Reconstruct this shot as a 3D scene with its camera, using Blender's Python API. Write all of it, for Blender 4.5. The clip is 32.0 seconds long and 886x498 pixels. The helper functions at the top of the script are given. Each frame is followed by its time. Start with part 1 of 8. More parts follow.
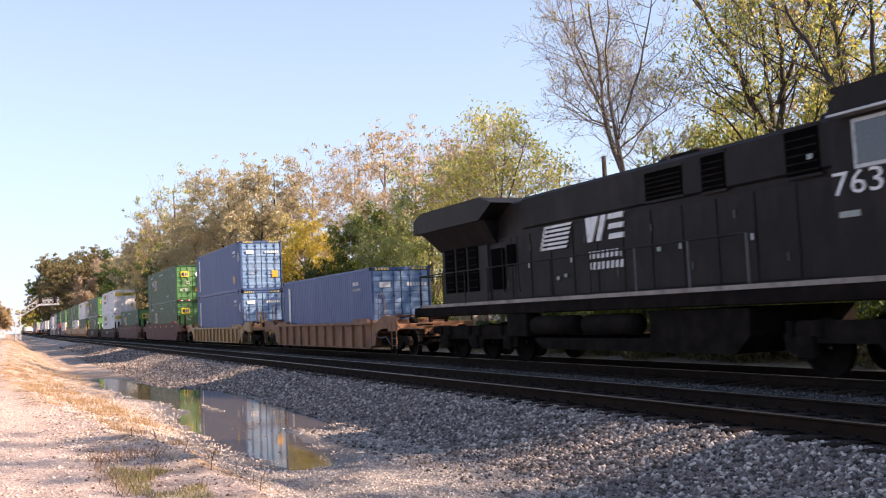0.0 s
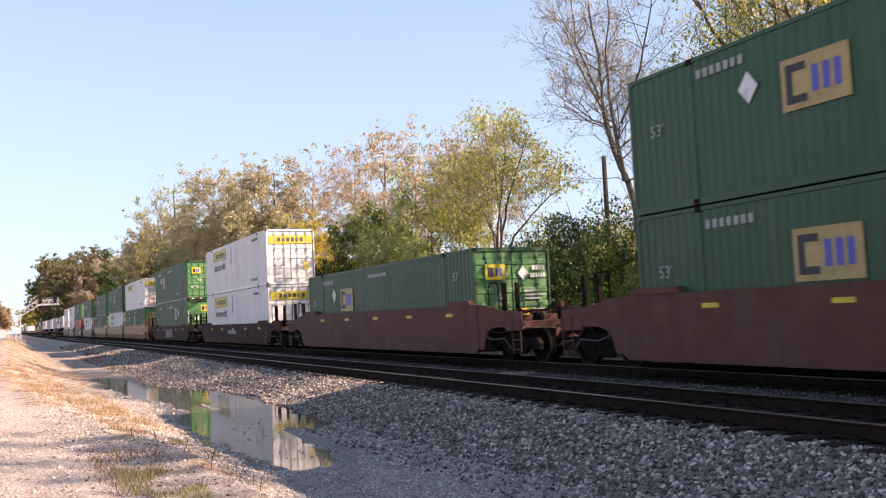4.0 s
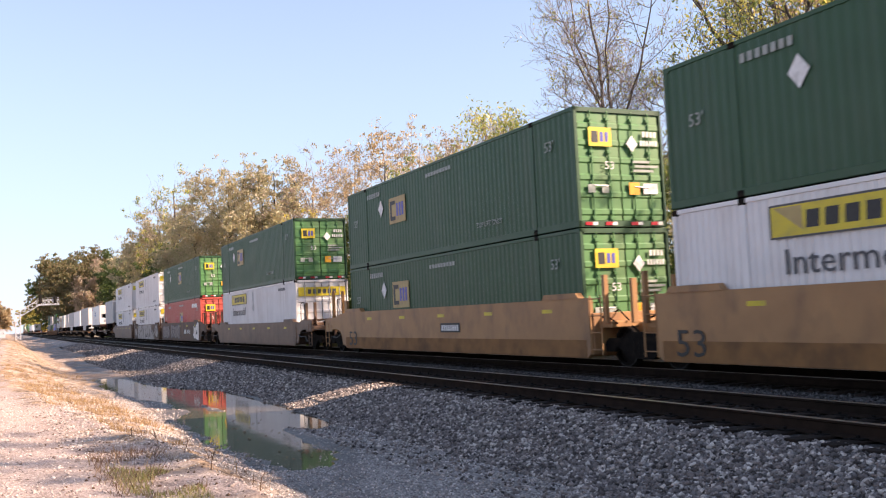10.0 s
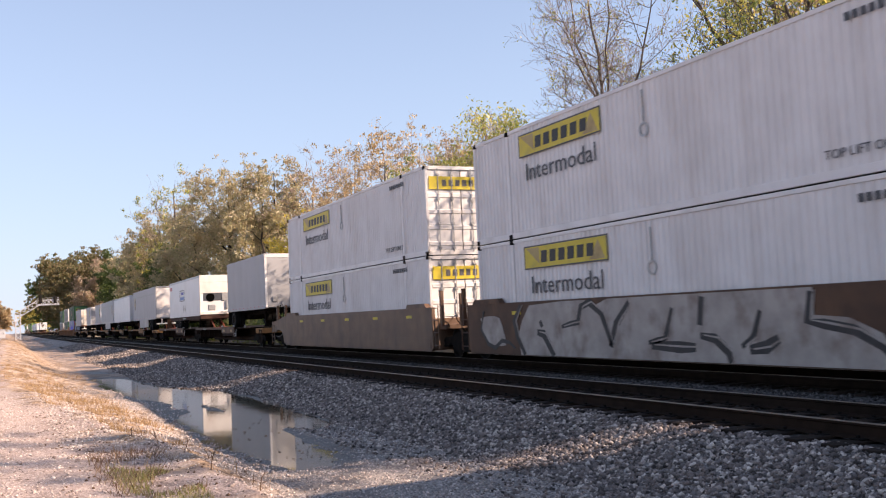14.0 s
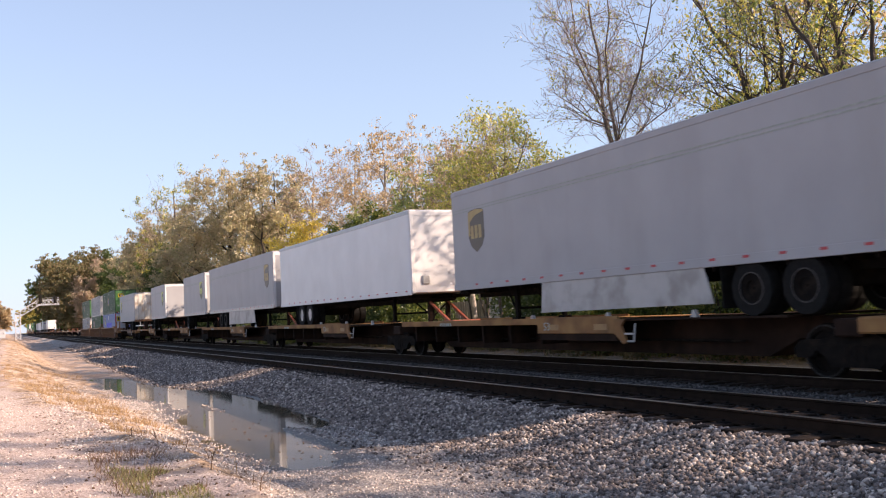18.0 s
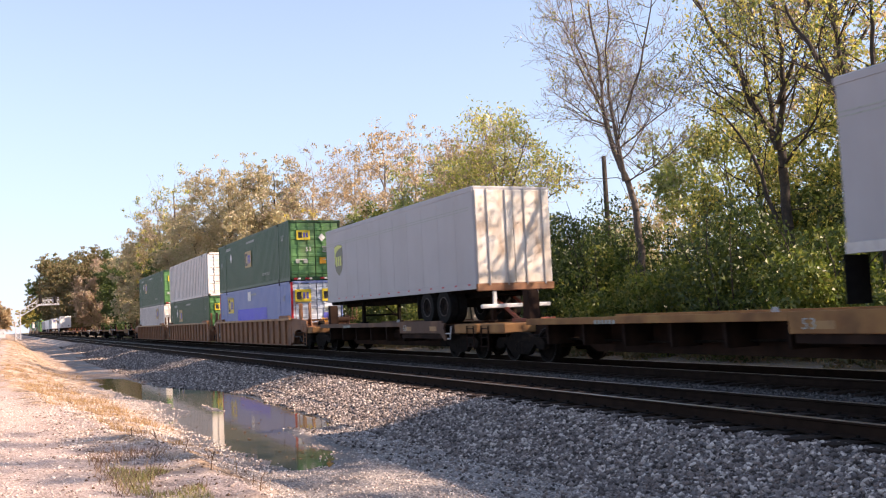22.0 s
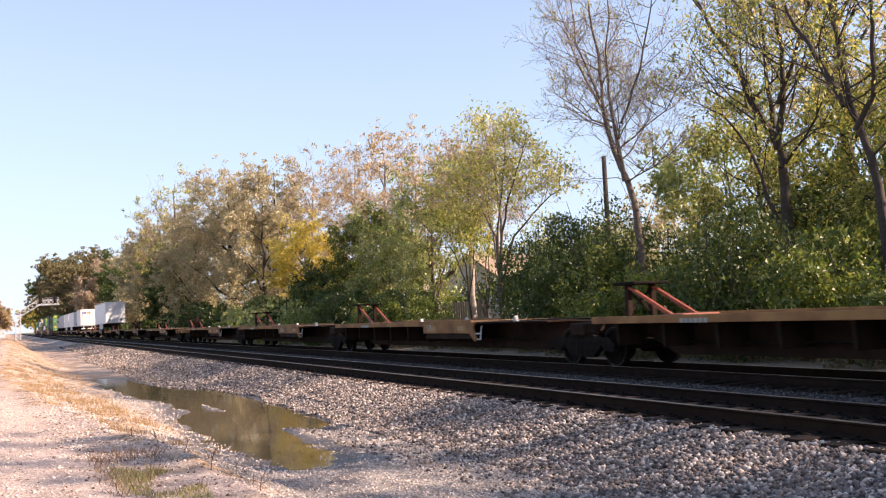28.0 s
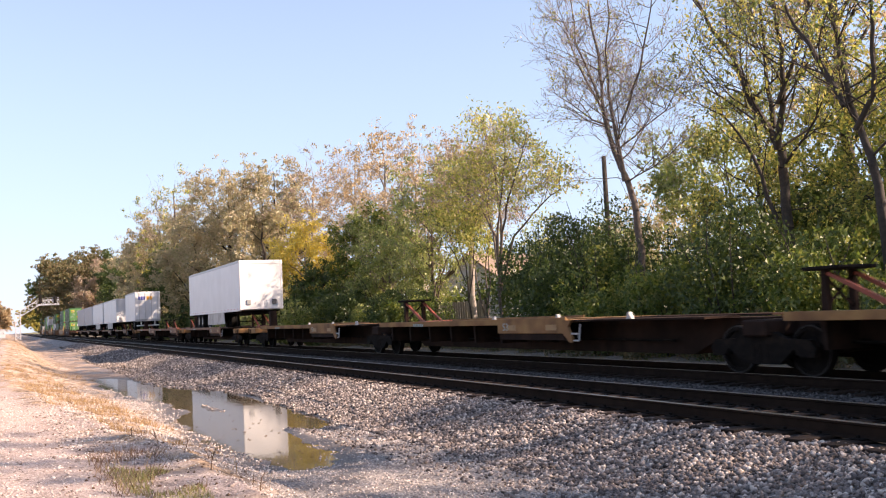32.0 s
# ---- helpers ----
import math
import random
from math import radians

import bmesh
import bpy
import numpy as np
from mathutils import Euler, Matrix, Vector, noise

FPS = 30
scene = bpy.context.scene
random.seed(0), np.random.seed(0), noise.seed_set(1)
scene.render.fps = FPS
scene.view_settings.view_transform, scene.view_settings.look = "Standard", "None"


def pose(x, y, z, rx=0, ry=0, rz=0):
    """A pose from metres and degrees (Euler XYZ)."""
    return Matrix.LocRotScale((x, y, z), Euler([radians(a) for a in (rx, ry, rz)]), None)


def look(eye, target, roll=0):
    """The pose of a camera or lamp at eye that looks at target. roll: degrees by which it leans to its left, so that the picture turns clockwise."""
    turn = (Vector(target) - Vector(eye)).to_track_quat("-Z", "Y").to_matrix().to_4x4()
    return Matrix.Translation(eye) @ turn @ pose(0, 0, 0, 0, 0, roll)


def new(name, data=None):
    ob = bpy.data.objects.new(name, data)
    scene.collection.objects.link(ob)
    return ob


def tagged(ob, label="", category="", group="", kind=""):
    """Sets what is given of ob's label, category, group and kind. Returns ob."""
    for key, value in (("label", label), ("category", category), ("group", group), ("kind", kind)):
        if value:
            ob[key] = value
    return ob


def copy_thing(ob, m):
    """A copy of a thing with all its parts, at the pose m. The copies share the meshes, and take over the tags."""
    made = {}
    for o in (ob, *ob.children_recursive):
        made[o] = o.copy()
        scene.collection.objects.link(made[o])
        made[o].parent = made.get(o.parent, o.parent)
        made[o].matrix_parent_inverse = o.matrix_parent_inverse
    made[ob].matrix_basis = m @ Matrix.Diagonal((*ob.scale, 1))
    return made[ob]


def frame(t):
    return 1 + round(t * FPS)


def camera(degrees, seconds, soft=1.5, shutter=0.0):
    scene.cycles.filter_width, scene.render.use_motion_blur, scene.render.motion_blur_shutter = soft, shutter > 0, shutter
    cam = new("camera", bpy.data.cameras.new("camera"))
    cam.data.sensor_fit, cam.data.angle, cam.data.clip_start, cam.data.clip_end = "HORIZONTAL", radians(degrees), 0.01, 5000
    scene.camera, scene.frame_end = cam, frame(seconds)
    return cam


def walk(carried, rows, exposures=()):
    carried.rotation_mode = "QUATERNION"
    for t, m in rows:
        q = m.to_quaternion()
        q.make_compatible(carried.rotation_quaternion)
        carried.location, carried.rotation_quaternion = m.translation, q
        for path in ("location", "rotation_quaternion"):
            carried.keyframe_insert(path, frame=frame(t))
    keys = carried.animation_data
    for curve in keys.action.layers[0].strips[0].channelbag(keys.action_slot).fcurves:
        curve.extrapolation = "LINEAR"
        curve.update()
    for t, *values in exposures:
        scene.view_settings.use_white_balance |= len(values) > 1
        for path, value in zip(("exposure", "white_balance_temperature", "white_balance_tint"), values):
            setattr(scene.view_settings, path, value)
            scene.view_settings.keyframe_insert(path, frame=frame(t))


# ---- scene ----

# ---------- camera and light ----------
EYE = Vector((0.0, 0.0, 1.423))
AHEAD = Vector((-0.90198, 0.42635, 0.06826))
cam = camera(51.07, 32.0, soft=1.15, shutter=0.12)
HELD = look(EYE, EYE + AHEAD * 10, -2.69)
walk(cam, [(0.0, HELD), (32.0, HELD)], exposures=[(t, e, 7700, 26) for t, e in (
    (0.0, 1.29), (1.0, 1.25), (3.0, 1.3), (6.0, 1.06), (8.0, 1.19), (10.0, 1.27), (12.0, 1.24), (13.0, 1.2), (14.0, 1.0), (15.5, 1.03),
    (17.0, 1.09), (19.0, 1.08), (20.0, 1.14), (21.5, 1.24), (23.0, 1.3), (25.0, 1.28), (28.0, 1.25), (32.0, 1.25))])

SUN_WAY = Vector((0.95, 1.34, 1.0)).normalized()
world = bpy.data.worlds.new("sky")
scene.world = world
world.use_nodes = True
wn = world.node_tree.nodes
sky = wn.new("ShaderNodeTexSky")
sky.sky_type = "NISHITA"
sky.sun_disc = False
sky.sun_elevation = math.asin(SUN_WAY.z)
sky.sun_rotation = math.atan2(SUN_WAY.x, SUN_WAY.y)
sky.air_density, sky.dust_density, sky.ozone_density = 1.0, 0.1, 2.2
wn["Background"].inputs["Strength"].default_value = 0.11
haze = wn.new("ShaderNodeTexSky")
haze.sky_type, haze.sun_disc = "NISHITA", False
haze.sun_elevation, haze.sun_rotation = sky.sun_elevation, sky.sun_rotation
haze.air_density, haze.dust_density, haze.ozone_density = 1.0, 0.1, 2.2
even = wn.new("ShaderNodeCombineXYZ")
for k, v in enumerate((-0.93, 0.3, 0.21)):
    even.inputs[k].default_value = v
blend = wn.new("ShaderNodeMix")
blend.data_type = "RGBA"
up = wn.new("ShaderNodeSeparateXYZ")
low = wn.new("ShaderNodeMapRange")
low.inputs["From Min"].default_value, low.inputs["From Max"].default_value = 0.0, 0.5
low.inputs["To Min"].default_value, low.inputs["To Max"].default_value = 0.85, 0.2
world.node_tree.links.new(wn.new("ShaderNodeTexCoord").outputs["Generated"], up.inputs[0])
world.node_tree.links.new(up.outputs["Z"], low.inputs["Value"])
world.node_tree.links.new(low.outputs["Result"], blend.inputs[0])
world.node_tree.links.new(even.outputs[0], haze.inputs[0])
world.node_tree.links.new(sky.outputs[0], blend.inputs[6])
world.node_tree.links.new(haze.outputs[0], blend.inputs[7])
world.node_tree.links.new(blend.outputs[2], wn["Background"].inputs["Color"])
sun = new("sun", bpy.data.lights.new("sun", "SUN"))
sun.data.energy, sun.data.angle, sun.data.color = 5.0, radians(0.53), (1.0, 0.9, 0.76)
sun.matrix_basis = look(SUN_WAY * 100, (0, 0, 0))

# ---------- the train's way ----------
TRAIN_Y = 13.51
NEAR_Y = 9.26


def gone(t):
    """Metres that the train has rolled by t seconds."""
    return 19.63985 * t + 0.0471227 * ((t - 16) ** 2 - 256) / 2


MOVERS = []


def rides(ob, s, z=0.0, y=TRAIN_Y, turn=0.0):
    MOVERS.append((ob, s, y, z, turn))
    ob.matrix_basis = pose(s, y, z, 0, 0, turn)
    return ob


def motions():
    for ob, s, y, z, turn in MOVERS:
        walk(ob, [(t, pose(s + gone(t), y, z, 0, 0, turn)) for t in range(0, 33, 4)])


# ---------- materials ----------
def surface(name, base, base2=None, scale=3.0, rough=0.6, metal=0.0, bump=0.0, bump_scale=40.0,
            dirt=None, dirt_amount=0.0, dirt_scale=1.2, per_object=0.0, spec=0.5, streak=0.0, island=False):
    """A node material: two tones of grain, dirt with its own shape, fine relief."""
    m = bpy.data.materials.new(name)
    m.use_nodes = True
    n, l = m.node_tree.nodes, m.node_tree.links
    b = n["Principled BSDF"]
    b.inputs["Roughness"].default_value, b.inputs["Metallic"].default_value = rough, metal
    b.inputs["Specular IOR Level"].default_value = spec
    co = n.new("ShaderNodeTexCoord")
    base2 = base2 or tuple(c * 0.8 for c in base)
    g = n.new("ShaderNodeTexNoise")
    g.inputs["Scale"].default_value, g.inputs["Detail"].default_value = scale, 6
    l.new(co.outputs["Object"], g.inputs["Vector"])
    mix = n.new("ShaderNodeMix")
    mix.data_type = "RGBA"
    mix.inputs[6].default_value, mix.inputs[7].default_value = (*base, 1), (*base2, 1)
    r = n.new("ShaderNodeMapRange")
    r.inputs["From Min"].default_value, r.inputs["From Max"].default_value = 0.35, 0.65
    l.new(g.outputs["Fac"], r.inputs["Value"])
    l.new(r.outputs["Result"], mix.inputs[0])
    out = mix.outputs[2]
    if dirt:
        d = n.new("ShaderNodeTexNoise")
        d.inputs["Scale"].default_value, d.inputs["Detail"].default_value = dirt_scale, 8
        mp = n.new("ShaderNodeMapping")
        mp.inputs["Scale"].default_value = (1, 1, 1.0 - 0.85 * streak)
        l.new(co.outputs["Object"], mp.inputs["Vector"])
        l.new(mp.outputs["Vector"], d.inputs["Vector"])
        dr = n.new("ShaderNodeMapRange")
        dr.inputs["From Min"].default_value, dr.inputs["From Max"].default_value = 0.5, 0.72
        dr.inputs["To Max"].default_value = dirt_amount
        l.new(d.outputs["Fac"], dr.inputs["Value"])
        dm = n.new("ShaderNodeMix")
        dm.data_type = "RGBA"
        dm.inputs[7].default_value = (*dirt, 1)
        l.new(dr.outputs["Result"], dm.inputs[0])
        l.new(out, dm.inputs[6])
        out = dm.outputs[2]
    if per_object or island:
        h = n.new("ShaderNodeHueSaturation")
        v = n.new("ShaderNodeMapRange")
        v.inputs["To Min"].default_value, v.inputs["To Max"].default_value = 1 - (per_object or 0.3), 1 + (per_object or 0.3)
        if island:
            l.new(n.new("ShaderNodeNewGeometry").outputs["Random Per Island"], v.inputs["Value"])
        else:
            l.new(n.new("ShaderNodeObjectInfo").outputs["Random"], v.inputs["Value"])
        l.new(v.outputs["Result"], h.inputs["Value"])
        l.new(out, h.inputs["Color"])
        out = h.outputs["Color"]
    l.new(out, b.inputs["Base Color"])
    if bump:
        bn = n.new("ShaderNodeTexNoise")
        bn.inputs["Scale"].default_value, bn.inputs["Detail"].default_value = bump_scale, 5
        l.new(co.outputs["Object"], bn.inputs["Vector"])
        bp = n.new("ShaderNodeBump")
        bp.inputs["Strength"].default_value, bp.inputs["Distance"].default_value = bump, 0.02
        l.new(bn.outputs["Fac"], bp.inputs["Height"])
        l.new(bp.outputs["Normal"], b.inputs["Normal"])
    return m


def leafy(name, tones, translucent=0.35):
    """Leaves: a tone for each leaf, light that comes through."""
    m = bpy.data.materials.new(name)
    m.use_nodes = True
    n, l = m.node_tree.nodes, m.node_tree.links
    n.remove(n["Principled BSDF"])
    geo = n.new("ShaderNodeNewGeometry")
    ramp = n.new("ShaderNodeValToRGB")
    while len(ramp.color_ramp.elements) < len(tones):
        ramp.color_ramp.elements.new(0.5)
    for i, (e, c) in enumerate(zip(ramp.color_ramp.elements, tones)):
        e.position, e.color = i / max(1, len(tones) - 1), (*c, 1)
    l.new(geo.outputs["Random Per Island"], ramp.inputs["Fac"])
    d, t = n.new("ShaderNodeBsdfDiffuse"), n.new("ShaderNodeBsdfTranslucent")
    mx = n.new("ShaderNodeMixShader")
    mx.inputs[0].default_value = translucent
    l.new(ramp.outputs["Color"], d.inputs["Color"])
    l.new(ramp.outputs["Color"], t.inputs["Color"])
    l.new(d.outputs[0], mx.inputs[1])
    l.new(t.outputs[0], mx.inputs[2])
    gl = n.new("ShaderNodeBsdfGlossy")
    gl.inputs["Roughness"].default_value = 0.45
    gl.inputs["Color"].default_value = (0.8, 0.8, 0.8, 1)
    m2 = n.new("ShaderNodeMixShader")
    m2.inputs[0].default_value = 0.04
    l.new(mx.outputs[0], m2.inputs[1])
    l.new(gl.outputs[0], m2.inputs[2])
    l.new(m2.outputs[0], n["Material Output"].inputs["Surface"])
    return m


RUST = (0.16, 0.075, 0.035)
GRIME = (0.06, 0.05, 0.04)
M = {}
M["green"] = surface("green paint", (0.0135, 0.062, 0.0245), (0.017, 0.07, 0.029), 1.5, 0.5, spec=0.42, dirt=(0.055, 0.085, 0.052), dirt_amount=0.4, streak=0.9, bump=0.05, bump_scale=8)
# door green lightened to carry the sun on the container ends
M["green_sunlit"] = surface("sunlit green paint", (0.058, 0.185, 0.06), (0.078, 0.215, 0.072), 1.5, 0.45, dirt=(0.19, 0.24, 0.13), dirt_amount=0.45, streak=0.9)
M["white"] = surface("white container paint", (0.73, 0.705, 0.69), (0.66, 0.635, 0.62), 1.2, 0.47, spec=0.5, dirt=(0.45, 0.39, 0.35), dirt_amount=0.4, streak=0.95, dirt_scale=1.4, bump=0.04, bump_scale=6)
M["cream"] = surface("weathered white paint", (0.7, 0.67, 0.64), (0.63, 0.59, 0.55), 1.5, 0.55, dirt=(0.48, 0.38, 0.31), dirt_amount=0.5, streak=0.95, dirt_scale=2.2)
M["cream_door"] = surface("rust-stained white doors", (0.68, 0.66, 0.61), (0.56, 0.48, 0.38), 1.5, 0.55, dirt=(0.3, 0.15, 0.065), dirt_amount=0.8, streak=0.7, dirt_scale=2.2)
M["trailer_white"] = surface("white trailer panel", (0.66, 0.655, 0.655), (0.6, 0.595, 0.595), 0.8, 0.38, dirt=(0.5, 0.48, 0.46), dirt_amount=0.12, streak=0.9)
M["trailer_grey"] = surface("grey trailer panel", (0.36, 0.36, 0.37), (0.33, 0.33, 0.34), 0.8, 0.5, spec=0.35, dirt=(0.27, 0.255, 0.24), dirt_amount=0.25, streak=0.9)
M["blue"] = surface("blue container paint", (0.034, 0.077, 0.19), (0.041, 0.086, 0.2), 1.4, 0.5, spec=0.42, dirt=(0.11, 0.15, 0.25), dirt_amount=0.35, streak=0.9)
# lighter than the blue sides: sunlight on the doors is in this tone
M["blue_door"] = surface("sunlit blue door paint", (0.125, 0.235, 0.39), (0.155, 0.265, 0.41), 2.5, 0.5, dirt=(0.27, 0.33, 0.4), dirt_amount=0.3, streak=0.8)
M["pale_blue"] = surface("pale blue paint", (0.14, 0.2, 0.4), (0.17, 0.23, 0.42), 1.5, 0.5, dirt=(0.24, 0.27, 0.4), dirt_amount=0.4, streak=0.9)
# so pale because the sun on these doors is put into the colour
M["pale_door"] = surface("sunlit pale blue doors", (0.45, 0.52, 0.6), (0.38, 0.45, 0.55), 2, 0.5, dirt=(0.3, 0.27, 0.26), dirt_amount=0.4, streak=0.7)
M["bright_blue"] = surface("repainted blue patch", (0.07, 0.09, 0.6), (0.09, 0.11, 0.62), 2, 0.45)
M["red"] = surface("red container paint", (0.40, 0.06, 0.045), (0.45, 0.075, 0.055), 1.4, 0.5, dirt=(0.3, 0.1, 0.08), dirt_amount=0.4, streak=0.9)
M["red_patch"] = surface("fresh red paint", (0.42, 0.03, 0.035), (0.4, 0.035, 0.04), 2, 0.4)
M["well_brown"] = surface("dark brown car paint", (0.033, 0.0145, 0.0115), (0.046, 0.02, 0.015), 2.0, 0.75, spec=0.15, dirt=(0.09, 0.055, 0.042), dirt_amount=0.55, dirt_scale=2.4, streak=0.75, bump=0.15, bump_scale=30)
M["well_worn"] = surface("worn tan-brown car paint", (0.16, 0.088, 0.05), (0.115, 0.06, 0.036), 1.8, 0.55, spec=0.5, dirt=(0.06, 0.034, 0.024), dirt_amount=0.7, dirt_scale=1.6, streak=0.5, bump=0.15, bump_scale=30)
M["well_faded"] = surface("faded brown car paint", (0.1, 0.05, 0.03), (0.07, 0.036, 0.023), 1.8, 0.62, spec=0.28, dirt=(0.2, 0.1, 0.05), dirt_amount=0.6, dirt_scale=1.3, streak=0.4, bump=0.15, bump_scale=30)
M["well_red"] = surface("red-brown car paint", (0.098, 0.036, 0.029), (0.12, 0.048, 0.036), 2.0, 0.7, spec=0.2, dirt=(0.13, 0.085, 0.065), dirt_amount=0.55, dirt_scale=1.5, streak=0.5, bump=0.15, bump_scale=30)
M["well_tan"] = surface("tan car paint", (0.37, 0.185, 0.072), (0.31, 0.152, 0.06), 1.5, 0.55, spec=0.48, dirt=(0.13, 0.068, 0.04), dirt_amount=0.6, dirt_scale=1.8, streak=0.4, bump=0.1, bump_scale=30)
M["well_rust"] = surface("rusty tan car paint", (0.25, 0.115, 0.05), (0.19, 0.08, 0.04), 1.8, 0.7, dirt=(0.08, 0.04, 0.025), dirt_amount=0.7, dirt_scale=2.2, streak=0.4, bump=0.2, bump_scale=40)
M["yellow_car"] = surface("weathered yellow car paint", (0.36, 0.2, 0.075), (0.28, 0.15, 0.058), 1.6, 0.55, spec=0.5, dirt=(0.1, 0.045, 0.022), dirt_amount=0.85, dirt_scale=2.0, streak=0.5, bump=0.1, bump_scale=30)
M["band_brown"] = surface("dirty tan lower plate", (0.27, 0.13, 0.05), (0.2, 0.095, 0.04), 2, 0.75, spec=0.2, dirt=(0.06, 0.035, 0.024), dirt_amount=0.6, dirt_scale=1.5)
M["tray"] = surface("rusty yellow tray paint", (0.34, 0.18, 0.07), (0.23, 0.11, 0.048), 1.6, 0.75, spec=0.2, dirt=(0.085, 0.042, 0.026), dirt_amount=0.65, dirt_scale=1.3, bump=0.15, bump_scale=30)
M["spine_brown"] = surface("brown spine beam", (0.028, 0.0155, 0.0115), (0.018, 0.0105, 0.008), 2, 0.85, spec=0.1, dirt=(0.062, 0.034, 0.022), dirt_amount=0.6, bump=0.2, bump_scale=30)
M["hitch_red"] = surface("red hitch paint", (0.27, 0.05, 0.024), (0.2, 0.05, 0.026), 4, 0.65, dirt=RUST, dirt_amount=0.7, dirt_scale=3)
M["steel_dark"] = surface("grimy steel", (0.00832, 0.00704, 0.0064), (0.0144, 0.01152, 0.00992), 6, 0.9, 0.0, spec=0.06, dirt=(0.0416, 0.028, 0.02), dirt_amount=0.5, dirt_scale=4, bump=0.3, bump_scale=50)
M["wheel_steel"] = surface("worn wheel steel", (0.02, 0.018, 0.017), (0.012, 0.011, 0.01), 8, 0.6, 0.4)
M["galv"] = surface("galvanised rod", (0.5, 0.5, 0.5), (0.4, 0.39, 0.37), 12, 0.45, 0.6, dirt=RUST, dirt_amount=0.5, dirt_scale=6)
M["tyre"] = surface("tyre rubber", (0.009, 0.009, 0.009), (0.014, 0.0135, 0.013), 8, 0.9, spec=0.15, bump=0.2, bump_scale=60)
M["rim"] = surface("white wheel rim", (0.6, 0.6, 0.6), (0.5, 0.5, 0.49), 6, 0.4, 0.2)
M["black_paint"] = surface("locomotive black", (0.0115, 0.0097, 0.0093), (0.0175, 0.0147, 0.0138), 1.5, 0.55, spec=0.12, dirt=(0.04, 0.032, 0.0285), dirt_amount=0.6, dirt_scale=1.5, streak=0.7)
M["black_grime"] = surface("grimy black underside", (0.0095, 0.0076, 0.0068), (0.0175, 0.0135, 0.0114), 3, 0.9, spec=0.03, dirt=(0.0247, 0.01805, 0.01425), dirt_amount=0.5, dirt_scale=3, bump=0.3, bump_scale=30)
# near black puts the shade inside vents, grilles and hatches into the colour
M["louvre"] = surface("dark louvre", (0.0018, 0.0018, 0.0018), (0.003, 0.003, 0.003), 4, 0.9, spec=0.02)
M["white_mark"] = surface("white marking", (0.72, 0.72, 0.7), (0.62, 0.62, 0.6), 9, 0.55, dirt=(0.3, 0.3, 0.28), dirt_amount=0.5, dirt_scale=5)
M["dim_mark"] = surface("worn pale marking", (0.33, 0.36, 0.33), (0.25, 0.28, 0.25), 9, 0.6)
M["dark_mark"] = surface("dark grey marking", (0.05, 0.05, 0.055), (0.075, 0.075, 0.08), 9, 0.55)
M["black_mark"] = surface("black marking", (0.012, 0.012, 0.012), (0.02, 0.02, 0.02), 9, 0.55)
M["walk_stripe"] = surface("worn pale stripe", (0.3, 0.25, 0.21), (0.2, 0.16, 0.135), 3, 0.6, dirt=(0.05, 0.04, 0.035), dirt_amount=0.8, dirt_scale=2.2)
M["yellow_mark"] = surface("yellow panel", (0.62, 0.48, 0.03), (0.56, 0.42, 0.03), 3, 0.5, dirt=(0.3, 0.25, 0.06), dirt_amount=0.4, dirt_scale=4)
M["gold_mark"] = surface("faded gold panel", (0.42, 0.31, 0.12), (0.36, 0.25, 0.1), 3, 0.55, dirt=(0.2, 0.14, 0.06), dirt_amount=0.5, dirt_scale=4)
M["orange_mark"] = surface("orange sticker", (0.7, 0.34, 0.02), (0.66, 0.3, 0.02), 5, 0.5)
M["blue_mark"] = surface("blue marking", (0.06, 0.07, 0.38), (0.07, 0.08, 0.34), 5, 0.5)
M["wave_blue"] = surface("light blue marking", (0.1, 0.22, 0.48), (0.12, 0.25, 0.5), 5, 0.5)
M["brown_mark"] = surface("brown shield", (0.055, 0.03, 0.011), (0.06, 0.034, 0.014), 5, 0.4)
M["olive_mark"] = surface("olive shield", (0.07, 0.075, 0.03), (0.08, 0.085, 0.035), 5, 0.45)
M["lime_mark"] = surface("yellow-green marking", (0.5, 0.55, 0.09), (0.45, 0.5, 0.09), 5, 0.45)
M["red_mark"] = surface("red reflector", (0.45, 0.02, 0.03), (0.4, 0.02, 0.03), 8, 0.3)
M["silver_spray"] = surface("silver spray paint", (0.3875, 0.3438, 0.3125), (0.2875, 0.25, 0.225), 2.5, 0.65, dirt=(0.12, 0.07, 0.05), dirt_amount=0.7, dirt_scale=2.2, streak=0.3)
M["pink_spray"] = surface("worn pinkish silver spray", (0.25, 0.21, 0.2), (0.16, 0.125, 0.115), 2.2, 0.7, dirt=(0.1, 0.06, 0.045), dirt_amount=0.6, dirt_scale=2.6)
M["spray_dark"] = surface("dark spray paint", (0.02, 0.018, 0.019), (0.035, 0.03, 0.03), 4, 0.6)
M["clod"] = surface("dry brown earth", (0.1, 0.062, 0.042), (0.17, 0.105, 0.07), 9, 0.95, spec=0.1, bump=0.4, bump_scale=40)
M["rail"] = surface("rail steel", (0.017, 0.0108, 0.008), (0.026, 0.0158, 0.0115), 5, 0.85, 0.0, spec=0.06, bump=0.2, bump_scale=40)
M["rail_head"] = surface("polished rail head", (0.3, 0.29, 0.28), (0.2, 0.18, 0.165), 20, 0.35, 1.0)
M["tie"] = surface("creosoted tie", (0.017, 0.0115, 0.009), (0.036, 0.022, 0.016), 7, 0.9, spec=0.15, bump=0.4, bump_scale=30, per_object=0.4, dirt=(0.12, 0.068, 0.048), dirt_amount=0.4, dirt_scale=1.4)
M["bark"] = surface("grey bark", (0.15, 0.115, 0.09), (0.09, 0.068, 0.054), 9, 0.9, bump=0.6, bump_scale=25)
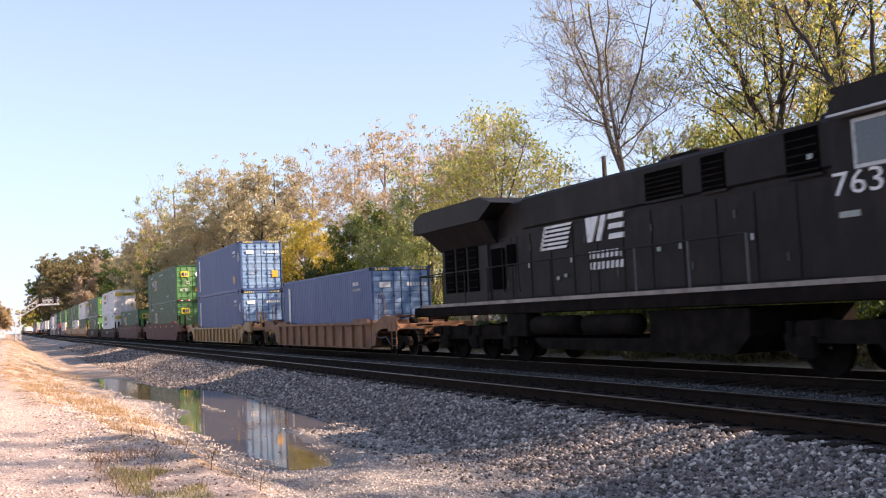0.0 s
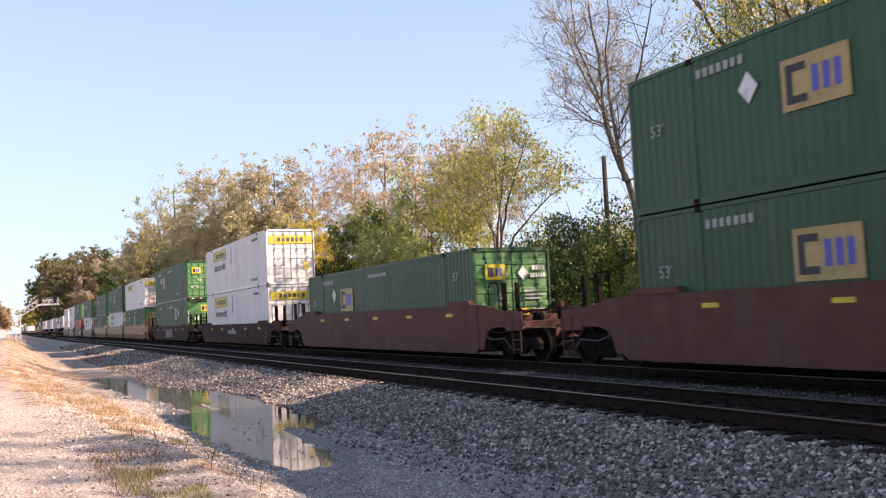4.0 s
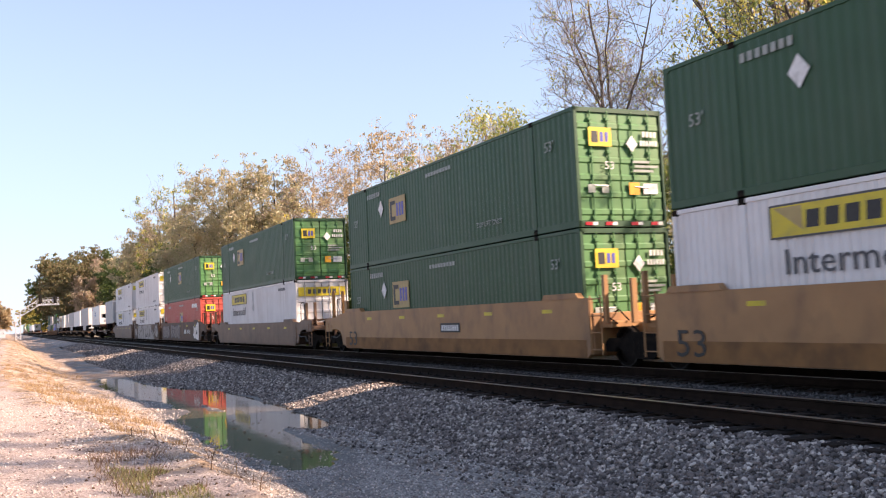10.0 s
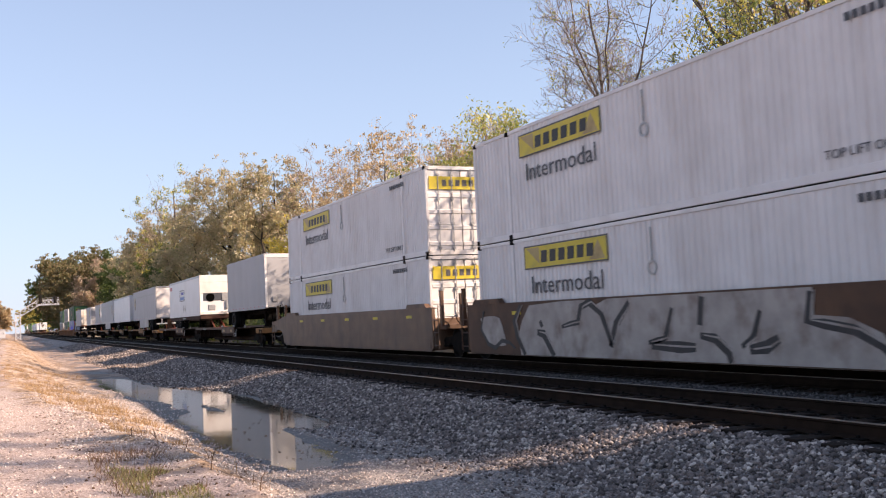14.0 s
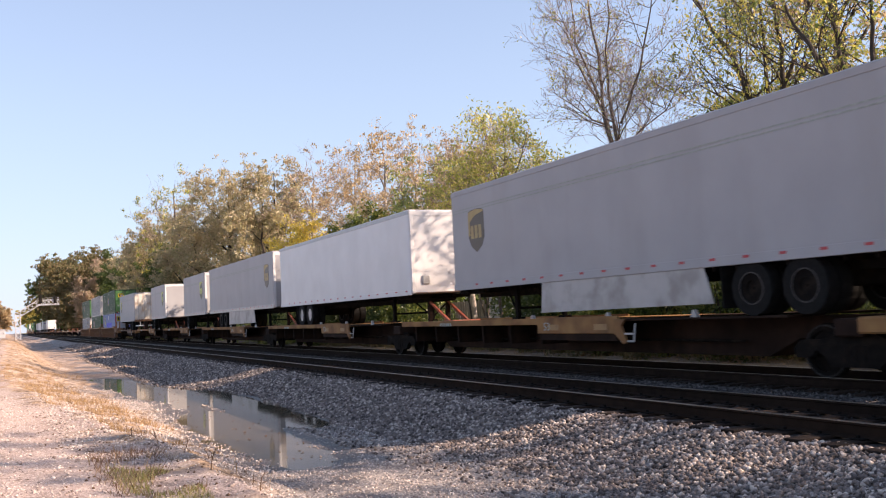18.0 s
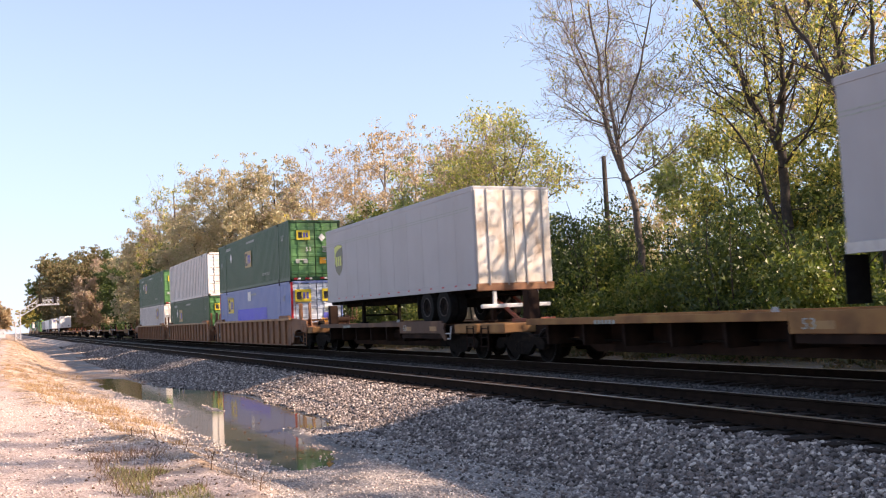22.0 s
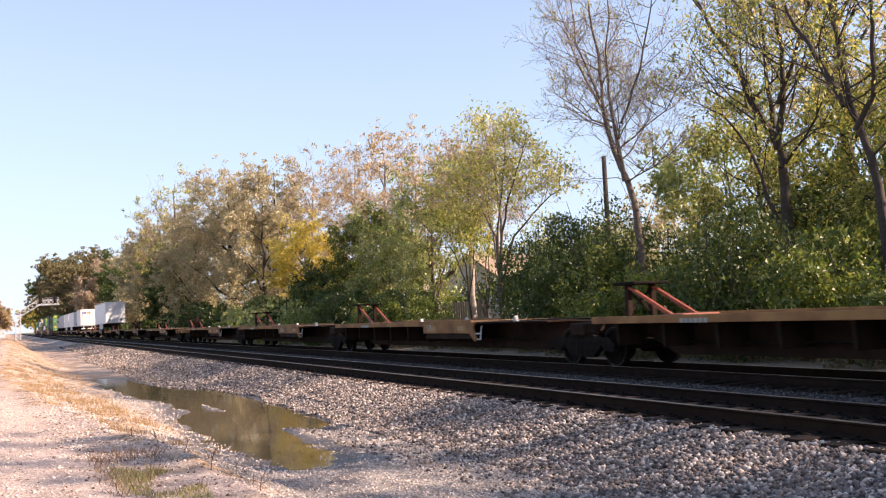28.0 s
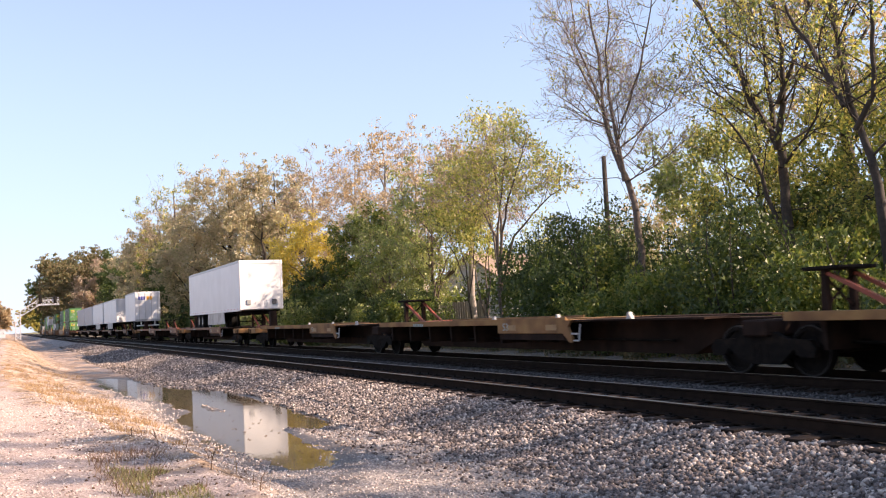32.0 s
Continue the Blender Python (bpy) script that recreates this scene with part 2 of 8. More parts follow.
M["bark_dark"] = surface("dark bark", (0.055, 0.042, 0.033), (0.035, 0.028, 0.022), 9, 0.9, bump=0.6, bump_scale=25)
M["twig"] = surface("grey twigs", (0.31, 0.245, 0.205), (0.22, 0.165, 0.135), 6, 0.9)
M["house_wall"] = surface("pale grey siding", (0.52, 0.52, 0.53), (0.48, 0.48, 0.49), 2, 0.6)
M["shingle"] = surface("tan shingles", (0.25, 0.18, 0.13), (0.2, 0.145, 0.11), 5, 0.9, bump=0.4, bump_scale=20)
M["fence"] = surface("weathered fence boards", (0.26, 0.24, 0.23), (0.2, 0.185, 0.175), 4, 0.85, per_object=0.2)
M["signal_grey"] = surface("aluminium paint", (0.55, 0.55, 0.56), (0.47, 0.47, 0.48), 4, 0.45, 0.3)
M["glass"] = surface("dark cab glass", (0.02, 0.022, 0.025), (0.025, 0.027, 0.03), 4, 0.06, spec=0.8)
M["frame_grey"] = surface("bare metal frame", (0.4, 0.4, 0.4), (0.33, 0.33, 0.33), 6, 0.4, 0.4)
M["skirt"] = surface("grey side skirt", (0.42, 0.41, 0.4), (0.36, 0.35, 0.34), 2, 0.5, dirt=(0.2, 0.18, 0.16), dirt_amount=0.6, dirt_scale=2)
M["frame_dull"] = surface("dull scuffed metal", (0.05, 0.045, 0.042), (0.035, 0.03, 0.028), 6, 0.6)
M["unit_dark"] = surface("cooling unit", (0.05, 0.055, 0.065), (0.07, 0.075, 0.085), 4, 0.4)
M["leaf_green"] = leafy("green leaves", [(0.0652, 0.0991, 0.0169), (0.109, 0.159, 0.0271), (0.174, 0.215, 0.0373), (0.294, 0.283, 0.0678)], 0.5)
M["leaf_dark"] = leafy("dark green leaves", [(0.0328, 0.0582, 0.0149), (0.0612, 0.0968, 0.0207), (0.103, 0.136, 0.029)], 0.4)
M["leaf_yellowgreen"] = leafy("yellow-green leaves", [(0.253, 0.253, 0.0605), (0.44, 0.418, 0.0935), (0.605, 0.506, 0.132), (0.704, 0.528, 0.187)], 0.58)
M["leaf_yellow"] = leafy("yellow leaves", [(0.58, 0.45, 0.07), (0.7, 0.54, 0.08), (0.66, 0.52, 0.14), (0.4, 0.36, 0.08)], 0.55)
M["leaf_tan"] = leafy("tan olive leaves", [(0.31, 0.29, 0.13), (0.46, 0.39, 0.21), (0.58, 0.45, 0.31), (0.32, 0.32, 0.14), (0.52, 0.4, 0.29)], 0.5)
M["leaf_olive"] = leafy("olive green leaves", [(0.19, 0.24, 0.07), (0.31, 0.36, 0.1), (0.44, 0.45, 0.15), (0.14, 0.19, 0.055), (0.4, 0.36, 0.18)], 0.5)
M["leaf_rust"] = leafy("brown and olive autumn leaves", [(0.201, 0.136, 0.06), (0.241, 0.172, 0.0864), (0.144, 0.132, 0.054), (0.0978, 0.113, 0.0432), (0.178, 0.144, 0.072)], 0.35)
M["leaf_orange"] = leafy("orange tan leaves", [(0.45, 0.3, 0.16), (0.52, 0.38, 0.22), (0.42, 0.35, 0.23), (0.54, 0.41, 0.19), (0.46, 0.34, 0.26)], 0.5)
M["leaf_pink"] = leafy("dusty pink leaves", [(0.416, 0.271, 0.23), (0.337, 0.28, 0.146), (0.495, 0.343, 0.282), (0.297, 0.28, 0.115)], 0.5)
M["bark_pale"] = surface("pale bark", (0.34, 0.3, 0.26), (0.24, 0.2, 0.17), 7, 0.9, bump=0.4, bump_scale=20)
M["pale_twig"] = surface("pale twigs", (0.36, 0.31, 0.27), (0.27, 0.22, 0.19), 6, 0.9)
M["leaf_canopy"] = leafy("green and yellow canopy leaves", [(0.096, 0.142, 0.0323), (0.192, 0.241, 0.0515), (0.32, 0.341, 0.0735), (0.528, 0.469, 0.11), (0.736, 0.568, 0.147)], 0.5)
M["leaf_light"] = leafy("light yellow-green leaves", [(0.184, 0.231, 0.0495), (0.311, 0.357, 0.0715), (0.46, 0.461, 0.11), (0.598, 0.53, 0.143), (0.517, 0.415, 0.22)], 0.5)
M["grass_dry"] = leafy("dry grass blades", [(0.4, 0.25, 0.11), (0.5, 0.34, 0.18), (0.28, 0.16, 0.075), (0.2, 0.12, 0.06)], 0.2)
M["grass_brown"] = leafy("dead weed stems", [(0.12, 0.06, 0.035), (0.2, 0.1, 0.06), (0.3, 0.2, 0.11), (0.08, 0.045, 0.03)], 0.15)
M["grass_green"] = leafy("green grass blades", [(0.16, 0.18, 0.05), (0.24, 0.24, 0.08), (0.38, 0.31, 0.14), (0.3, 0.22, 0.12)], 0.25)


def stony(name, tones, rough=0.9):
    """Broken stone: a tone for each stone, speckled."""
    m = bpy.data.materials.new(name)
    m.use_nodes = True
    n, l = m.node_tree.nodes, m.node_tree.links
    b = n["Principled BSDF"]
    b.inputs["Roughness"].default_value, b.inputs["Specular IOR Level"].default_value = rough, 0.3
    ramp = n.new("ShaderNodeValToRGB")
    while len(ramp.color_ramp.elements) < len(tones):
        ramp.color_ramp.elements.new(0.5)
    for i, (e, c) in enumerate(zip(ramp.color_ramp.elements, tones)):
        e.position, e.color = i / (len(tones) - 1), (*c, 1)
    l.new(n.new("ShaderNodeNewGeometry").outputs["Random Per Island"], ramp.inputs["Fac"])
    g = n.new("ShaderNodeTexNoise")
    g.inputs["Scale"].default_value, g.inputs["Detail"].default_value = 70, 4
    l.new(n.new("ShaderNodeTexCoord").outputs["Object"], g.inputs["Vector"])
    v = n.new("ShaderNodeMapRange")
    v.inputs["From Min"].default_value, v.inputs["From Max"].default_value = 0.3, 0.7
    v.inputs["To Min"].default_value, v.inputs["To Max"].default_value = 0.7, 1.25
    l.new(g.outputs["Fac"], v.inputs["Value"])
    h = n.new("ShaderNodeHueSaturation")
    l.new(v.outputs["Result"], h.inputs["Value"])
    l.new(ramp.outputs["Color"], h.inputs["Color"])
    l.new(h.outputs["Color"], b.inputs["Base Color"])
    return m


M["stone"] = stony("crushed ballast stone", [(0.0423, 0.0326, 0.029), (0.103, 0.084, 0.0752), (0.219, 0.168, 0.145), (0.157, 0.137, 0.13), (0.327, 0.266, 0.231), (0.644, 0.553, 0.481)])
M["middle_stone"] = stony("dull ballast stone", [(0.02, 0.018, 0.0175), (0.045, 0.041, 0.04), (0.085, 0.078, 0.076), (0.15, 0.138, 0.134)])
M["dark_stone"] = stony("dark ballast stone", [(0.012, 0.0105, 0.0095), (0.022, 0.019, 0.017), (0.036, 0.031, 0.028), (0.06, 0.053, 0.049)])
M["pebble"] = stony("pale gravel", [(0.161, 0.123, 0.106), (0.391, 0.314, 0.274), (0.575, 0.47, 0.414), (0.483, 0.448, 0.426), (0.805, 0.694, 0.616)])


def ground_material():
    m = bpy.data.materials.new("gravel, earth and dry grass")
    m.use_nodes = True
    n, l = m.node_tree.nodes, m.node_tree.links
    b = n["Principled BSDF"]
    b.inputs["Roughness"].default_value = 0.92
    co = n.new("ShaderNodeTexCoord")
    sep = n.new("ShaderNodeSeparateXYZ")
    l.new(co.outputs["Object"], sep.inputs[0])

    def tex(scale, detail=6):
        t = n.new("ShaderNodeTexNoise")
        t.inputs["Scale"].default_value, t.inputs["Detail"].default_value = scale, detail
        l.new(co.outputs["Object"], t.inputs["Vector"])
        return t.outputs["Fac"]

    def rng(v, a, b_, c=0.0, d=1.0):
        r = n.new("ShaderNodeMapRange")
        r.inputs["From Min"].default_value, r.inputs["From Max"].default_value = a, b_
        r.inputs["To Min"].default_value, r.inputs["To Max"].default_value = c, d
        l.new(v, r.inputs["Value"])
        return r.outputs["Result"]

    def mix(f, a, b_):
        x = n.new("ShaderNodeMix")
        x.data_type = "RGBA"
        for s, v in ((0, f), (6, a), (7, b_)):
            if isinstance(v, tuple):
                x.inputs[s].default_value = (*v, 1)
            elif isinstance(v, float):
                x.inputs[s].default_value = v
            else:
                l.new(v, x.inputs[s])
        return x.outputs[2]

    def math_(op, a, b_):
        x = n.new("ShaderNodeMath")
        x.operation = op
        for i, v in enumerate((a, b_)):
            if isinstance(v, float):
                x.inputs[i].default_value = v
            else:
                l.new(v, x.inputs[i])
        return x.outputs[0]

    y = math_("ADD", sep.outputs["Y"], rng(tex(0.6, 8), 0.3, 0.7, -1.0, 1.0))
    vor = n.new("ShaderNodeTexVoronoi")
    vor.inputs["Scale"].default_value = 22
    l.new(co.outputs["Object"], vor.inputs["Vector"])
    grit = n.new("ShaderNodeTexVoronoi")
    grit.inputs["Scale"].default_value = 48
    l.new(co.outputs["Object"], grit.inputs["Vector"])
    gravel = mix(rng(vor.outputs["Color"], 0.2, 0.8), (0.08, 0.07, 0.064), (0.42, 0.375, 0.345))
    speck = rng(grit.outputs["Color"], 0.2, 0.85)
    fine = mix(speck, (0.11, 0.094, 0.086), (0.44, 0.385, 0.345))
    fine = mix(rng(tex(1.3, 8), 0.5, 0.68), fine, mix(speck, (0.1, 0.083, 0.075), (0.3, 0.255, 0.225)))
    pale = mix(speck, (0.28, 0.205, 0.175), (0.58, 0.465, 0.405))
    ruts = n.new("ShaderNodeMapping")
    ruts.inputs["Scale"].default_value = (0.3, 1.5, 1.0)
    ruts.inputs["Rotation"].default_value = (0, 0, 0.12)
    l.new(co.outputs["Object"], ruts.inputs["Vector"])
    rut = n.new("ShaderNodeTexNoise")
    rut.inputs["Scale"].default_value, rut.inputs["Detail"].default_value, rut.inputs["Roughness"].default_value = 0.9, 8, 0.62
    l.new(ruts.outputs["Vector"], rut.inputs["Vector"])
    pale = mix(rng(rut.outputs["Fac"], 0.46, 0.62, 0.0, 0.9), pale, mix(speck, (0.2, 0.14, 0.115), (0.4, 0.31, 0.27)))
    pale = mix(rng(tex(6, 9), 0.6, 0.72, 0.0, 0.8), pale, (0.17, 0.115, 0.085))
    earth = mix(rng(tex(5, 9), 0.36, 0.62), (0.1, 0.062, 0.042), (0.46, 0.31, 0.19))
    earth = mix(rng(tex(1.7, 9), 0.47, 0.6), earth, mix(speck, (0.3, 0.225, 0.18), (0.62, 0.5, 0.41)))
    earth = mix(rng(tex(11, 6), 0.58, 0.7), earth, (0.085, 0.055, 0.04))
    lawn = mix(rng(tex(3, 8), 0.4, 0.6), (0.11, 0.12, 0.04), (0.22, 0.18, 0.07))
    slant = math_("ADD", y, math_("MULTIPLY", rng(sep.outputs["X"], -33.0, -5.0, -1.8, 1.0), -1.0))
    c = mix(rng(slant, 1.15, 1.75), pale, earth)
    mud = mix(rng(tex(1.1, 9), 0.42, 0.6), mix(speck, (0.22, 0.165, 0.135), (0.52, 0.41, 0.345)), (0.25, 0.17, 0.12))
    fine = mix(rng(sep.outputs["X"], -40.0, -30.0), mud, fine)
    c = mix(rng(y, 2.3, 3.3), c, fine)
    c = mix(rng(y, 5.6, 6.2), c, gravel)
    # much darker ground under both tracks
    dark_bed = mix(rng(tex(14), 0.4, 0.6), (0.016, 0.0135, 0.012), (0.036, 0.03, 0.027))
    c = mix(rng(sep.outputs["Y"], 8.0, 8.2), c, dark_bed)
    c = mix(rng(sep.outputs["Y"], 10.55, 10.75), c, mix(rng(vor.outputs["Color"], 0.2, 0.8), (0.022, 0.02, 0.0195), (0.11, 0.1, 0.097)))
    c = mix(rng(sep.outputs["Y"], 12.05, 12.25), c, dark_bed)
    c = mix(rng(sep.outputs["Y"], 15.2, 15.6), c, mix(rng(tex(2.2, 8), 0.42, 0.6), mix(speck, (0.1, 0.085, 0.075), (0.3, 0.26, 0.23)), (0.2, 0.155, 0.09)))
    c = mix(rng(y, 18.6, 19.8), c, lawn)
    wet = rng(math_("ADD", sep.outputs["Z"], rng(tex(2.5, 6), 0.3, 0.7, -0.02, 0.02)), -0.665, -0.63)
    c = mix(wet, mix(speck, (0.045, 0.036, 0.03), (0.12, 0.1, 0.085)), c)
    l.new(c, b.inputs["Base Color"])
    l.new(rng(wet, 0.0, 1.0, 0.45, 0.93), b.inputs["Roughness"])
    bp = n.new("ShaderNodeBump")
    bp.inputs["Strength"].default_value, bp.inputs["Distance"].default_value = 0.45, 0.02
    l.new(math_("ADD", grit.outputs["Distance"], tex(30)), bp.inputs["Height"])
    l.new(bp.outputs["Normal"], b.inputs["Normal"])
    return m


def water_material():
    m = bpy.data.materials.new("still muddy water")
    m.use_nodes = True
    n, l = m.node_tree.nodes, m.node_tree.links
    b = n["Principled BSDF"]
    b.inputs["Base Color"].default_value = (0.1, 0.078, 0.05, 1)
    b.inputs["Roughness"].default_value = 0.05
    b.inputs["Specular IOR Level"].default_value = 0.5
    t = n.new("ShaderNodeTexNoise")
    t.inputs["Scale"].default_value, t.inputs["Detail"].default_value = 1.5, 3
    co = n.new("ShaderNodeTexCoord")
    l.new(co.outputs["Object"], t.inputs["Vector"])
    bp = n.new("ShaderNodeBump")
    bp.inputs["Strength"].default_value, bp.inputs["Distance"].default_value = 0.1, 0.01
    l.new(t.outputs["Fac"], bp.inputs["Height"])
    l.new(bp.outputs["Normal"], b.inputs["Normal"])
    return m


M["ground"], M["water"] = ground_material(), water_material()


# ---------- mesh helpers ----------
class Shape:
    """Collects boxes, tubes and prisms into one mesh."""

    def __init__(self):
        self.v, self.f = [], []

    def add(self, verts, faces):
        k = len(self.v)
        self.v += [tuple(p) for p in verts]
        self.f += [tuple(i + k for i in q) for q in faces]
        return self

    def box(self, x0, y0, z0, x1, y1, z1, bevel=0.0):
        b = min(bevel, (x1 - x0) * 0.45, (y1 - y0) * 0.45, (z1 - z0) * 0.45)
        if b <= 0:
            p = [(x, y, z) for z in (z0, z1) for y in (y0, y1) for x in (x0, x1)]
            return self.add(p, [(0, 2, 3, 1), (4, 5, 7, 6), (0, 1, 5, 4), (2, 6, 7, 3), (0, 4, 6, 2), (1, 3, 7, 5)])
        ring = lambda e, z: [(x0 + e, y0 + b, z), (x0 + b, y0 + e, z), (x1 - b, y0 + e, z), (x1 - e, y0 + b, z),
                             (x1 - e, y1 - b, z), (x1 - b, y1 - e, z), (x0 + b, y1 - e, z), (x0 + e, y1 - b, z)]
        p = ring(b, z0) + ring(0, z0 + b) + ring(0, z1 - b) + ring(b, z1)
        f = [tuple(range(7, -1, -1)), tuple(range(24, 32))]
        for r in range(3):
            f += [(r * 8 + i, r * 8 + (i + 1) % 8, r * 8 + 8 + (i + 1) % 8, r * 8 + 8 + i) for i in range(8)]
        return self.add(p, f)

    def tube(self, a, b, r0, r1=None, n=8, cap=True):
        a, b = Vector(a), Vector(b)
        r1 = r0 if r1 is None else r1
        w = (b - a).normalized()
        u = w.orthogonal().normalized()
        q = w.cross(u)
        p = []
        for c, r in ((a, r0), (b, r1)):
            p += [c + (u * math.cos(6.28319 * i / n) + q * math.sin(6.28319 * i / n)) * r for i in range(n)]
        f = [(i, (i + 1) % n, n + (i + 1) % n, n + i) for i in range(n)]
        if cap:
            f += [tuple(range(n - 1, -1, -1)), tuple(range(n, 2 * n))]
        return self.add(p, f)

    def path(self, pts, r, n=6):
        for a, b in zip(pts, pts[1:]):
            self.tube(a, b, r, n=n)
        return self

    def prism(self, outline, y0, y1):
        """An outline of (x, z), drawn out from y0 to y1."""
        k = len(outline)
        p = [(x, y0, z) for x, z in outline] + [(x, y1, z) for x, z in outline]
        f = [tuple(range(k)), tuple(range(2 * k - 1, k - 1, -1))]
        f += [((i + 1) % k, i, k + i, k + (i + 1) % k) for i in range(k)]
        return self.add(p, f)

    def ring(self, c, r_out, r_in, y0, y1, n=24):
        """A hollow disc about the y axis."""
        p = []
        for y in (y0, y1):
            for r in (r_out, r_in):
                p += [(c[0] + r * math.cos(6.28319 * i / n), y, c[1] + r * math.sin(6.28319 * i / n)) for i in range(n)]
        f = []
        for i in range(n):
            j = (i + 1) % n
            f += [(i, j, n + j, n + i), (2 * n + j, 2 * n + i, 3 * n + i, 3 * n + j), (j, i, 2 * n + i, 2 * n + j), (n + i, n + j, 3 * n + j, 3 * n + i)]
        return self.add(p, f)

    def mesh(self, name, smooth=False):
        me = bpy.data.meshes.new(name)
        me.from_pydata(self.v, [], self.f)
        if smooth:
            me.polygons.foreach_set("use_smooth", [True] * len(self.f))
        return me


def box(*a, **k):
    return Shape().box(*a, **k)


CACHE = {}


def part(name, shape, mat, parent=None, label="", at=(0, 0, 0), smooth=False, key=None):
    """Links a shape as one mesh object under a thing or a part; alike pieces share one mesh by key."""
    k = (key, mat) if key else None
    if k and k in CACHE:
        me = CACHE[k]
    else:
        me = (shape() if callable(shape) else shape).mesh(name, smooth)
        me.materials.append(M[mat])
        if k:
            CACHE[k] = me
    ob = new(name, me)
    ob.parent = parent
    ob.location = at
    if label:
        ob["label"] = label
    if name.endswith("_lettering"):
        ob["kind"] = "stuff"
    return ob


def lettering(text, size, mat, parent, name="lettering", at=(0, 0, 0), facing="side", width=None):
    """Writing on a near side (facing -y) or on a front end (facing +x), its lower left corner at the place given."""
    k = ("text", text, size, mat, facing, width)
    if k not in CACHE:
        cu = bpy.data.curves.new(name, "FONT")
        cu.body, cu.size, cu.extrude, cu.resolution_u = text, size * 1.38, 0.003, 2
        tmp = bpy.data.objects.new("tmp", cu)
        scene.collection.objects.link(tmp)
        bpy.context.view_layer.update()
        me = bpy.data.meshes.new_from_object(tmp.evaluated_get(bpy.context.evaluated_depsgraph_get()))
        bpy.data.objects.remove(tmp)
        if width:
            w = max(v.co.x for v in me.vertices)
            me.transform(Matrix.Diagonal((width / w, 1, 1, 1)))
        me.transform(Euler((math.pi / 2, 0, 0 if facing == "side" else math.pi / 2)).to_matrix().to_4x4())
        me.materials.clear()
        me.materials.append(M[mat])
        CACHE[k] = me
    ob = new(name, CACHE[k])
    ob.parent, ob.location = parent, at
    ob["kind"] = "stuff"
    return ob


def bars(n, w, h, gap, facing="side", tilt=0.0):
    """Plain bars for writing that is not spelt out."""
    s = Shape()
    for i in range(n):
        x = i * (w + gap)
        d = h * tilt
        if facing == "side":
            s.prism([(x, 0), (x + w, 0), (x + w + d, h), (x + d, h)], -0.004, 0.004)
        else:
            s.box(-0.004, x, 0, 0.004, x + w, h)
    return s


def thing(name, label, category, group="", kind=""):
    return tagged(new(name), label, category, group, kind)


# ---------- ground ----------
def smooth(a, b, v):
    t = np.clip((v - a) / (b - a), 0, 1)
    return t * t * (3 - 2 * t)


def lumps(x, y):
    """Uneven ground, about -1 to 1."""
    return (np.sin(1.7 * x + 0.6 * np.sin(2.3 * y)) * np.sin(2.1 * y + 0.7 * np.sin(1.3 * x)) * 0.5
            + np.sin(4.3 * x + 1.9 * y) * np.sin(3.7 * y - 1.1 * x) * 0.3 + np.sin(9.1 * x - 3 * y) * np.sin(8.3 * y + 2 * x) * 0.2)


WATER_Z = -0.68


def pool(x, y):
    """How far inside the puddle a place lies, 0 at its rim."""
    k = np.array([-42, -40, -36, -32, -29, -26, -23, -21, -19, -18, -16, -14.5, -13, -12.6])
    lo = np.interp(x, k, [3.5, 3.2, 3.1, 3.2, 3.4, 3.9, 3.9, 3.3, 3.3, 3.3, 3.35, 3.5, 3.6, 3.8])
    hi = np.interp(x, k, [3.5, 4.2, 4.6, 5.0, 6.0, 6.2, 6.1, 6.05, 6.0, 5.9, 4.6, 4.4, 4.0, 3.8])
    inside = np.minimum(y - lo, hi - y)
    inside = np.where((x < -12.6) & (x > -42), inside, -1)
    bar = np.exp(-((y - 4.75 - 0.05 * (x + 20)) / 0.22) ** 2) * smooth(-27, -22.5, x) * smooth(-15, -16.5, x)
    return inside - 0.95 * bar + 0.1 * lumps(x * 1.1, y * 2.1) + 0.09 * lumps(x * 3.7 + 1, y * 5.9) + 0.05 * lumps(x * 9, y * 13)


def flat_edge(x):
    """Where the gravelled flat breaks off into the ditch's bank."""
    return 1.5 + 0.1 * (np.clip(x, -33, -5) + 15) + 0.12 * np.sin(x * 0.9) + 0.05 * np.sin(x * 2.7 + 1)


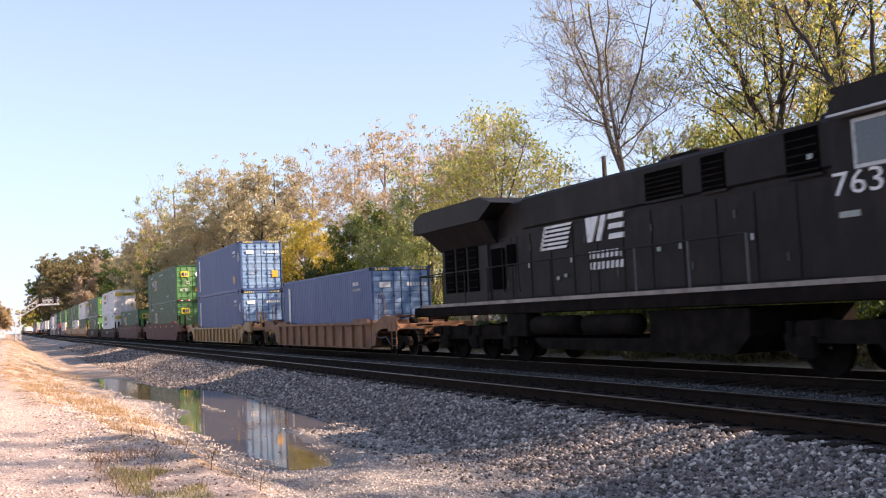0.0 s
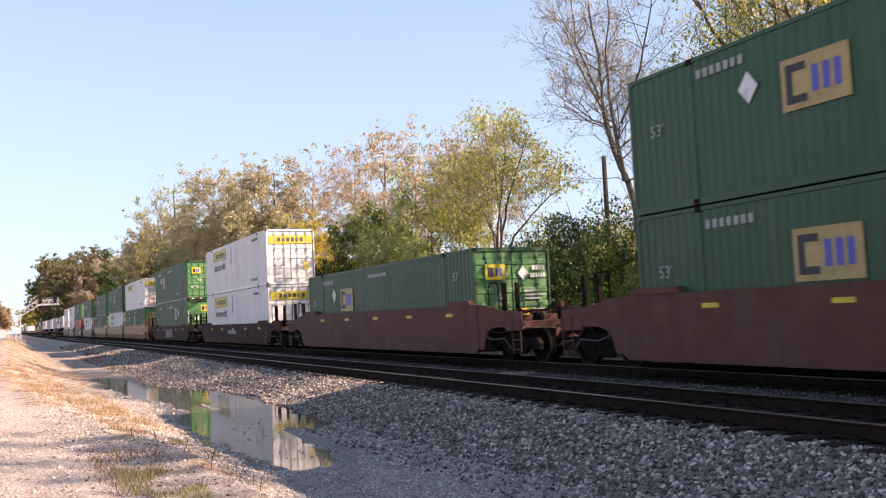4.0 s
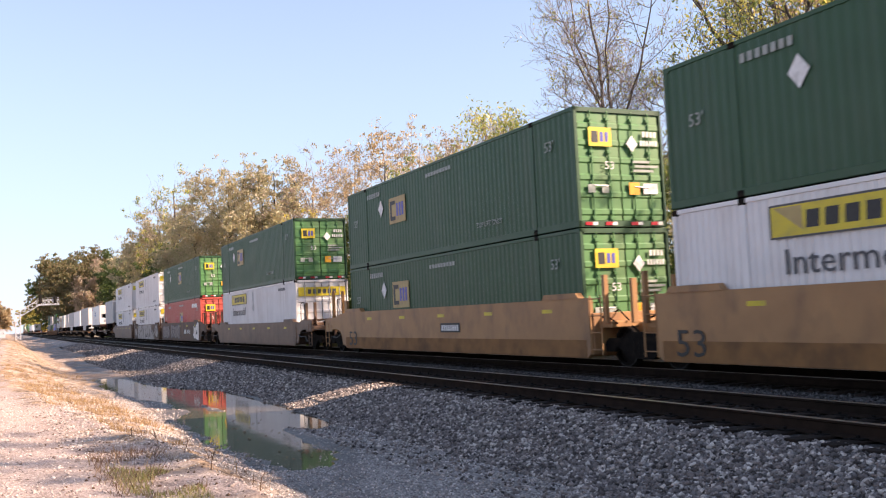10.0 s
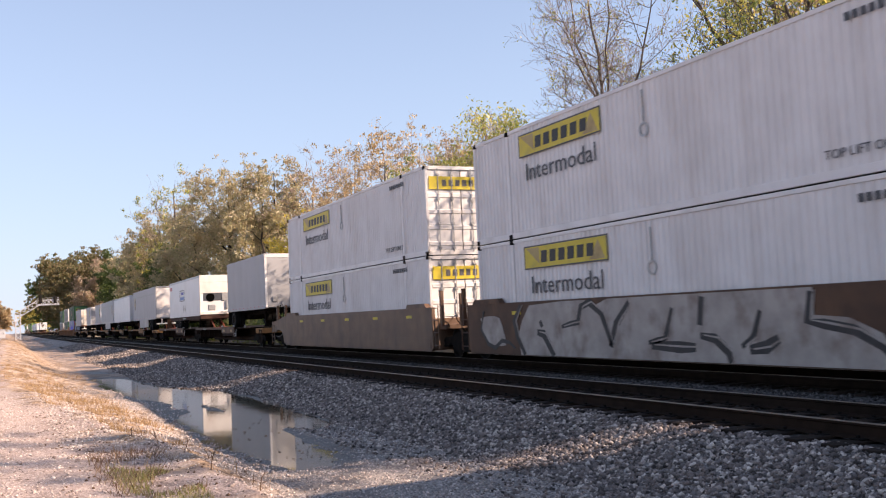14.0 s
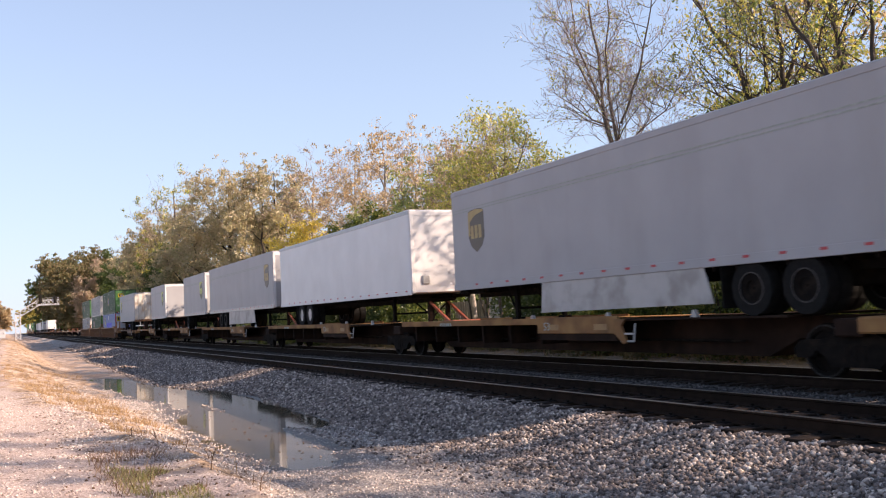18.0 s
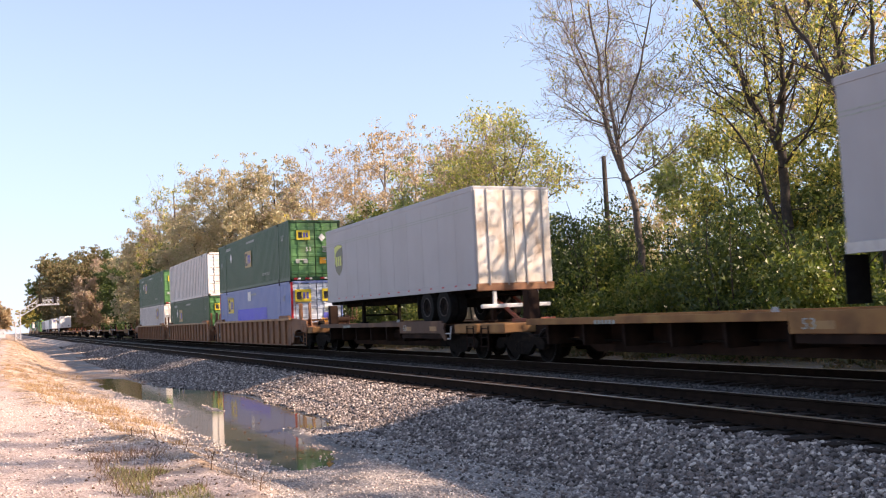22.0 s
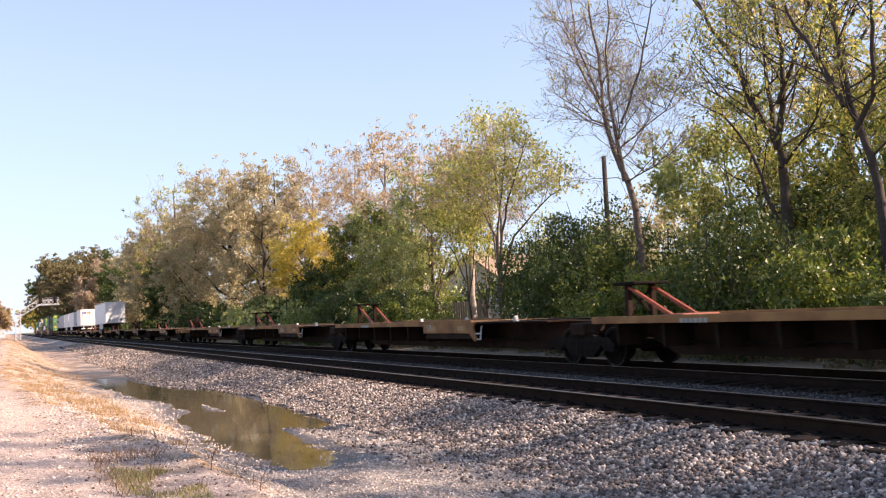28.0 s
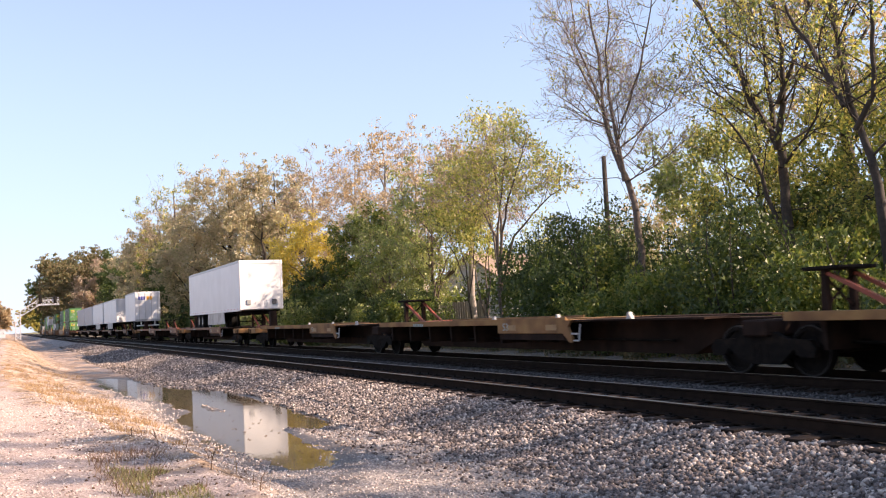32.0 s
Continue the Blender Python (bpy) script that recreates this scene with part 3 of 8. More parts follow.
def ground_z(x, y):
    x, y = np.asarray(x, float), np.asarray(y, float)
    z = np.interp(y, [-400, -60, -6, 0.4, 3.1, 5.7, 6.3, 7.75, 8.1, 15.6, 17.4, 20, 30, 60, 500],
                  [1.5, 0.4, -0.02, -0.12, -0.16, -0.635, -0.6, -0.24, -0.21, -0.21, -0.3, -0.15, 0.15, 1.2, 3.0])
    e = flat_edge(x)
    t = (y - e) / (3.25 - e)
    bank = -0.15 - 0.13 * smooth(0.0, 0.22, t) - 0.36 * smooth(0.1, 1.0, t) + 0.05 * lumps(x * 1.6, y * 1.8) * smooth(0.0, 0.2, t) * smooth(1.2, 0.6, t)
    bank = bank + 0.02 * lumps(x * 5.1, y * 6.3) * smooth(-0.3, 0.1, t) + 0.03 * np.exp(-(t / 0.1) ** 2)
    z = np.where(y < 3.25, np.where(y > e - 1.5, bank * smooth(e - 1.5, e - 0.5, y) + z * (1 - smooth(e - 1.5, e - 0.5, y)), z), np.where(y < 5.7, -0.637, z))
    z = z + 0.85 * smooth(22, 75, -x) * smooth(2.6, 0.2, y) * smooth(600, 250, -x)
    z = z + 0.035 * lumps(x * 0.6, y * 0.8) * smooth(8.0, 6.0, y)
    z = np.where((y > 2) & (y < 7), np.maximum(z, -0.645 + 0.02 * lumps(x, y)), z)
    z = z + 0.09 * lumps(x * 0.5, y * 0.9) * smooth(38, 50, -x) * smooth(2.0, 3.0, y) * smooth(7.0, 5.5, y)
    z = z + 0.13 * lumps(x * 0.22, y * 0.45) * smooth(22, 45, -x) * smooth(4.2, 5.6, y) * smooth(8.0, 7.3, y)
    p = pool(x, y)
    z = z - 0.04 * smooth(-0.9, -0.05, p) * ((y > 2.6) & (y < 6.6))
    return z - 0.085 * smooth(-0.12, 0.5, p)


def grid_mesh(name, xs, ys, height):
    gx, gy = np.meshgrid(xs, ys, indexing="ij")
    co = np.stack([gx, gy, height(gx, gy)], -1).reshape(-1, 3)
    n = len(ys)
    i = (np.arange(len(xs) - 1)[:, None] * n + np.arange(n - 1)[None]).ravel()
    return raw_mesh(name, co, np.stack([i, i + n, i + n + 1, i + 1], -1), True)


def raw_mesh(name, co, faces, smooth_faces=False):
    me = bpy.data.meshes.new(name)
    k = faces.shape[1]
    me.vertices.add(len(co))
    me.vertices.foreach_set("co", np.ascontiguousarray(co, np.float32).ravel())
    me.loops.add(faces.size)
    me.loops.foreach_set("vertex_index", np.ascontiguousarray(faces, np.int32).ravel())
    me.polygons.add(len(faces))
    me.polygons.foreach_set("loop_start", np.arange(0, faces.size, k, dtype=np.int32))
    me.polygons.foreach_set("loop_total", np.full(len(faces), k, np.int32))
    if smooth_faces:
        me.polygons.foreach_set("use_smooth", np.ones(len(faces), bool))
    me.update(calc_edges=True)
    return me


def link(name, me, mat, parent=None, label=""):
    me.materials.append(M[mat])
    ob = new(name, me)
    ob.parent = parent
    if label:
        ob["label"] = label
    return ob


def build_ground():
    xs = np.concatenate([np.linspace(-1600, -320, 30), np.linspace(-300, -100, 60), np.linspace(-98, -46, 70),
                         np.arange(-45.5, -2, 0.17), np.linspace(-1.5, 12, 20), np.linspace(16, 400, 20)])
    ys = np.concatenate([np.linspace(-500, -40, 14), np.linspace(-30, -3, 16), np.arange(-2.5, 8.3, 0.125),
                         np.linspace(8.6, 20, 30), np.linspace(22, 80, 20), np.linspace(100, 700, 10)])
    tagged(link("ground", grid_mesh("ground", xs, ys, ground_z), "ground"),
           "grey gravel and dry earth beside the railway", "ground", kind="structure")
    wx, wy = np.linspace(-45, -11.5, 60), np.linspace(2.7, 6.8, 16)
    tagged(link("water", grid_mesh("water", wx, wy, lambda a, b: a * 0 + WATER_Z), "water"),
           "shallow muddy puddle in the trackside ditch", "puddle", kind="structure")


def scatter(n, x0, x1, y0, y1, size, rng, near=1.0):
    """Broken stones, each a small uneven eight-sided lump."""
    u = rng.random(n) ** near
    x, y = x1 + (x0 - x1) * u, rng.uniform(y0, y1, n)
    p = pool(x, y)
    keep = (p < 0.02) & ((size > 0.02) | (p < -0.55) | (y < 2.8) | (rng.random(n) < 0.25))
    x, y = x[keep], y[keep]
    n = len(x)
    r = size * rng.uniform(0.55, 1.25, n)
    base = np.array([[1, 0, 0], [0, 1, 0], [-1, 0, 0], [0, -1, 0], [0, 0, 0.75], [0, 0, -0.75]], float)
    co = base[None] * rng.uniform(0.6, 1.2, (n, 6, 3))
    a, t = rng.uniform(0, 6.28, n), rng.uniform(-0.6, 0.6, n)
    ca, sa, ct, st = np.cos(a), np.sin(a), np.cos(t), np.sin(t)
    px, py, pz = co[..., 0], co[..., 1], co[..., 2]
    py, pz = py * ct[:, None] - pz * st[:, None], py * st[:, None] + pz * ct[:, None]
    px, py = px * ca[:, None] - py * sa[:, None], px * sa[:, None] + py * ca[:, None]
    co = np.stack([px, py, pz], -1) * r[:, None, None]
    co += np.stack([x, y, ground_z(x, y) + r * 0.22], -1)[:, None]
    f = np.array([[0, 1, 4], [1, 2, 4], [2, 3, 4], [3, 0, 4], [1, 0, 5], [2, 1, 5], [3, 2, 5], [0, 3, 5]])
    return co.reshape(-1, 3), (f[None] + 6 * np.arange(n)[:, None, None]).reshape(-1, 3)


def build_stones():
    rng = np.random.default_rng(5)
    def heap(name, sets, mat, label):
        vs, fs, k = [], [], 0
        for n, x0, x1, y0, y1, size, near in sets:
            v, f = scatter(n, x0, x1, y0, y1, size, rng, near)
            vs.append(v)
            fs.append(f + k)
            k += len(v)
        tagged(link(name, raw_mesh(name, np.concatenate(vs), np.concatenate(fs)), mat), label, "ballast", kind="stuff")

    heap("ballast_stones", [(34000, -24, -1.5, 5.8, 8.15, 0.043, 1.3), (17000, -60, -24, 5.8, 8.15, 0.05, 1.0), (9000, -120, -60, 5.6, 8.1, 0.085, 1.0), (3000, -28, -3, 4.9, 6.2, 0.034, 1.2), (7000, -75, -24, 4.5, 6.0, 0.045, 1.0)],
         "stone", "loose grey crushed-stone ballast beside the rails")
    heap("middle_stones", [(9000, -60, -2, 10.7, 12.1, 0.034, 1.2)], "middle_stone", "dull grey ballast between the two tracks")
    heap("trackbed_stones", [(2500, -40, -2, 12.1, 12.8, 0.04, 1.0), (5000, -30, -1, 8.75, 10.6, 0.034, 1.0)],
         "dark_stone", "dark ballast between the rails")
    heap("gravel_stones", [(20000, -30, -3, 2.4, 6.1, 0.017, 1.25), (11000, -26, -4, -1.8, 2.6, 0.015, 1.2), (900, -26, -4, -1.0, 5.5, 0.026, 1.2), (5000, -34, -12, 0.6, 3.4, 0.024, 1.2)],
         "pebble", "pale fine gravel scattered round the puddle")


def build_litter():
    """Fallen leaves afloat and ashore, clods at the flat's edge, and a few sticks."""
    nr = np.random.default_rng(21)
    x, y = nr.uniform(-34, -12, 420), nr.uniform(3.0, 6.4, 420)
    p = pool(x, y)
    k = (p > 0.02) & (lumps(x * 1.2, y * 2.3) > 0.1)
    c = np.stack([x[k], y[k], np.full(k.sum(), WATER_Z + 0.006)], -1)
    a = nr.uniform(0, 6.28, len(c))
    d = np.stack([np.cos(a), np.sin(a), a * 0], -1) * 0.035
    e = np.stack([-np.sin(a), np.cos(a), a * 0], -1) * 0.022
    up = np.array([0, 0, 0.008])
    me = raw_mesh("litter", np.stack([c - d, c + e + up, c + d, c - e + up], 1).reshape(-1, 3), np.arange(4 * len(c)).reshape(-1, 4))
    tagged(link("floating_leaves", me, "grass_brown"), "dead brown leaves floating on the puddle", "leaves", kind="stuff")
    co, f = scatter(420, -24, -8, 0.4, 3.0, 0.021, nr, 1.1)
    me = raw_mesh("clods", co, f)
    tagged(link("clods", me, "clod"), "brown clods of earth on the gravel", "clods", kind="stuff")
    rnd = random.Random(4)
    for i in range(9):
        sx = rnd.uniform(-15.5, -9.5)
        sy = float(flat_edge(sx)) + rnd.uniform(-0.1, 0.7)
        st = thing("dead_stalk", "dead brown weed stalk standing on the bank", "weed", "dead stalks on the bank")
        st.location = (sx, sy, float(ground_z(sx, sy)) - 0.02)
        sh = Shape()
        pts, _ = bend(Vector((0, 0, 0)), Vector((rnd.uniform(-0.5, 0.5), rnd.uniform(-0.4, 0.4), 1)), rnd.uniform(0.16, 0.34), 4, 0.22, rnd)
        limb(sh, pts, 0.008, 0.004, 5)
        part("stem", sh, "clod", st)
        tw = Shape()
        q, _ = bend(pts[2], Vector((rnd.uniform(-1, 1), rnd.uniform(-0.5, 0.5), 0.6)), 0.12, 3, 0.2, rnd)
        limb(tw, q, 0.005, 0.002, 4)
        part("twig", tw, "clod", st)


def blades(n, x0, x1, y0, y1, h, rng, clump=0.0, bank=False):
    x, y = rng.uniform(x0, x1, n), rng.uniform(y0, y1, n)
    keep = (lumps(x * 0.9 + 3, y * 1.4) > clump) & (pool(x, y) < -0.05)
    if bank:
        keep &= ((y > flat_edge(x) + 0.1) & (y < flat_edge(x) + 1.9 - 0.5 * (x > -18))) | (x < -40) | (y > 10)
    x, y = x[keep], y[keep]
    n = len(x)
    a, hh, w = rng.uniform(0, 6.28, n), h * rng.uniform(0.4, 1.3, n), 0.003 + 0.004 * rng.random(n)
    lean = rng.normal(0, 0.45, (n, 2)) * hh[:, None]
    z = ground_z(x, y) - 0.01
    dx, dy = np.cos(a) * w, np.sin(a) * w
    p = np.stack([np.stack([x - dx, y - dy, z], -1), np.stack([x + dx, y + dy, z], -1),
                  np.stack([x + lean[:, 0], y + lean[:, 1], z + hh], -1)], 1)
    return p.reshape(-1, 3), np.arange(3 * n).reshape(-1, 3)


def build_grass():
    rng = np.random.default_rng(9)

    def sheet(name, sets, mat, label, bank=False):
        vs, fs, k = [], [], 0
        for a in sets:
            v, f = blades(*a[:6], rng, a[6], bank and a[0] > 200)
            vs.append(v)
            fs.append(f + k)
            k += len(v)
        tagged(link(name, raw_mesh(name, np.concatenate(vs), np.concatenate(fs)), mat), label, "grass", kind="stuff")

    sheet("dry_grass", [(30000, -44, -14, -0.4, 2.9, 0.1, 0.1), (6000, -36, -15, -0.3, 2.6, 0.2, 0.2), (9000, -110, -36, -2.5, 1.6, 0.2, 0.2),
                        (2200, -30, -19, 0.4, 2.6, 0.25, 0.1), (500, -19, -15, 0.6, 2.6, 0.15, 0.15), (220, -28, -10, 0.6, 3.0, 0.38, 0.3), (4000, -60, -8, 17.4, 19.4, 0.25, -0.2)], "grass_dry", "dry orange-brown grass tufts on the bank", True)
    sheet("weeds", [(1300, -12.6, -9.0, 0.85, 1.75, 0.085, 0.0), (150, -12.6, -9.2, 0.8, 1.6, 0.2, -0.1), (500, -22, -11, 1.2, 3.2, 0.12, 0.25)], "grass_brown", "dead red-brown weeds at the edge of the gravel")
    sheet("green_grass", [(2600, -10.9, -8.6, 1.05, 1.68, 0.06, 0.0), (700, -11.0, -9.2, 0.95, 1.5, 0.1, 0.1), (5000, -60, -8, 18.2, 20, 0.35, -0.3)], "grass_green", "short green grass tufts on the bank")



# ---------- tracks ----------
def build_tracks():
    prof = [(-0.07, -0.18), (-0.07, -0.165), (-0.012, -0.14), (-0.012, -0.045), (-0.036, -0.03), (-0.036, -0.006), (0.036, -0.006),
            (0.036, -0.03), (0.012, -0.045), (0.012, -0.14), (0.07, -0.165), (0.07, -0.18)]
    for num, yc in ((1, NEAR_Y), (2, TRAIN_Y)):
        road = thing("railway_track", "railway track of dark rails on wooden ties in grey ballast", "railway track", "railway tracks", "structure")
        road.location = (0, yc, 0)
        for side in (-0.753, 0.753):
            s = Shape()
            k = len(prof)
            for x in (-1400, 150):
                s.v += [(x, side + a, b) for a, b in prof]
            s.f = [((i + 1) % k, i, k + i, k + (i + 1) % k) for i in range(k)]
            r = part("rail", s, "rail", road, "brown steel rail")
            part("rail_head", box(-1400, side - 0.036, -0.0055, 150, side + 0.036, 0.0, ), "rail_head", r, "polished running surface of the rail")
        rng = random.Random(num)
        far = Shape()
        n_near = 150
        for i in range(2200):
            x = 8 - i * 0.53 + rng.uniform(-0.04, 0.04)
            if i < n_near:
                v = rng.randrange(6)
                t = part("tie", lambda: box(-0.115, -1.3 - 0.012 * v, -0.355, 0.115, 1.3 + 0.01 * v, -0.17, bevel=0.012), "tie", road,
                         at=(x, rng.uniform(-0.05, 0.05), rng.uniform(-0.008, 0.004)), key=("tie", v))
                t.rotation_euler = (0, 0, rng.uniform(-0.02, 0.02))
            elif i < 700:
                far.box(x - 0.115, -1.3, -0.35, x + 0.115, 1.3, -0.17)
        tagged(part("far_ties", far, "tie", road, "row of distant wooden ties"), kind="stuff")
        for i in range(n_near):
            for side in (-0.753, 0.753):
                if num == 1 and 14 < i < 90:
                    part("tie_plate", lambda: Shape().box(-0.09, -0.17, -0.17, 0.09, 0.17, -0.158, bevel=0.004).box(-0.05, -0.105, -0.16, -0.02, -0.075, -0.13).box(0.02, 0.075, -0.16, 0.05, 0.105, -0.13),
                         "steel_dark", road, at=(8 - i * 0.53, side, 0.0), key="tie_plate")


# ---------- trees ----------
def limb(s, pts, r0, r1, n):
    k = len(pts) - 1
    for i in range(k):
        a, b = r0 + (r1 - r0) * i / k, r0 + (r1 - r0) * (i + 1) / k
        s.tube(pts[i], pts[i + 1], a, b, n=n, cap=False)


def bend(p, d, length, steps, wob, rng, lift=0.0):
    pts = [p.copy()]
    d = d.normalized()
    for _ in range(steps):
        d = (d + Vector((rng.gauss(0, wob), rng.gauss(0, wob), rng.gauss(0, wob) + lift))).normalized()
        p = p + d * (length / steps)
        pts.append(p.copy())
    return pts, d


def leaf_mesh(name, centres, size, rng, droop=0.3, sides=4):
    n = len(centres)
    a = rng.normal(0, 1, (n, 3))
    a /= np.linalg.norm(a, axis=1, keepdims=True)
    b = np.cross(a, rng.normal(0, 1, (n, 3)))
    b /= np.linalg.norm(b, axis=1, keepdims=True) + 1e-9
    a[:, 2] -= droop
    sz = size * rng.uniform(0.55, 1.35, n)[:, None]
    c = np.asarray(centres)
    if sides == 3:
        p = np.stack([c - a * sz * 0.62 - b * sz * 0.3, c + b * sz * 0.55, c + a * sz * 0.62 - b * sz * 0.2], 1).reshape(-1, 3)
    else:
        p = np.stack([c - a * sz * 0.62, c + b * sz * 0.34, c + a * sz * 0.62, c - b * sz * 0.34], 1).reshape(-1, 3)
    return raw_mesh(name, p, np.arange(sides * n).reshape(-1, sides))


def curve(a, b, c, k):
    return [a * (1 - t) ** 2 + b * 2 * t * (1 - t) + c * t * t for t in (i / k for i in range(k + 1))]


def tree(x, y, h, w, leaf, leaves, size, seed, label, name="tree", bark="bark", stems=1, base=0.25, lean=0.0, twigs=7, clumps=80, tight=0.075, up=0.5, hollow=0.45, fork=0.0, thick=1.0):
    """A tapered trunk, main limbs that fork into branches and twigs, and leaves in loose clumps at their ends."""
    rng, nr = random.Random(seed), np.random.default_rng(seed)
    if x < -50:
        thick *= 1.5
    z0 = float(ground_z(x, y))
    root = thing(name, label, "tree", "trees behind the tracks")
    root.location = (x, y, z0 - 0.05)
    wood, fine = Shape(), Shape()
    cen = Vector((lean * h * 0.62, 0, h * (base + 1.0) * 0.5))
    rad = Vector((w * 0.5, w * 0.5, h * (1.0 - base) * 0.5))
    starts = []
    for st in range(stems):
        foot = Vector((0, 0, 0)) if stems == 1 else Vector((rng.uniform(-0.35, 0.35), rng.uniform(-0.3, 0.3), 0))
        top = Vector((lean * h + (0 if stems == 1 else rng.uniform(-0.3, 0.3) * w), 0 if stems == 1 else rng.uniform(-0.25, 0.25) * w, h * (0.93 if stems == 1 else rng.uniform(0.7, 0.92))))
        mid = foot.lerp(top, 0.5) + Vector((rng.gauss(0, 0.02) * h - lean * h * 0.12, rng.gauss(0, 0.02) * h, 0))
        pts = curve(foot, mid, top, 10)
        pts = [p + Vector((rng.gauss(0, 0.006), rng.gauss(0, 0.006), 0)) * h * (i > 0) for i, p in enumerate(pts)]
        r = h * (0.0145 if stems == 1 else 0.008) * thick
        limb(wood, pts, r, r * 0.03, 8)
        starts.append((pts, r))
    limbs = []
    n_l = 12 if stems == 1 else 5 * stems
    for i in range(n_l):
        pts, r = starts[i % len(starts)]
        f = (i + 0.5) / n_l
        el = -0.75 + 1.6 * f
        az = i * 2.4 + rng.uniform(-0.5, 0.5)
        q = math.sqrt(max(0.05, 1 - min(1, el * el)))
        e = cen + Vector((math.cos(az) * q * rad.x, math.sin(az) * q * rad.y, el * rad.z)) * rng.uniform(0.6, 0.88)
        zs = max(h * base * 0.75, e.z - (0.3 + up * rng.uniform(0.6, 1.0)) * math.hypot(e.x - cen.x * 0.5, e.y))
        zs = min(zs, h * 0.85)
        j = min(int(zs / h / 0.093), 9)
        s0 = pts[j]
        lp = curve(s0, s0.lerp(e, 0.45) + Vector((0, 0, 0.1 * (e - s0).length)), e, 6)
        lp = [p + Vector((rng.gauss(0, 1), rng.gauss(0, 1), rng.gauss(0, 1))) * 0.018 * (e - s0).length * (0 < k) for k, p in enumerate(lp)]
        rr = max(0.03 if x > -50 else 0.05, r * 0.55 * (1 - j / 11))
        limb(wood, lp, rr, rr * 0.22, 6)
        limbs += lp[1:]
    lim = np.array([tuple(p) for p in limbs])
    d = nr.normal(0, 1, (clumps, 3))
    d /= np.linalg.norm(d, axis=1, keepdims=True)
    rr = hollow + (1.02 - hollow) * nr.random((clumps, 1)) ** 0.7
    cl = np.array(cen) + d * rr * np.array(rad) * nr.uniform(0.82, 1.12, (clumps, 1))
    tips = []
    for c in cl:
        k = int(np.argmin(((lim - c) ** 2).sum(1) + np.where(lim[:, 2] > c[2], 3.0, 0)))
        a, e = Vector(lim[k]), Vector(c)
        bp = curve(a, a.lerp(e, 0.5) + Vector((rng.gauss(0, 0.1), rng.gauss(0, 0.1), rng.gauss(0.1, 0.1))) * (e - a).length, e, 3)
        limb(fine, bp, 0.001 * h + 0.003, 0.005, 4)
        tips += bp[1:]
        out = (e - cen).normalized()
        for _ in range(twigs if x > -110 else twigs // 2):
            td = (out * 0.6 + Vector((rng.gauss(0, 0.6), rng.gauss(0, 0.6), rng.gauss(up * 0.6, 0.45)))).normalized()
            s0 = bp[rng.randrange(1, 4)]
            t1 = s0 + td * w * rng.uniform(0.05, 0.13)
            fine.tube(s0, t1, 0.0005 * h + 0.003, 0.004, n=3, cap=False)
            tips += [t1, s0.lerp(t1, 0.6)]
    part("trunk", wood, bark, root, "upright trunk with spreading limbs", smooth=True)
    tagged(part("branchwork", fine, "twig" if bark == "bark" else "pale_twig" if bark == "bark_pale" else bark, root, "fine grey branches and twigs"), kind="stuff")
    tips = np.array([tuple(t) for t in tips])
    leaves = int(leaves * (1.9 if x > -180 else 4.5))
    if leaves:
        far = min(1.0, max(0.0, (-x - 30) / 90))
        leaves = int(leaves * (1 + 0.3 * far))
        k = max(8, int(leaves / 22))
        nodes = tips[nr.integers(0, len(tips), k)] + nr.normal(0, w * tight * (0.45 - 0.1 * far), (k, 3))
        ball = nr.normal(0, 1, (leaves, 3))
        ball *= (nr.random((leaves, 1)) ** 0.5) / np.linalg.norm(ball, axis=1, keepdims=True)
        spread = (0.34 + 0.018 * w) * nr.uniform(0.6, 1.25, len(nodes))
        i = nr.integers(0, len(nodes), leaves)
        pick = nodes[i] + ball * spread[i][:, None] * np.array([1.0, 1.0, 0.7])
        pick = pick[pick[:, 2] > 0.3]
        link("crown", leaf_mesh("crown", pick, size * (0.72 + 0.06 * far), nr), leaf, root)
    return root


def grow(wood, fine, p, d, length, r, level, rng, tips, up, spread):
    """One limb and all that grows from it; the last level are twigs."""
    steps = 5 if level < 2 else 3
    pts, _ = bend(p, d, length, steps, 0.13, rng, up)
    limb(wood if level < 2 else fine, pts, r, max(0.0045, r * 0.3), (7, 5, 4, 3)[min(level, 3)])
    if level >= 3:
        tips += pts[1:]
        return
    k = (7, 7, 6)[level]
    for i in range(k):
        f = 0.25 + 0.75 * (i + rng.random()) / k
        j = min(int(f * steps), steps - 1)
        q = pts[j].lerp(pts[j + 1], f * steps - j)
        ax = (pts[j + 1] - pts[j]).normalized()
        side = ax.orthogonal().normalized()
        side = (Matrix.Rotation(rng.uniform(0, 6.28), 3, ax) @ side)
        a = rng.uniform(0.45, 0.95) * spread
        grow(wood, fine, q, ax * math.cos(a) + side * math.sin(a), length * rng.uniform(0.4, 0.62) * (1.15 - 0.45 * f), max(0.0065, r * 0.5 * (1.1 - 0.5 * f)), level + 1, rng, tips, up, spread)


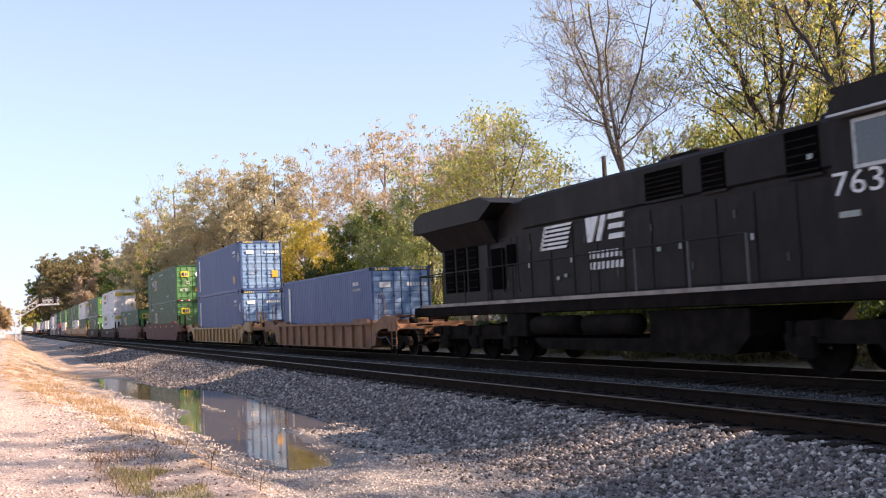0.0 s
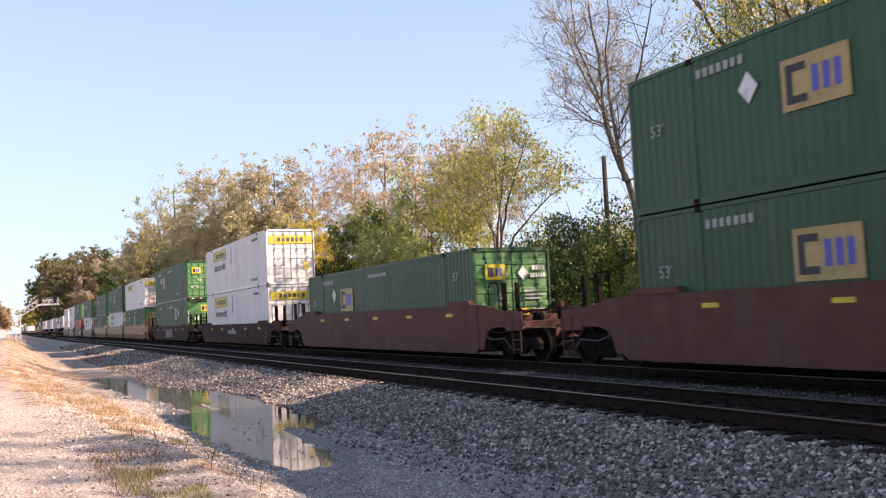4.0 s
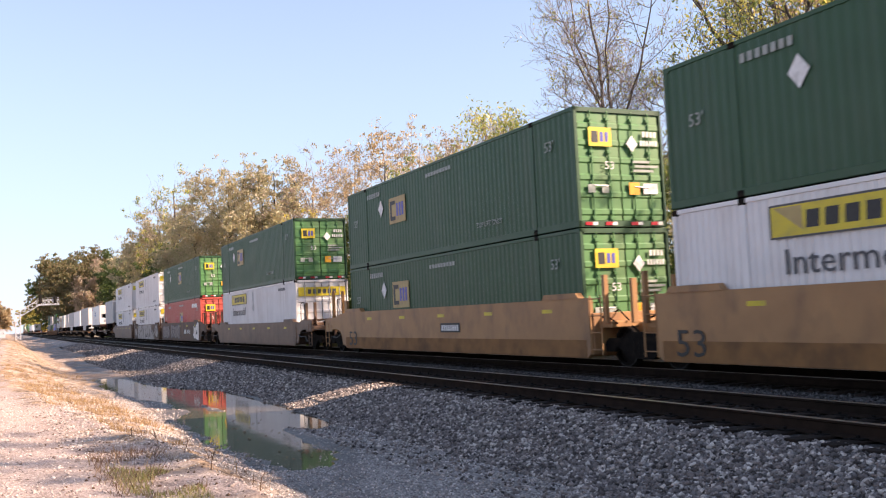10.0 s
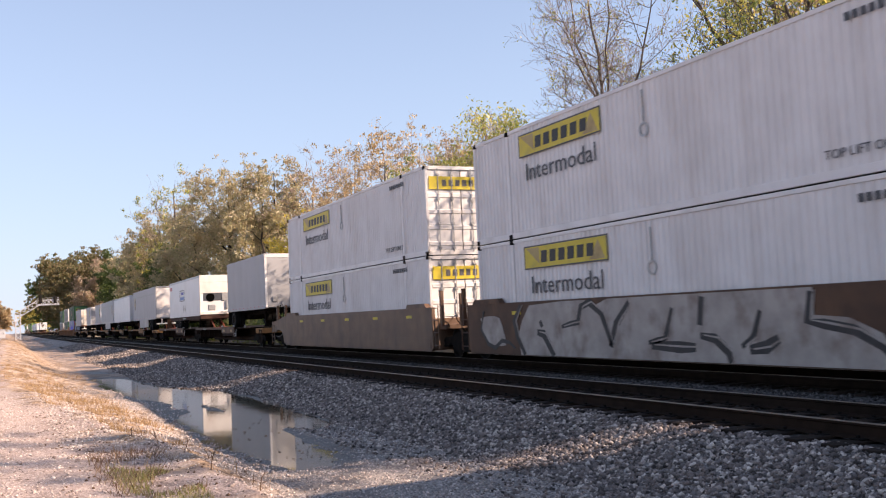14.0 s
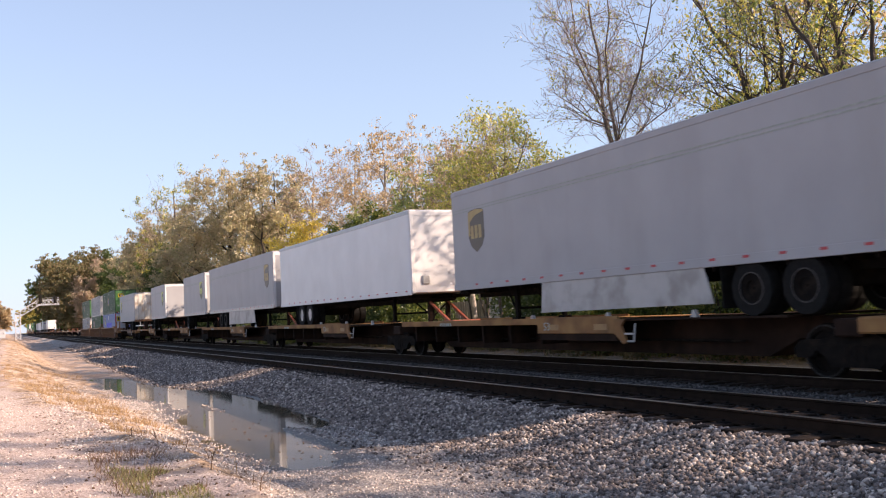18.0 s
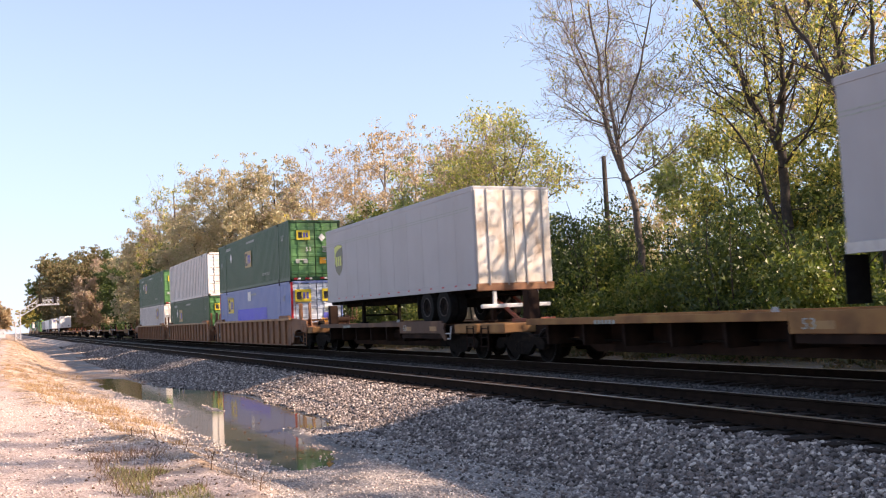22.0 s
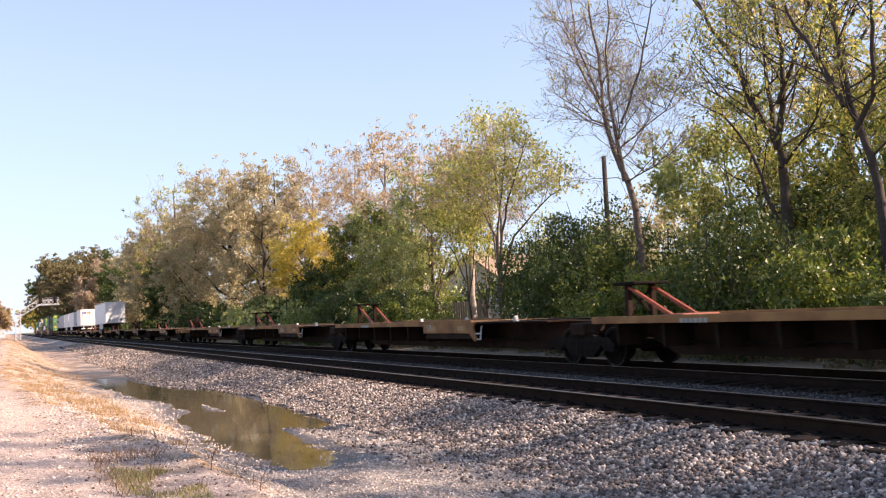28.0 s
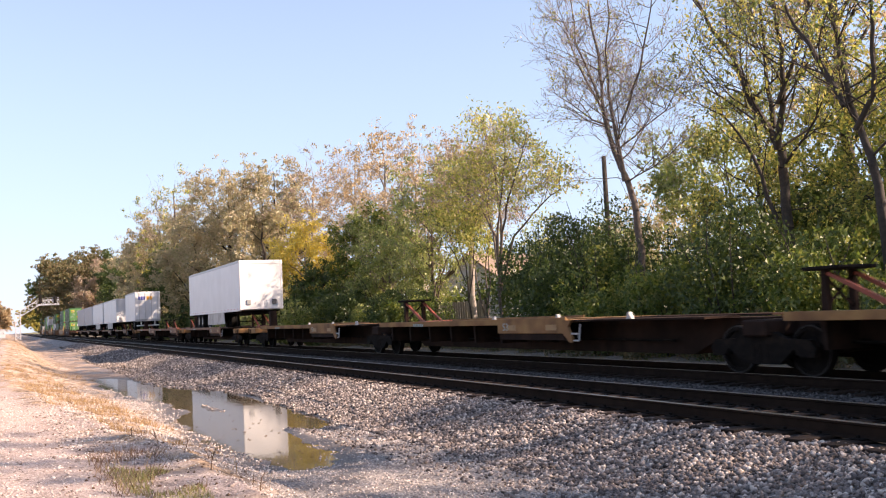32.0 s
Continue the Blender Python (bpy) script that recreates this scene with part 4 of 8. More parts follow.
def grown_tree(x, y, leaders, reach, leaf, leaves, size, seed, label, r=0.2, bark="bark_dark", first=0.3, n_limbs=9, up=0.06, spread=1.0, loose=0.22, droop=0.3, low=0.0, level=1, stout=(), clump=1):
    """A tree with given leaders, (x, z) from its foot; limbs, branches and twigs fork from them, leaves sit on the twigs."""
    rng, nr = random.Random(seed), np.random.default_rng(seed)
    root = thing("tree", label, "tree", "trees behind the tracks")
    root.location = (x, y, float(ground_z(x, y)) - 0.05)
    wood, fine, tips = Shape(), Shape(), []
    top = max(q[-1][1] for q in leaders)
    for li, q in enumerate(leaders):
        dy = rng.uniform(-0.05, 0.05)
        pts = [Vector((a, dy * h * (li > 0), h)) for a, h in q]
        rr = r * (stout[li] if stout else 1.0 if li == 0 else 0.72)
        full = []
        for a, b in zip(pts, pts[1:]):
            full += [a.lerp(b, t / 3) + Vector((rng.gauss(0, 0.012), rng.gauss(0, 0.012), 0)) * (a - b).length for t in range(3)]
        full.append(pts[-1])
        limb(wood, full, rr, rr * 0.16, 9)
        for i in range(n_limbs):
            f = first + (1 - first) * (i + rng.random()) / n_limbs if li == 0 else low + (1 - low) * (i + 0.3 + 0.7 * rng.random()) / n_limbs
            j = min(int(f * (len(full) - 1)), len(full) - 2)
            az = i * 2.4 + rng.uniform(-0.4, 0.4) + li
            ln = reach * rng.uniform(0.7, 1.1) * (1.15 - 0.75 * f)
            grow(wood, fine, full[j], Vector((math.cos(az), math.sin(az), rng.uniform(0.35, 1.0))), ln, max(0.018, rr * 0.36 * (1 - 0.6 * f)), level, rng, tips, up, spread)
    part("trunk", wood, bark, root, "forked trunk with rising limbs", smooth=True)
    tagged(part("branchwork", fine, "twig" if bark == "bark" else bark, root, "fine branches and twigs"), kind="stuff")
    tips = np.array([tuple(t) for t in tips])
    nodes = tips[nr.integers(0, len(tips), max(1, leaves // clump))] + nr.normal(0, loose * (clump > 1), (max(1, leaves // clump), 3))
    c = nodes[nr.integers(0, len(nodes), leaves)] + nr.normal(0, loose if clump == 1 else 0.17, (leaves, 3))
    link("crown", leaf_mesh("crown", c[c[:, 2] > 0.6], size, nr, droop), leaf, root)
    return root


def bush_mesh(leaves, size, seed, w, h):
    """A lumpy crown of separate leaves on many small mounds."""
    nr = np.random.default_rng(seed)
    k = 16
    c = np.stack([nr.uniform(-0.42, 0.42, k) * w, nr.uniform(-0.38, 0.38, k) * w, nr.uniform(0.05, 0.8, k) * h], -1)
    c[:, 2] *= 1 - 0.5 * np.hypot(c[:, 0], c[:, 1]) / (0.6 * w)
    r = nr.uniform(0.12, 0.25, k) * (w + h) * 0.5
    i = nr.integers(0, k, leaves)
    d = nr.normal(0, 1, (leaves, 3))
    d /= np.linalg.norm(d, axis=1, keepdims=True)
    p = c[i] + d * (r[i] * nr.uniform(0.72, 1.08, leaves))[:, None]
    return leaf_mesh("foliage", p[p[:, 2] > -0.1], size * 0.92, nr, sides=3)


def bush(x, y, w, h, leaf, seed, label, leaves=5000, size=0.13, name="bush"):
    root = thing(name, label, "bush", "bushes behind the tracks")
    rng = random.Random(seed)
    root.matrix_basis = pose(x, y, float(ground_z(x, y)) - 0.05, 0, 0, rng.uniform(0, 360))
    for i in range(4):
        st = Shape()
        a = i * 1.6 + rng.uniform(-0.4, 0.4)
        pts, _ = bend(Vector((0.15 * math.cos(a), 0.15 * math.sin(a), 0)), Vector((math.cos(a) * w * 0.35, math.sin(a) * w * 0.35, h)), h * 0.85, 4, 0.1, rng)
        limb(st, pts, 0.035, 0.01, 5)
        part("stem", st, "bark_dark", root, "thin brown stem")
    link("foliage", bush_mesh(leaves, size, seed, w, h), leaf, root)
    return root


def build_trees():
    bare = "tall tree almost bare, grey twigs and a few yellow leaves"
    yg = "tree with thinning yellow-green autumn leaves"
    grown_tree(-27.93, 21.3, [[(0.1, 0), (0, 2.9), (-0.1, 5.0), (-0.5, 6.2), (-1.06, 7.0), (-1.66, 8.5), (-1.88, 9.6), (-1.93, 11.4), (-2.35, 13.2), (-2.6, 15.6)],
                              [(-0.5, 6.2), (-0.7, 7.4), (-0.87, 8.5), (-1.05, 9.7), (-0.88, 11.4), (-0.46, 14.8)],
                              [(-1.66, 8.5), (-2.96, 9.1), (-4.54, 10.1), (-6.4, 11.2)], [(-0.7, 7.4), (0.93, 7.9), (2.3, 8.3), (3.1, 9.0)], [(-0.5, 6.2), (1.12, 6.5), (2.4, 6.9)],
                              [(-1.8, 8.9), (-3.0, 10.7), (-4.2, 12.8), (-5.0, 15.0)], [(-0.87, 8.5), (0.4, 10.3), (1.2, 12.4), (1.8, 15.0)], [(-1.9, 9.7), (-3.2, 12.2), (-3.6, 15.2)]],
               2.9, "leaf_light", 3200, 0.075, 3, bare, r=0.155, bark="bark", first=0.5, n_limbs=13, up=0.035, spread=1.1, loose=0.1, level=1, low=0.1, stout=(1, 0.66, 0.3, 0.26, 0.22, 0.36, 0.34, 0.32))
    grown_tree(-17.1, 21.0, [[(0, 0), (0, 3.5), (-0.1, 4.45), (-0.25, 5.2), (-0.5, 6.0), (-0.75, 6.7), (-1.0, 8.2), (-1.16, 9.5), (-1.4, 11.5), (-1.5, 14.0)],
                             [(-0.75, 6.7), (-1.24, 7.7), (-1.74, 8.7), (-2.2, 9.4), (-2.6, 10.5), (-2.8, 12.0)], [(-0.5, 6.0), (0.17, 6.8), (0.33, 8.6), (0.4, 11.0), (0.6, 14.0)]],
               3.6, "leaf_canopy", 4200, 0.1, 14, yg, r=0.15, first=0.34, n_limbs=9, up=0.05, loose=0.3, stout=(1, 0.66, 0.6), clump=5)
    grown_tree(-23.3, 24.0, [[(0, 0), (0, 3.4), (-0.1, 4.6), (-0.1, 6.5), (-0.65, 7.4), (-1.35, 8.5), (-2.05, 10.2), (-3.1, 11.7), (-4.0, 13.3), (-4.6, 15.4)],
                             [(-0.1, 6.5), (0.28, 8.0), (0.42, 9.9), (0.2, 11.9), (0.1, 14.8)], [(-0.22, 0), (-0.25, 3.7), (-0.9, 5.7), (-1.4, 6.9), (-2.5, 8.2), (-3.7, 8.9)],
                             [(0.28, 8.0), (1.3, 9.5), (2.2, 11.5), (2.8, 14.5)], [(-0.65, 7.4), (-1.0, 9.6), (-1.1, 12.0), (-1.5, 15.0)]],
               4.3, "leaf_canopy", 9500, 0.11, 15, yg, r=0.21, first=0.3, n_limbs=10, up=0.06, loose=0.35, stout=(1, 0.62, 0.5, 0.4, 0.45), clump=6)
    tree(-29.6, 29.0, 12.0, 7.0, "leaf_canopy", 7000, 0.17, 16, "twiggy tree with olive and brown leaves", bark="bark_dark", base=0.1, clumps=110)
    tree(-28.0, 33.0, 23.0, 11.0, "leaf_orange", 7000, 0.2, 17, "tree with orange and yellow autumn leaves", bark="bark_dark", base=0.3)
    tree(-21.0, 28.0, 11.0, 9.0, "leaf_canopy", 9000, 0.17, 18, "leafy green and yellow tree behind the bushes", bark="bark_dark", base=0.08)
    tree(-37.0, 34.0, 11.0, 9.0, "leaf_olive", 7000, 0.26, 60, "olive green leafy tree in the wood behind", base=0.02)
    tree(-27.0, 35.0, 11.0, 11.0, "leaf_green", 7000, 0.27, 61, "green leafy tree in the wood behind", base=0.02)
    tree(-18.0, 33.0, 12.0, 10.0, "leaf_green", 12000, 0.26, 62, "green leafy tree in the wood behind", base=0.02)
    # four unseen trees right of the view, added to dapple the near ballast
    tree(-13.0, 27.0, 14.0, 8.0, "leaf_canopy", 2200, 0.17, 19, yg, bark="bark_dark", base=0.2)
    tree(2.0, 24.5, 18.0, 12.0, "leaf_canopy", 7000, 0.24, 46, yg, bark="bark_dark", base=0.3)
    tree(2.8, 20.9, 14.0, 8.5, "leaf_canopy", 3000, 0.2, 72, yg, bark="bark_dark", base=0.25)
    tree(11.0, 26.0, 17.0, 12.0, "leaf_canopy", 7500, 0.24, 47, yg, bark="bark_dark", base=0.3)
    grown_tree(-41.95, 23.0, [[(0, 0), (0, 3.2), (-0.23, 5.3), (-1.8, 7.1), (-3.6, 8.2), (-5.0, 9.0)], [(0, 2.5), (0, 6.2), (-0.5, 8.3), (-1.3, 10.4), (-1.6, 11.4)],
                              [(0.1, 2.5), (0.87, 5.5), (2.1, 7.3), (3.2, 8.6), (4.0, 9.6)], [(0.1, 3), (1.37, 5.2), (3.2, 6.1), (5.0, 6.8), (6.2, 7.0)], [(0, 3), (0.22, 5.6), (0.94, 7.8), (1.5, 9.6), (1.3, 10.8)],
                              [(0, 2.8), (-0.6, 5.6), (-1.3, 8.0), (-2.6, 10.0)]],
               3.0, "leaf_light", 9500, 0.125, 20, "spreading tree with yellow-green leaves and several stems", r=0.1, first=0.5, n_limbs=10, up=0.04, spread=1.1, loose=0.3, low=0.4, bark="bark", stout=(1, 0.8, 0.8, 0.7, 0.75, 0.7), clump=9)
    grown_tree(-45.5, 23.0, [[(0, 0), (-0.1, 2.4), (-0.3, 4.1), (-1.1, 5.4), (-1.8, 7.0), (-3.3, 8.5)], [(0, 2), (0.84, 4.0), (1.2, 5.5), (0.8, 7.2)], [(-0.3, 3.2), (-1.4, 4.8), (-3.0, 6.0), (-4.2, 7.2)]],
               2.2, "leaf_light", 6500, 0.13, 70, "small tree with thin dark stems and yellow-green leaves", r=0.055, first=0.5, n_limbs=8, up=0.04, loose=0.3, low=0.35, bark="bark_dark", clump=9)
    tree(-46.5, 24.6, 12.4, 6.5, "leaf_pink", 2600, 0.15, 21, "thin tree with dusty pink and green leaves", base=0.45, stems=3, tight=0.05, twigs=12, thick=0.6)
    tree(-52.5, 24.0, 12.0, 6.0, "leaf_olive", 6000, 0.19, 22, "olive green leafy tree behind the tracks", base=0.15, stems=3)
    tree(-53.0, 27.0, 13.2, 6.0, "leaf_orange", 2600, 0.19, 48, "slender tree with sparse orange leaves", base=0.5, twigs=10, bark="bark_pale")
    tree(-67.0, 27.0, 17.2, 9.5, "leaf_orange", 4200, 0.22, 23, "tall pale tree with sparse orange leaves", base=0.2, clumps=110, twigs=9, bark="bark_pale")
    tree(-60.5, 27.0, 14.4, 6.5, "leaf_orange", 2600, 0.21, 24, "slender tree with sparse orange leaves", base=0.2, twigs=9, bark="bark_pale")
    tree(-77.0, 28.0, 17.0, 9.0, "leaf_orange", 2300, 0.22, 25, "tall pale tree with thin dusty leaves", base=0.2, clumps=110, twigs=12, tight=0.05, bark="bark_pale")
    tree(-89.0, 28.0, 18.2, 10.0, "leaf_pink", 2600, 0.23, 26, "tall pale tree with thin dusty leaves", base=0.2, clumps=110, twigs=12, tight=0.05, bark="bark_pale")
    tree(-74.2, 22.6, 10.0, 6.6, "leaf_yellow", 9000, 0.22, 27, "small tree with bright yellow leaves", base=0.15)
    tree(-58.5, 23.5, 8.8, 6.0, "leaf_olive", 8000, 0.22, 28, "rounded olive green leafy tree", base=0.08)
    tree(-65.0, 24.5, 9.6, 6.5, "leaf_green", 8000, 0.23, 49, "rounded green leafy tree", base=0.08)
    tree(-70.0, 22.5, 6.2, 5.0, "leaf_dark", 7000, 0.22, 29, "dark green leafy tree", base=0.05)
    tree(-90.0, 23.0, 14.5, 9.5, "leaf_tan", 12000, 0.24, 30, "tree with olive and tan autumn leaves", bark="bark_dark", base=0.06, clumps=110)
    tree(-103.0, 22.5, 20.0, 12.0, "leaf_tan", 21000, 0.23, 31, "tall tree with olive and tan autumn leaves", bark="bark_dark", base=0.1, clumps=130, tight=0.12, hollow=0.2)
    tree(-96.0, 26.0, 19.0, 10.0, "leaf_tan", 9000, 0.27, 50, "tall tree with thin olive and tan leaves", bark="bark_dark", base=0.15, clumps=110, twigs=10)
    tree(-113.0, 20.5, 15.5, 10.0, "leaf_tan", 18000, 0.23, 32, "tree with olive and tan autumn leaves", bark="bark_dark", base=0.05, clumps=110, tight=0.12, hollow=0.2)
    tree(-126.0, 20.5, 22.5, 12.0, "leaf_canopy", 2600, 0.25, 33, bare, base=0.15, clumps=170, twigs=14, up=1.0)
    tree(-134.0, 19.5, 19.0, 10.5, "leaf_tan", 18000, 0.255, 34, "tall olive and tan tree at the wood's edge", base=0.05, tight=0.12, hollow=0.2)
    tree(-122.0, 19.5, 12.0, 9.0, "leaf_dark", 15000, 0.238, 51, "dark green leafy tree", base=0.03, tight=0.12, hollow=0.2)
    tree(-150.0, 19.5, 14.5, 11.0, "leaf_tan", 18000, 0.281, 35, "tree with olive and tan autumn leaves", bark="bark_dark", base=0.04, tight=0.12, hollow=0.2)
    tree(-170.0, 19.5, 13.5, 11.0, "leaf_dark", 16500, 0.306, 36, "dark green tree at the wood's edge", base=0.04, tight=0.12, hollow=0.2)
    tree(-196.0, 20.6, 16.0, 10.0, "leaf_dark", 15000, 0.32, 37, "dark green tree at the wood's edge", base=0.03, tight=0.12, hollow=0.2)
    tree(-245.0, 20.5, 17.0, 11.0, "leaf_pink", 9000, 0.36, 38, "dusty pink-brown half-bare tree behind the tracks", base=0.05, tight=0.1, twigs=10)
    tree(-262.0, 21.0, 20.5, 18.0, "leaf_rust", 13500, 0.468, 39, "large russet tree at the wood's edge", base=0.02, bark="bark_dark", tight=0.12, hollow=0.2)
    tree(-262.0, 34.0, 24.5, 18.0, "leaf_rust", 9750, 0.468, 52, "large brown tree at the wood's edge", base=0.05, bark="bark_dark", tight=0.12, hollow=0.2)
    tree(-310.0, 22.0, 26.0, 24.0, "leaf_rust", 13500, 0.552, 40, "large russet tree at the wood's edge", base=0.02, bark="bark_dark", tight=0.12, hollow=0.2)
    tree(-380.0, 24.0, 31.0, 30.0, "leaf_rust", 13500, 0.68, 41, "large russet tree at the wood's edge", base=0.02, bark="bark_dark", tight=0.12, hollow=0.2)
    tree(-480.0, 26.0, 36.0, 36.0, "leaf_dark", 13500, 0.807, 42, "large dark tree at the wood's edge", base=0.02, bark="bark_dark", tight=0.12, hollow=0.2)
    tree(-1000.0, 28.0, 28.0, 36.0, "leaf_yellowgreen", 6000, 1.6, 43, "distant yellow-green tree beyond the signals", base=0.03, twigs=2)
    tree(-430.0, -3.5, 13.0, 15.0, "leaf_orange", 5000, 0.6, 44, "distant orange tree beside the line", base=0.03, twigs=2)
    tree(-330.0, -9.0, 9.0, 13.0, "leaf_tan", 5000, 0.5, 45, "distant olive tree beside the line", base=0.03, twigs=2)
    rng = random.Random(77)
    # undergrowth along the far side
    row = [(-x, 19.6 + rng.uniform(-0.6, 1.8), rng.uniform(3.4, 5.0), rng.uniform(2.7, 4.0)) for x in np.arange(2, 60, 1.9)]
    for i, (x, y, w, h) in enumerate(row):
        leaf = ("leaf_green", "leaf_green", "leaf_dark", "leaf_green")[i % 4] if x > -28 else ("leaf_dark", "leaf_dark", "leaf_green")[i % 3]
        words = {"leaf_green": "bright green leafy bush", "leaf_dark": "dark green leafy bush"}[leaf]
        if -45 < x < -35:
            w, h = 2.2, 1.2
        elif -35 < x < -30:
            y, h, leaf, words = 22.0, 5.6, "leaf_dark", "dark green leafy bush"
        elif -30 < x < -14:
            h *= 1.3
        elif -46 < x < -45:
            h = 3.9
        bush(x, y, w, h, leaf, 100 + i, words + " beside the tracks", 9500, 0.115)
    row = [(-x, 20.8 + rng.uniform(-1.0, 2.0), rng.uniform(5, 8), rng.uniform(3.5, 6.0)) for x in np.arange(60, 190, 4.2)]
    for i, (x, y, w, h) in enumerate(row):
        leaf = ("leaf_dark", "leaf_olive", "leaf_dark")[i % 3]
        words = {"leaf_olive": "olive green leafy bush", "leaf_dark": "dark green leafy bush"}[leaf]
        bush(x, y, w, h, leaf, 200 + i, words + " beside the tracks", 4200, 0.27)
    # second row behind
    row = [(-x, 33 + rng.uniform(-3, 4), rng.uniform(8, 11), rng.uniform(7, 9.5)) for x in np.arange(4, 150, 5.5)]
    for i, (x, y, w, h) in enumerate(row):
        if -82 < x < -40:
            continue
        bush(x, y, w, h, ("leaf_olive", "leaf_dark", "leaf_dark")[i % 3], 300 + i, "tall shrubs in the wood behind", 5000, 0.3)
    bush(-46.0, 36.0, 9.0, 11.0, "leaf_tan", 340, "tall tan shrubs in the wood behind", 5000, 0.24)
    for i, (x, y, w, h, leaf) in enumerate(((-46.0, 30.5, 6.0, 5.4, "leaf_dark"), (-47.0, 33.0, 6.0, 7.0, "leaf_olive"), (-39.0, 30.0, 8.0, 6.6, "leaf_olive"), (-34.0, 27.0, 7.0, 6.0, "leaf_green"), (-90.0, 33.0, 10, 9, "leaf_tan"), (-26.5, 29.0, 8.0, 7.0, "leaf_olive"),
                                            (-54.0, 21.5, 5.0, 5.0, "leaf_olive"), (-62.0, 21.5, 5.0, 4.6, "leaf_dark"), (-66.0, 31.0, 5.0, 3.5, "leaf_green"), (-74.0, 21.5, 6.0, 5.0, "leaf_dark"), (-19.5, 27.0, 8.0, 6.5, "leaf_green"))):
        bush(x, y, w, h, leaf, 350 + i, {"leaf_dark": "dark green", "leaf_olive": "olive green", "leaf_green": "bright green", "leaf_tan": "tan"}[leaf] + " shrubs in the wood behind", 5000, 0.22)
    for i, (x, y, w, h) in enumerate(((-36.0, 23.0, 5.0, 7.0), (-34.0, 21.4, 5.0, 6.4), (-29.5, 20.5, 5.0, 5.2), (-32.4, 23.4, 5.6, 7.4), (-57.0, 20.5, 4.5, 4.2))):
        bush(x, y, w, h, "leaf_dark", 380 + i, "dark green leafy bush beside the tracks", 9500, 0.115)
    for i, (x, y, w, h, leaf) in enumerate(((-86.0, 46.0, 10.0, 9.5, "leaf_olive"), (-79.0, 47.0, 10.0, 11.5, "leaf_light"), (-71.0, 46.0, 10.0, 11.0, "leaf_olive"), (-64.0, 45.0, 9.0, 10.0, "leaf_dark"), (-58.0, 43.0, 9.0, 10.0, "leaf_olive"))):
        bush(x, y, w, h, leaf, 420 + i, "tall shrubs behind the house", 6000, 0.22)
    for i in range(27):
        bush(-4.0 - i * 1.9, 18.7 + rng.uniform(-0.3, 0.5), rng.uniform(2.2, 3.2), rng.uniform(1.0, 1.7), "leaf_rust", 390 + i, "dry brown undergrowth beside the tracks", 2600, 0.09, "undergrowth")
    bush(-58.0, 34.0, 8.0, 6.0, "leaf_dark", 341, "dark green shrubs in the wood behind", 4000, 0.28)


# ---------- house, fence, pole, signal ----------
def build_house():
    h = thing("house", "pale grey house with a tan shingle roof behind the trees", "house")
    h.matrix_basis = pose(-73.4, 37.3, 0.3, 0, 0, 18)
    s = Shape().prism([(-4.2, 0), (4.2, 0), (4.2, 3.4), (0, 6.0), (-4.2, 3.4)], 0, 12)
    part("wall", s, "house_wall", h)
    for sg in (-1, 1):
        r = Shape()
        r.add([(0, -0.5, 6.12), (sg * 4.7, -0.5, 3.2), (sg * 4.7, 12.5, 3.2), (0, 12.5, 6.12), (0, -0.5, 6.3), (sg * 4.75, -0.5, 3.36), (sg * 4.75, 12.5, 3.36), (0, 12.5, 6.3)],
              [(0, 1, 2, 3), (7, 6, 5, 4), (0, 4, 5, 1), (1, 5, 6, 2), (2, 6, 7, 3), (3, 7, 4, 0)])
        part("roof", r, "shingle", h, "tan shingle roof")
    for x in (-2.0, 1.6):
        w = part("window", box(x - 0.5, -0.04, 1.2, x + 0.5, 0.02, 2.5), "signal_grey", h, "white-framed window")
        part("pane", box(x - 0.42, -0.06, 1.28, x + 0.42, -0.035, 2.42), "glass", w)
    f = thing("fence", "weathered grey board fence behind the bushes", "fence")
    f.matrix_basis = pose(-57.5, 28.0, float(ground_z(-57, 28)), 0, 0, 8)
    for i in range(28):
        part("board", lambda: box(-0.13, -0.012, 0.05, 0.13, 0.012, 2.0, bevel=0.004), "fence", f, at=(-3.9 + i * 0.28, 0, 0.02 * math.sin(i * 2.1)), key="board")
    for i in range(4):
        part("post", lambda: box(-0.05, 0.02, -0.1, 0.05, 0.12, 1.9, bevel=0.006), "fence", f, at=(-3.8 + i * 2.5, 0, 0), key="fence_post")
    for z in (0.4, 1.6):
        part("rail", box(-4.0, 0.012, z, 3.9, 0.05, z + 0.09), "fence", f)
    p = thing("utility_pole", "dark wooden utility pole among the trees", "pole")
    p.location = (-36.5, 26.0, float(ground_z(-36.5, 26)))
    part("pole", Shape().tube((0, 0, -0.2), (0, 0, 8.5), 0.14, 0.11, n=10), "bark_dark", p, smooth=True)


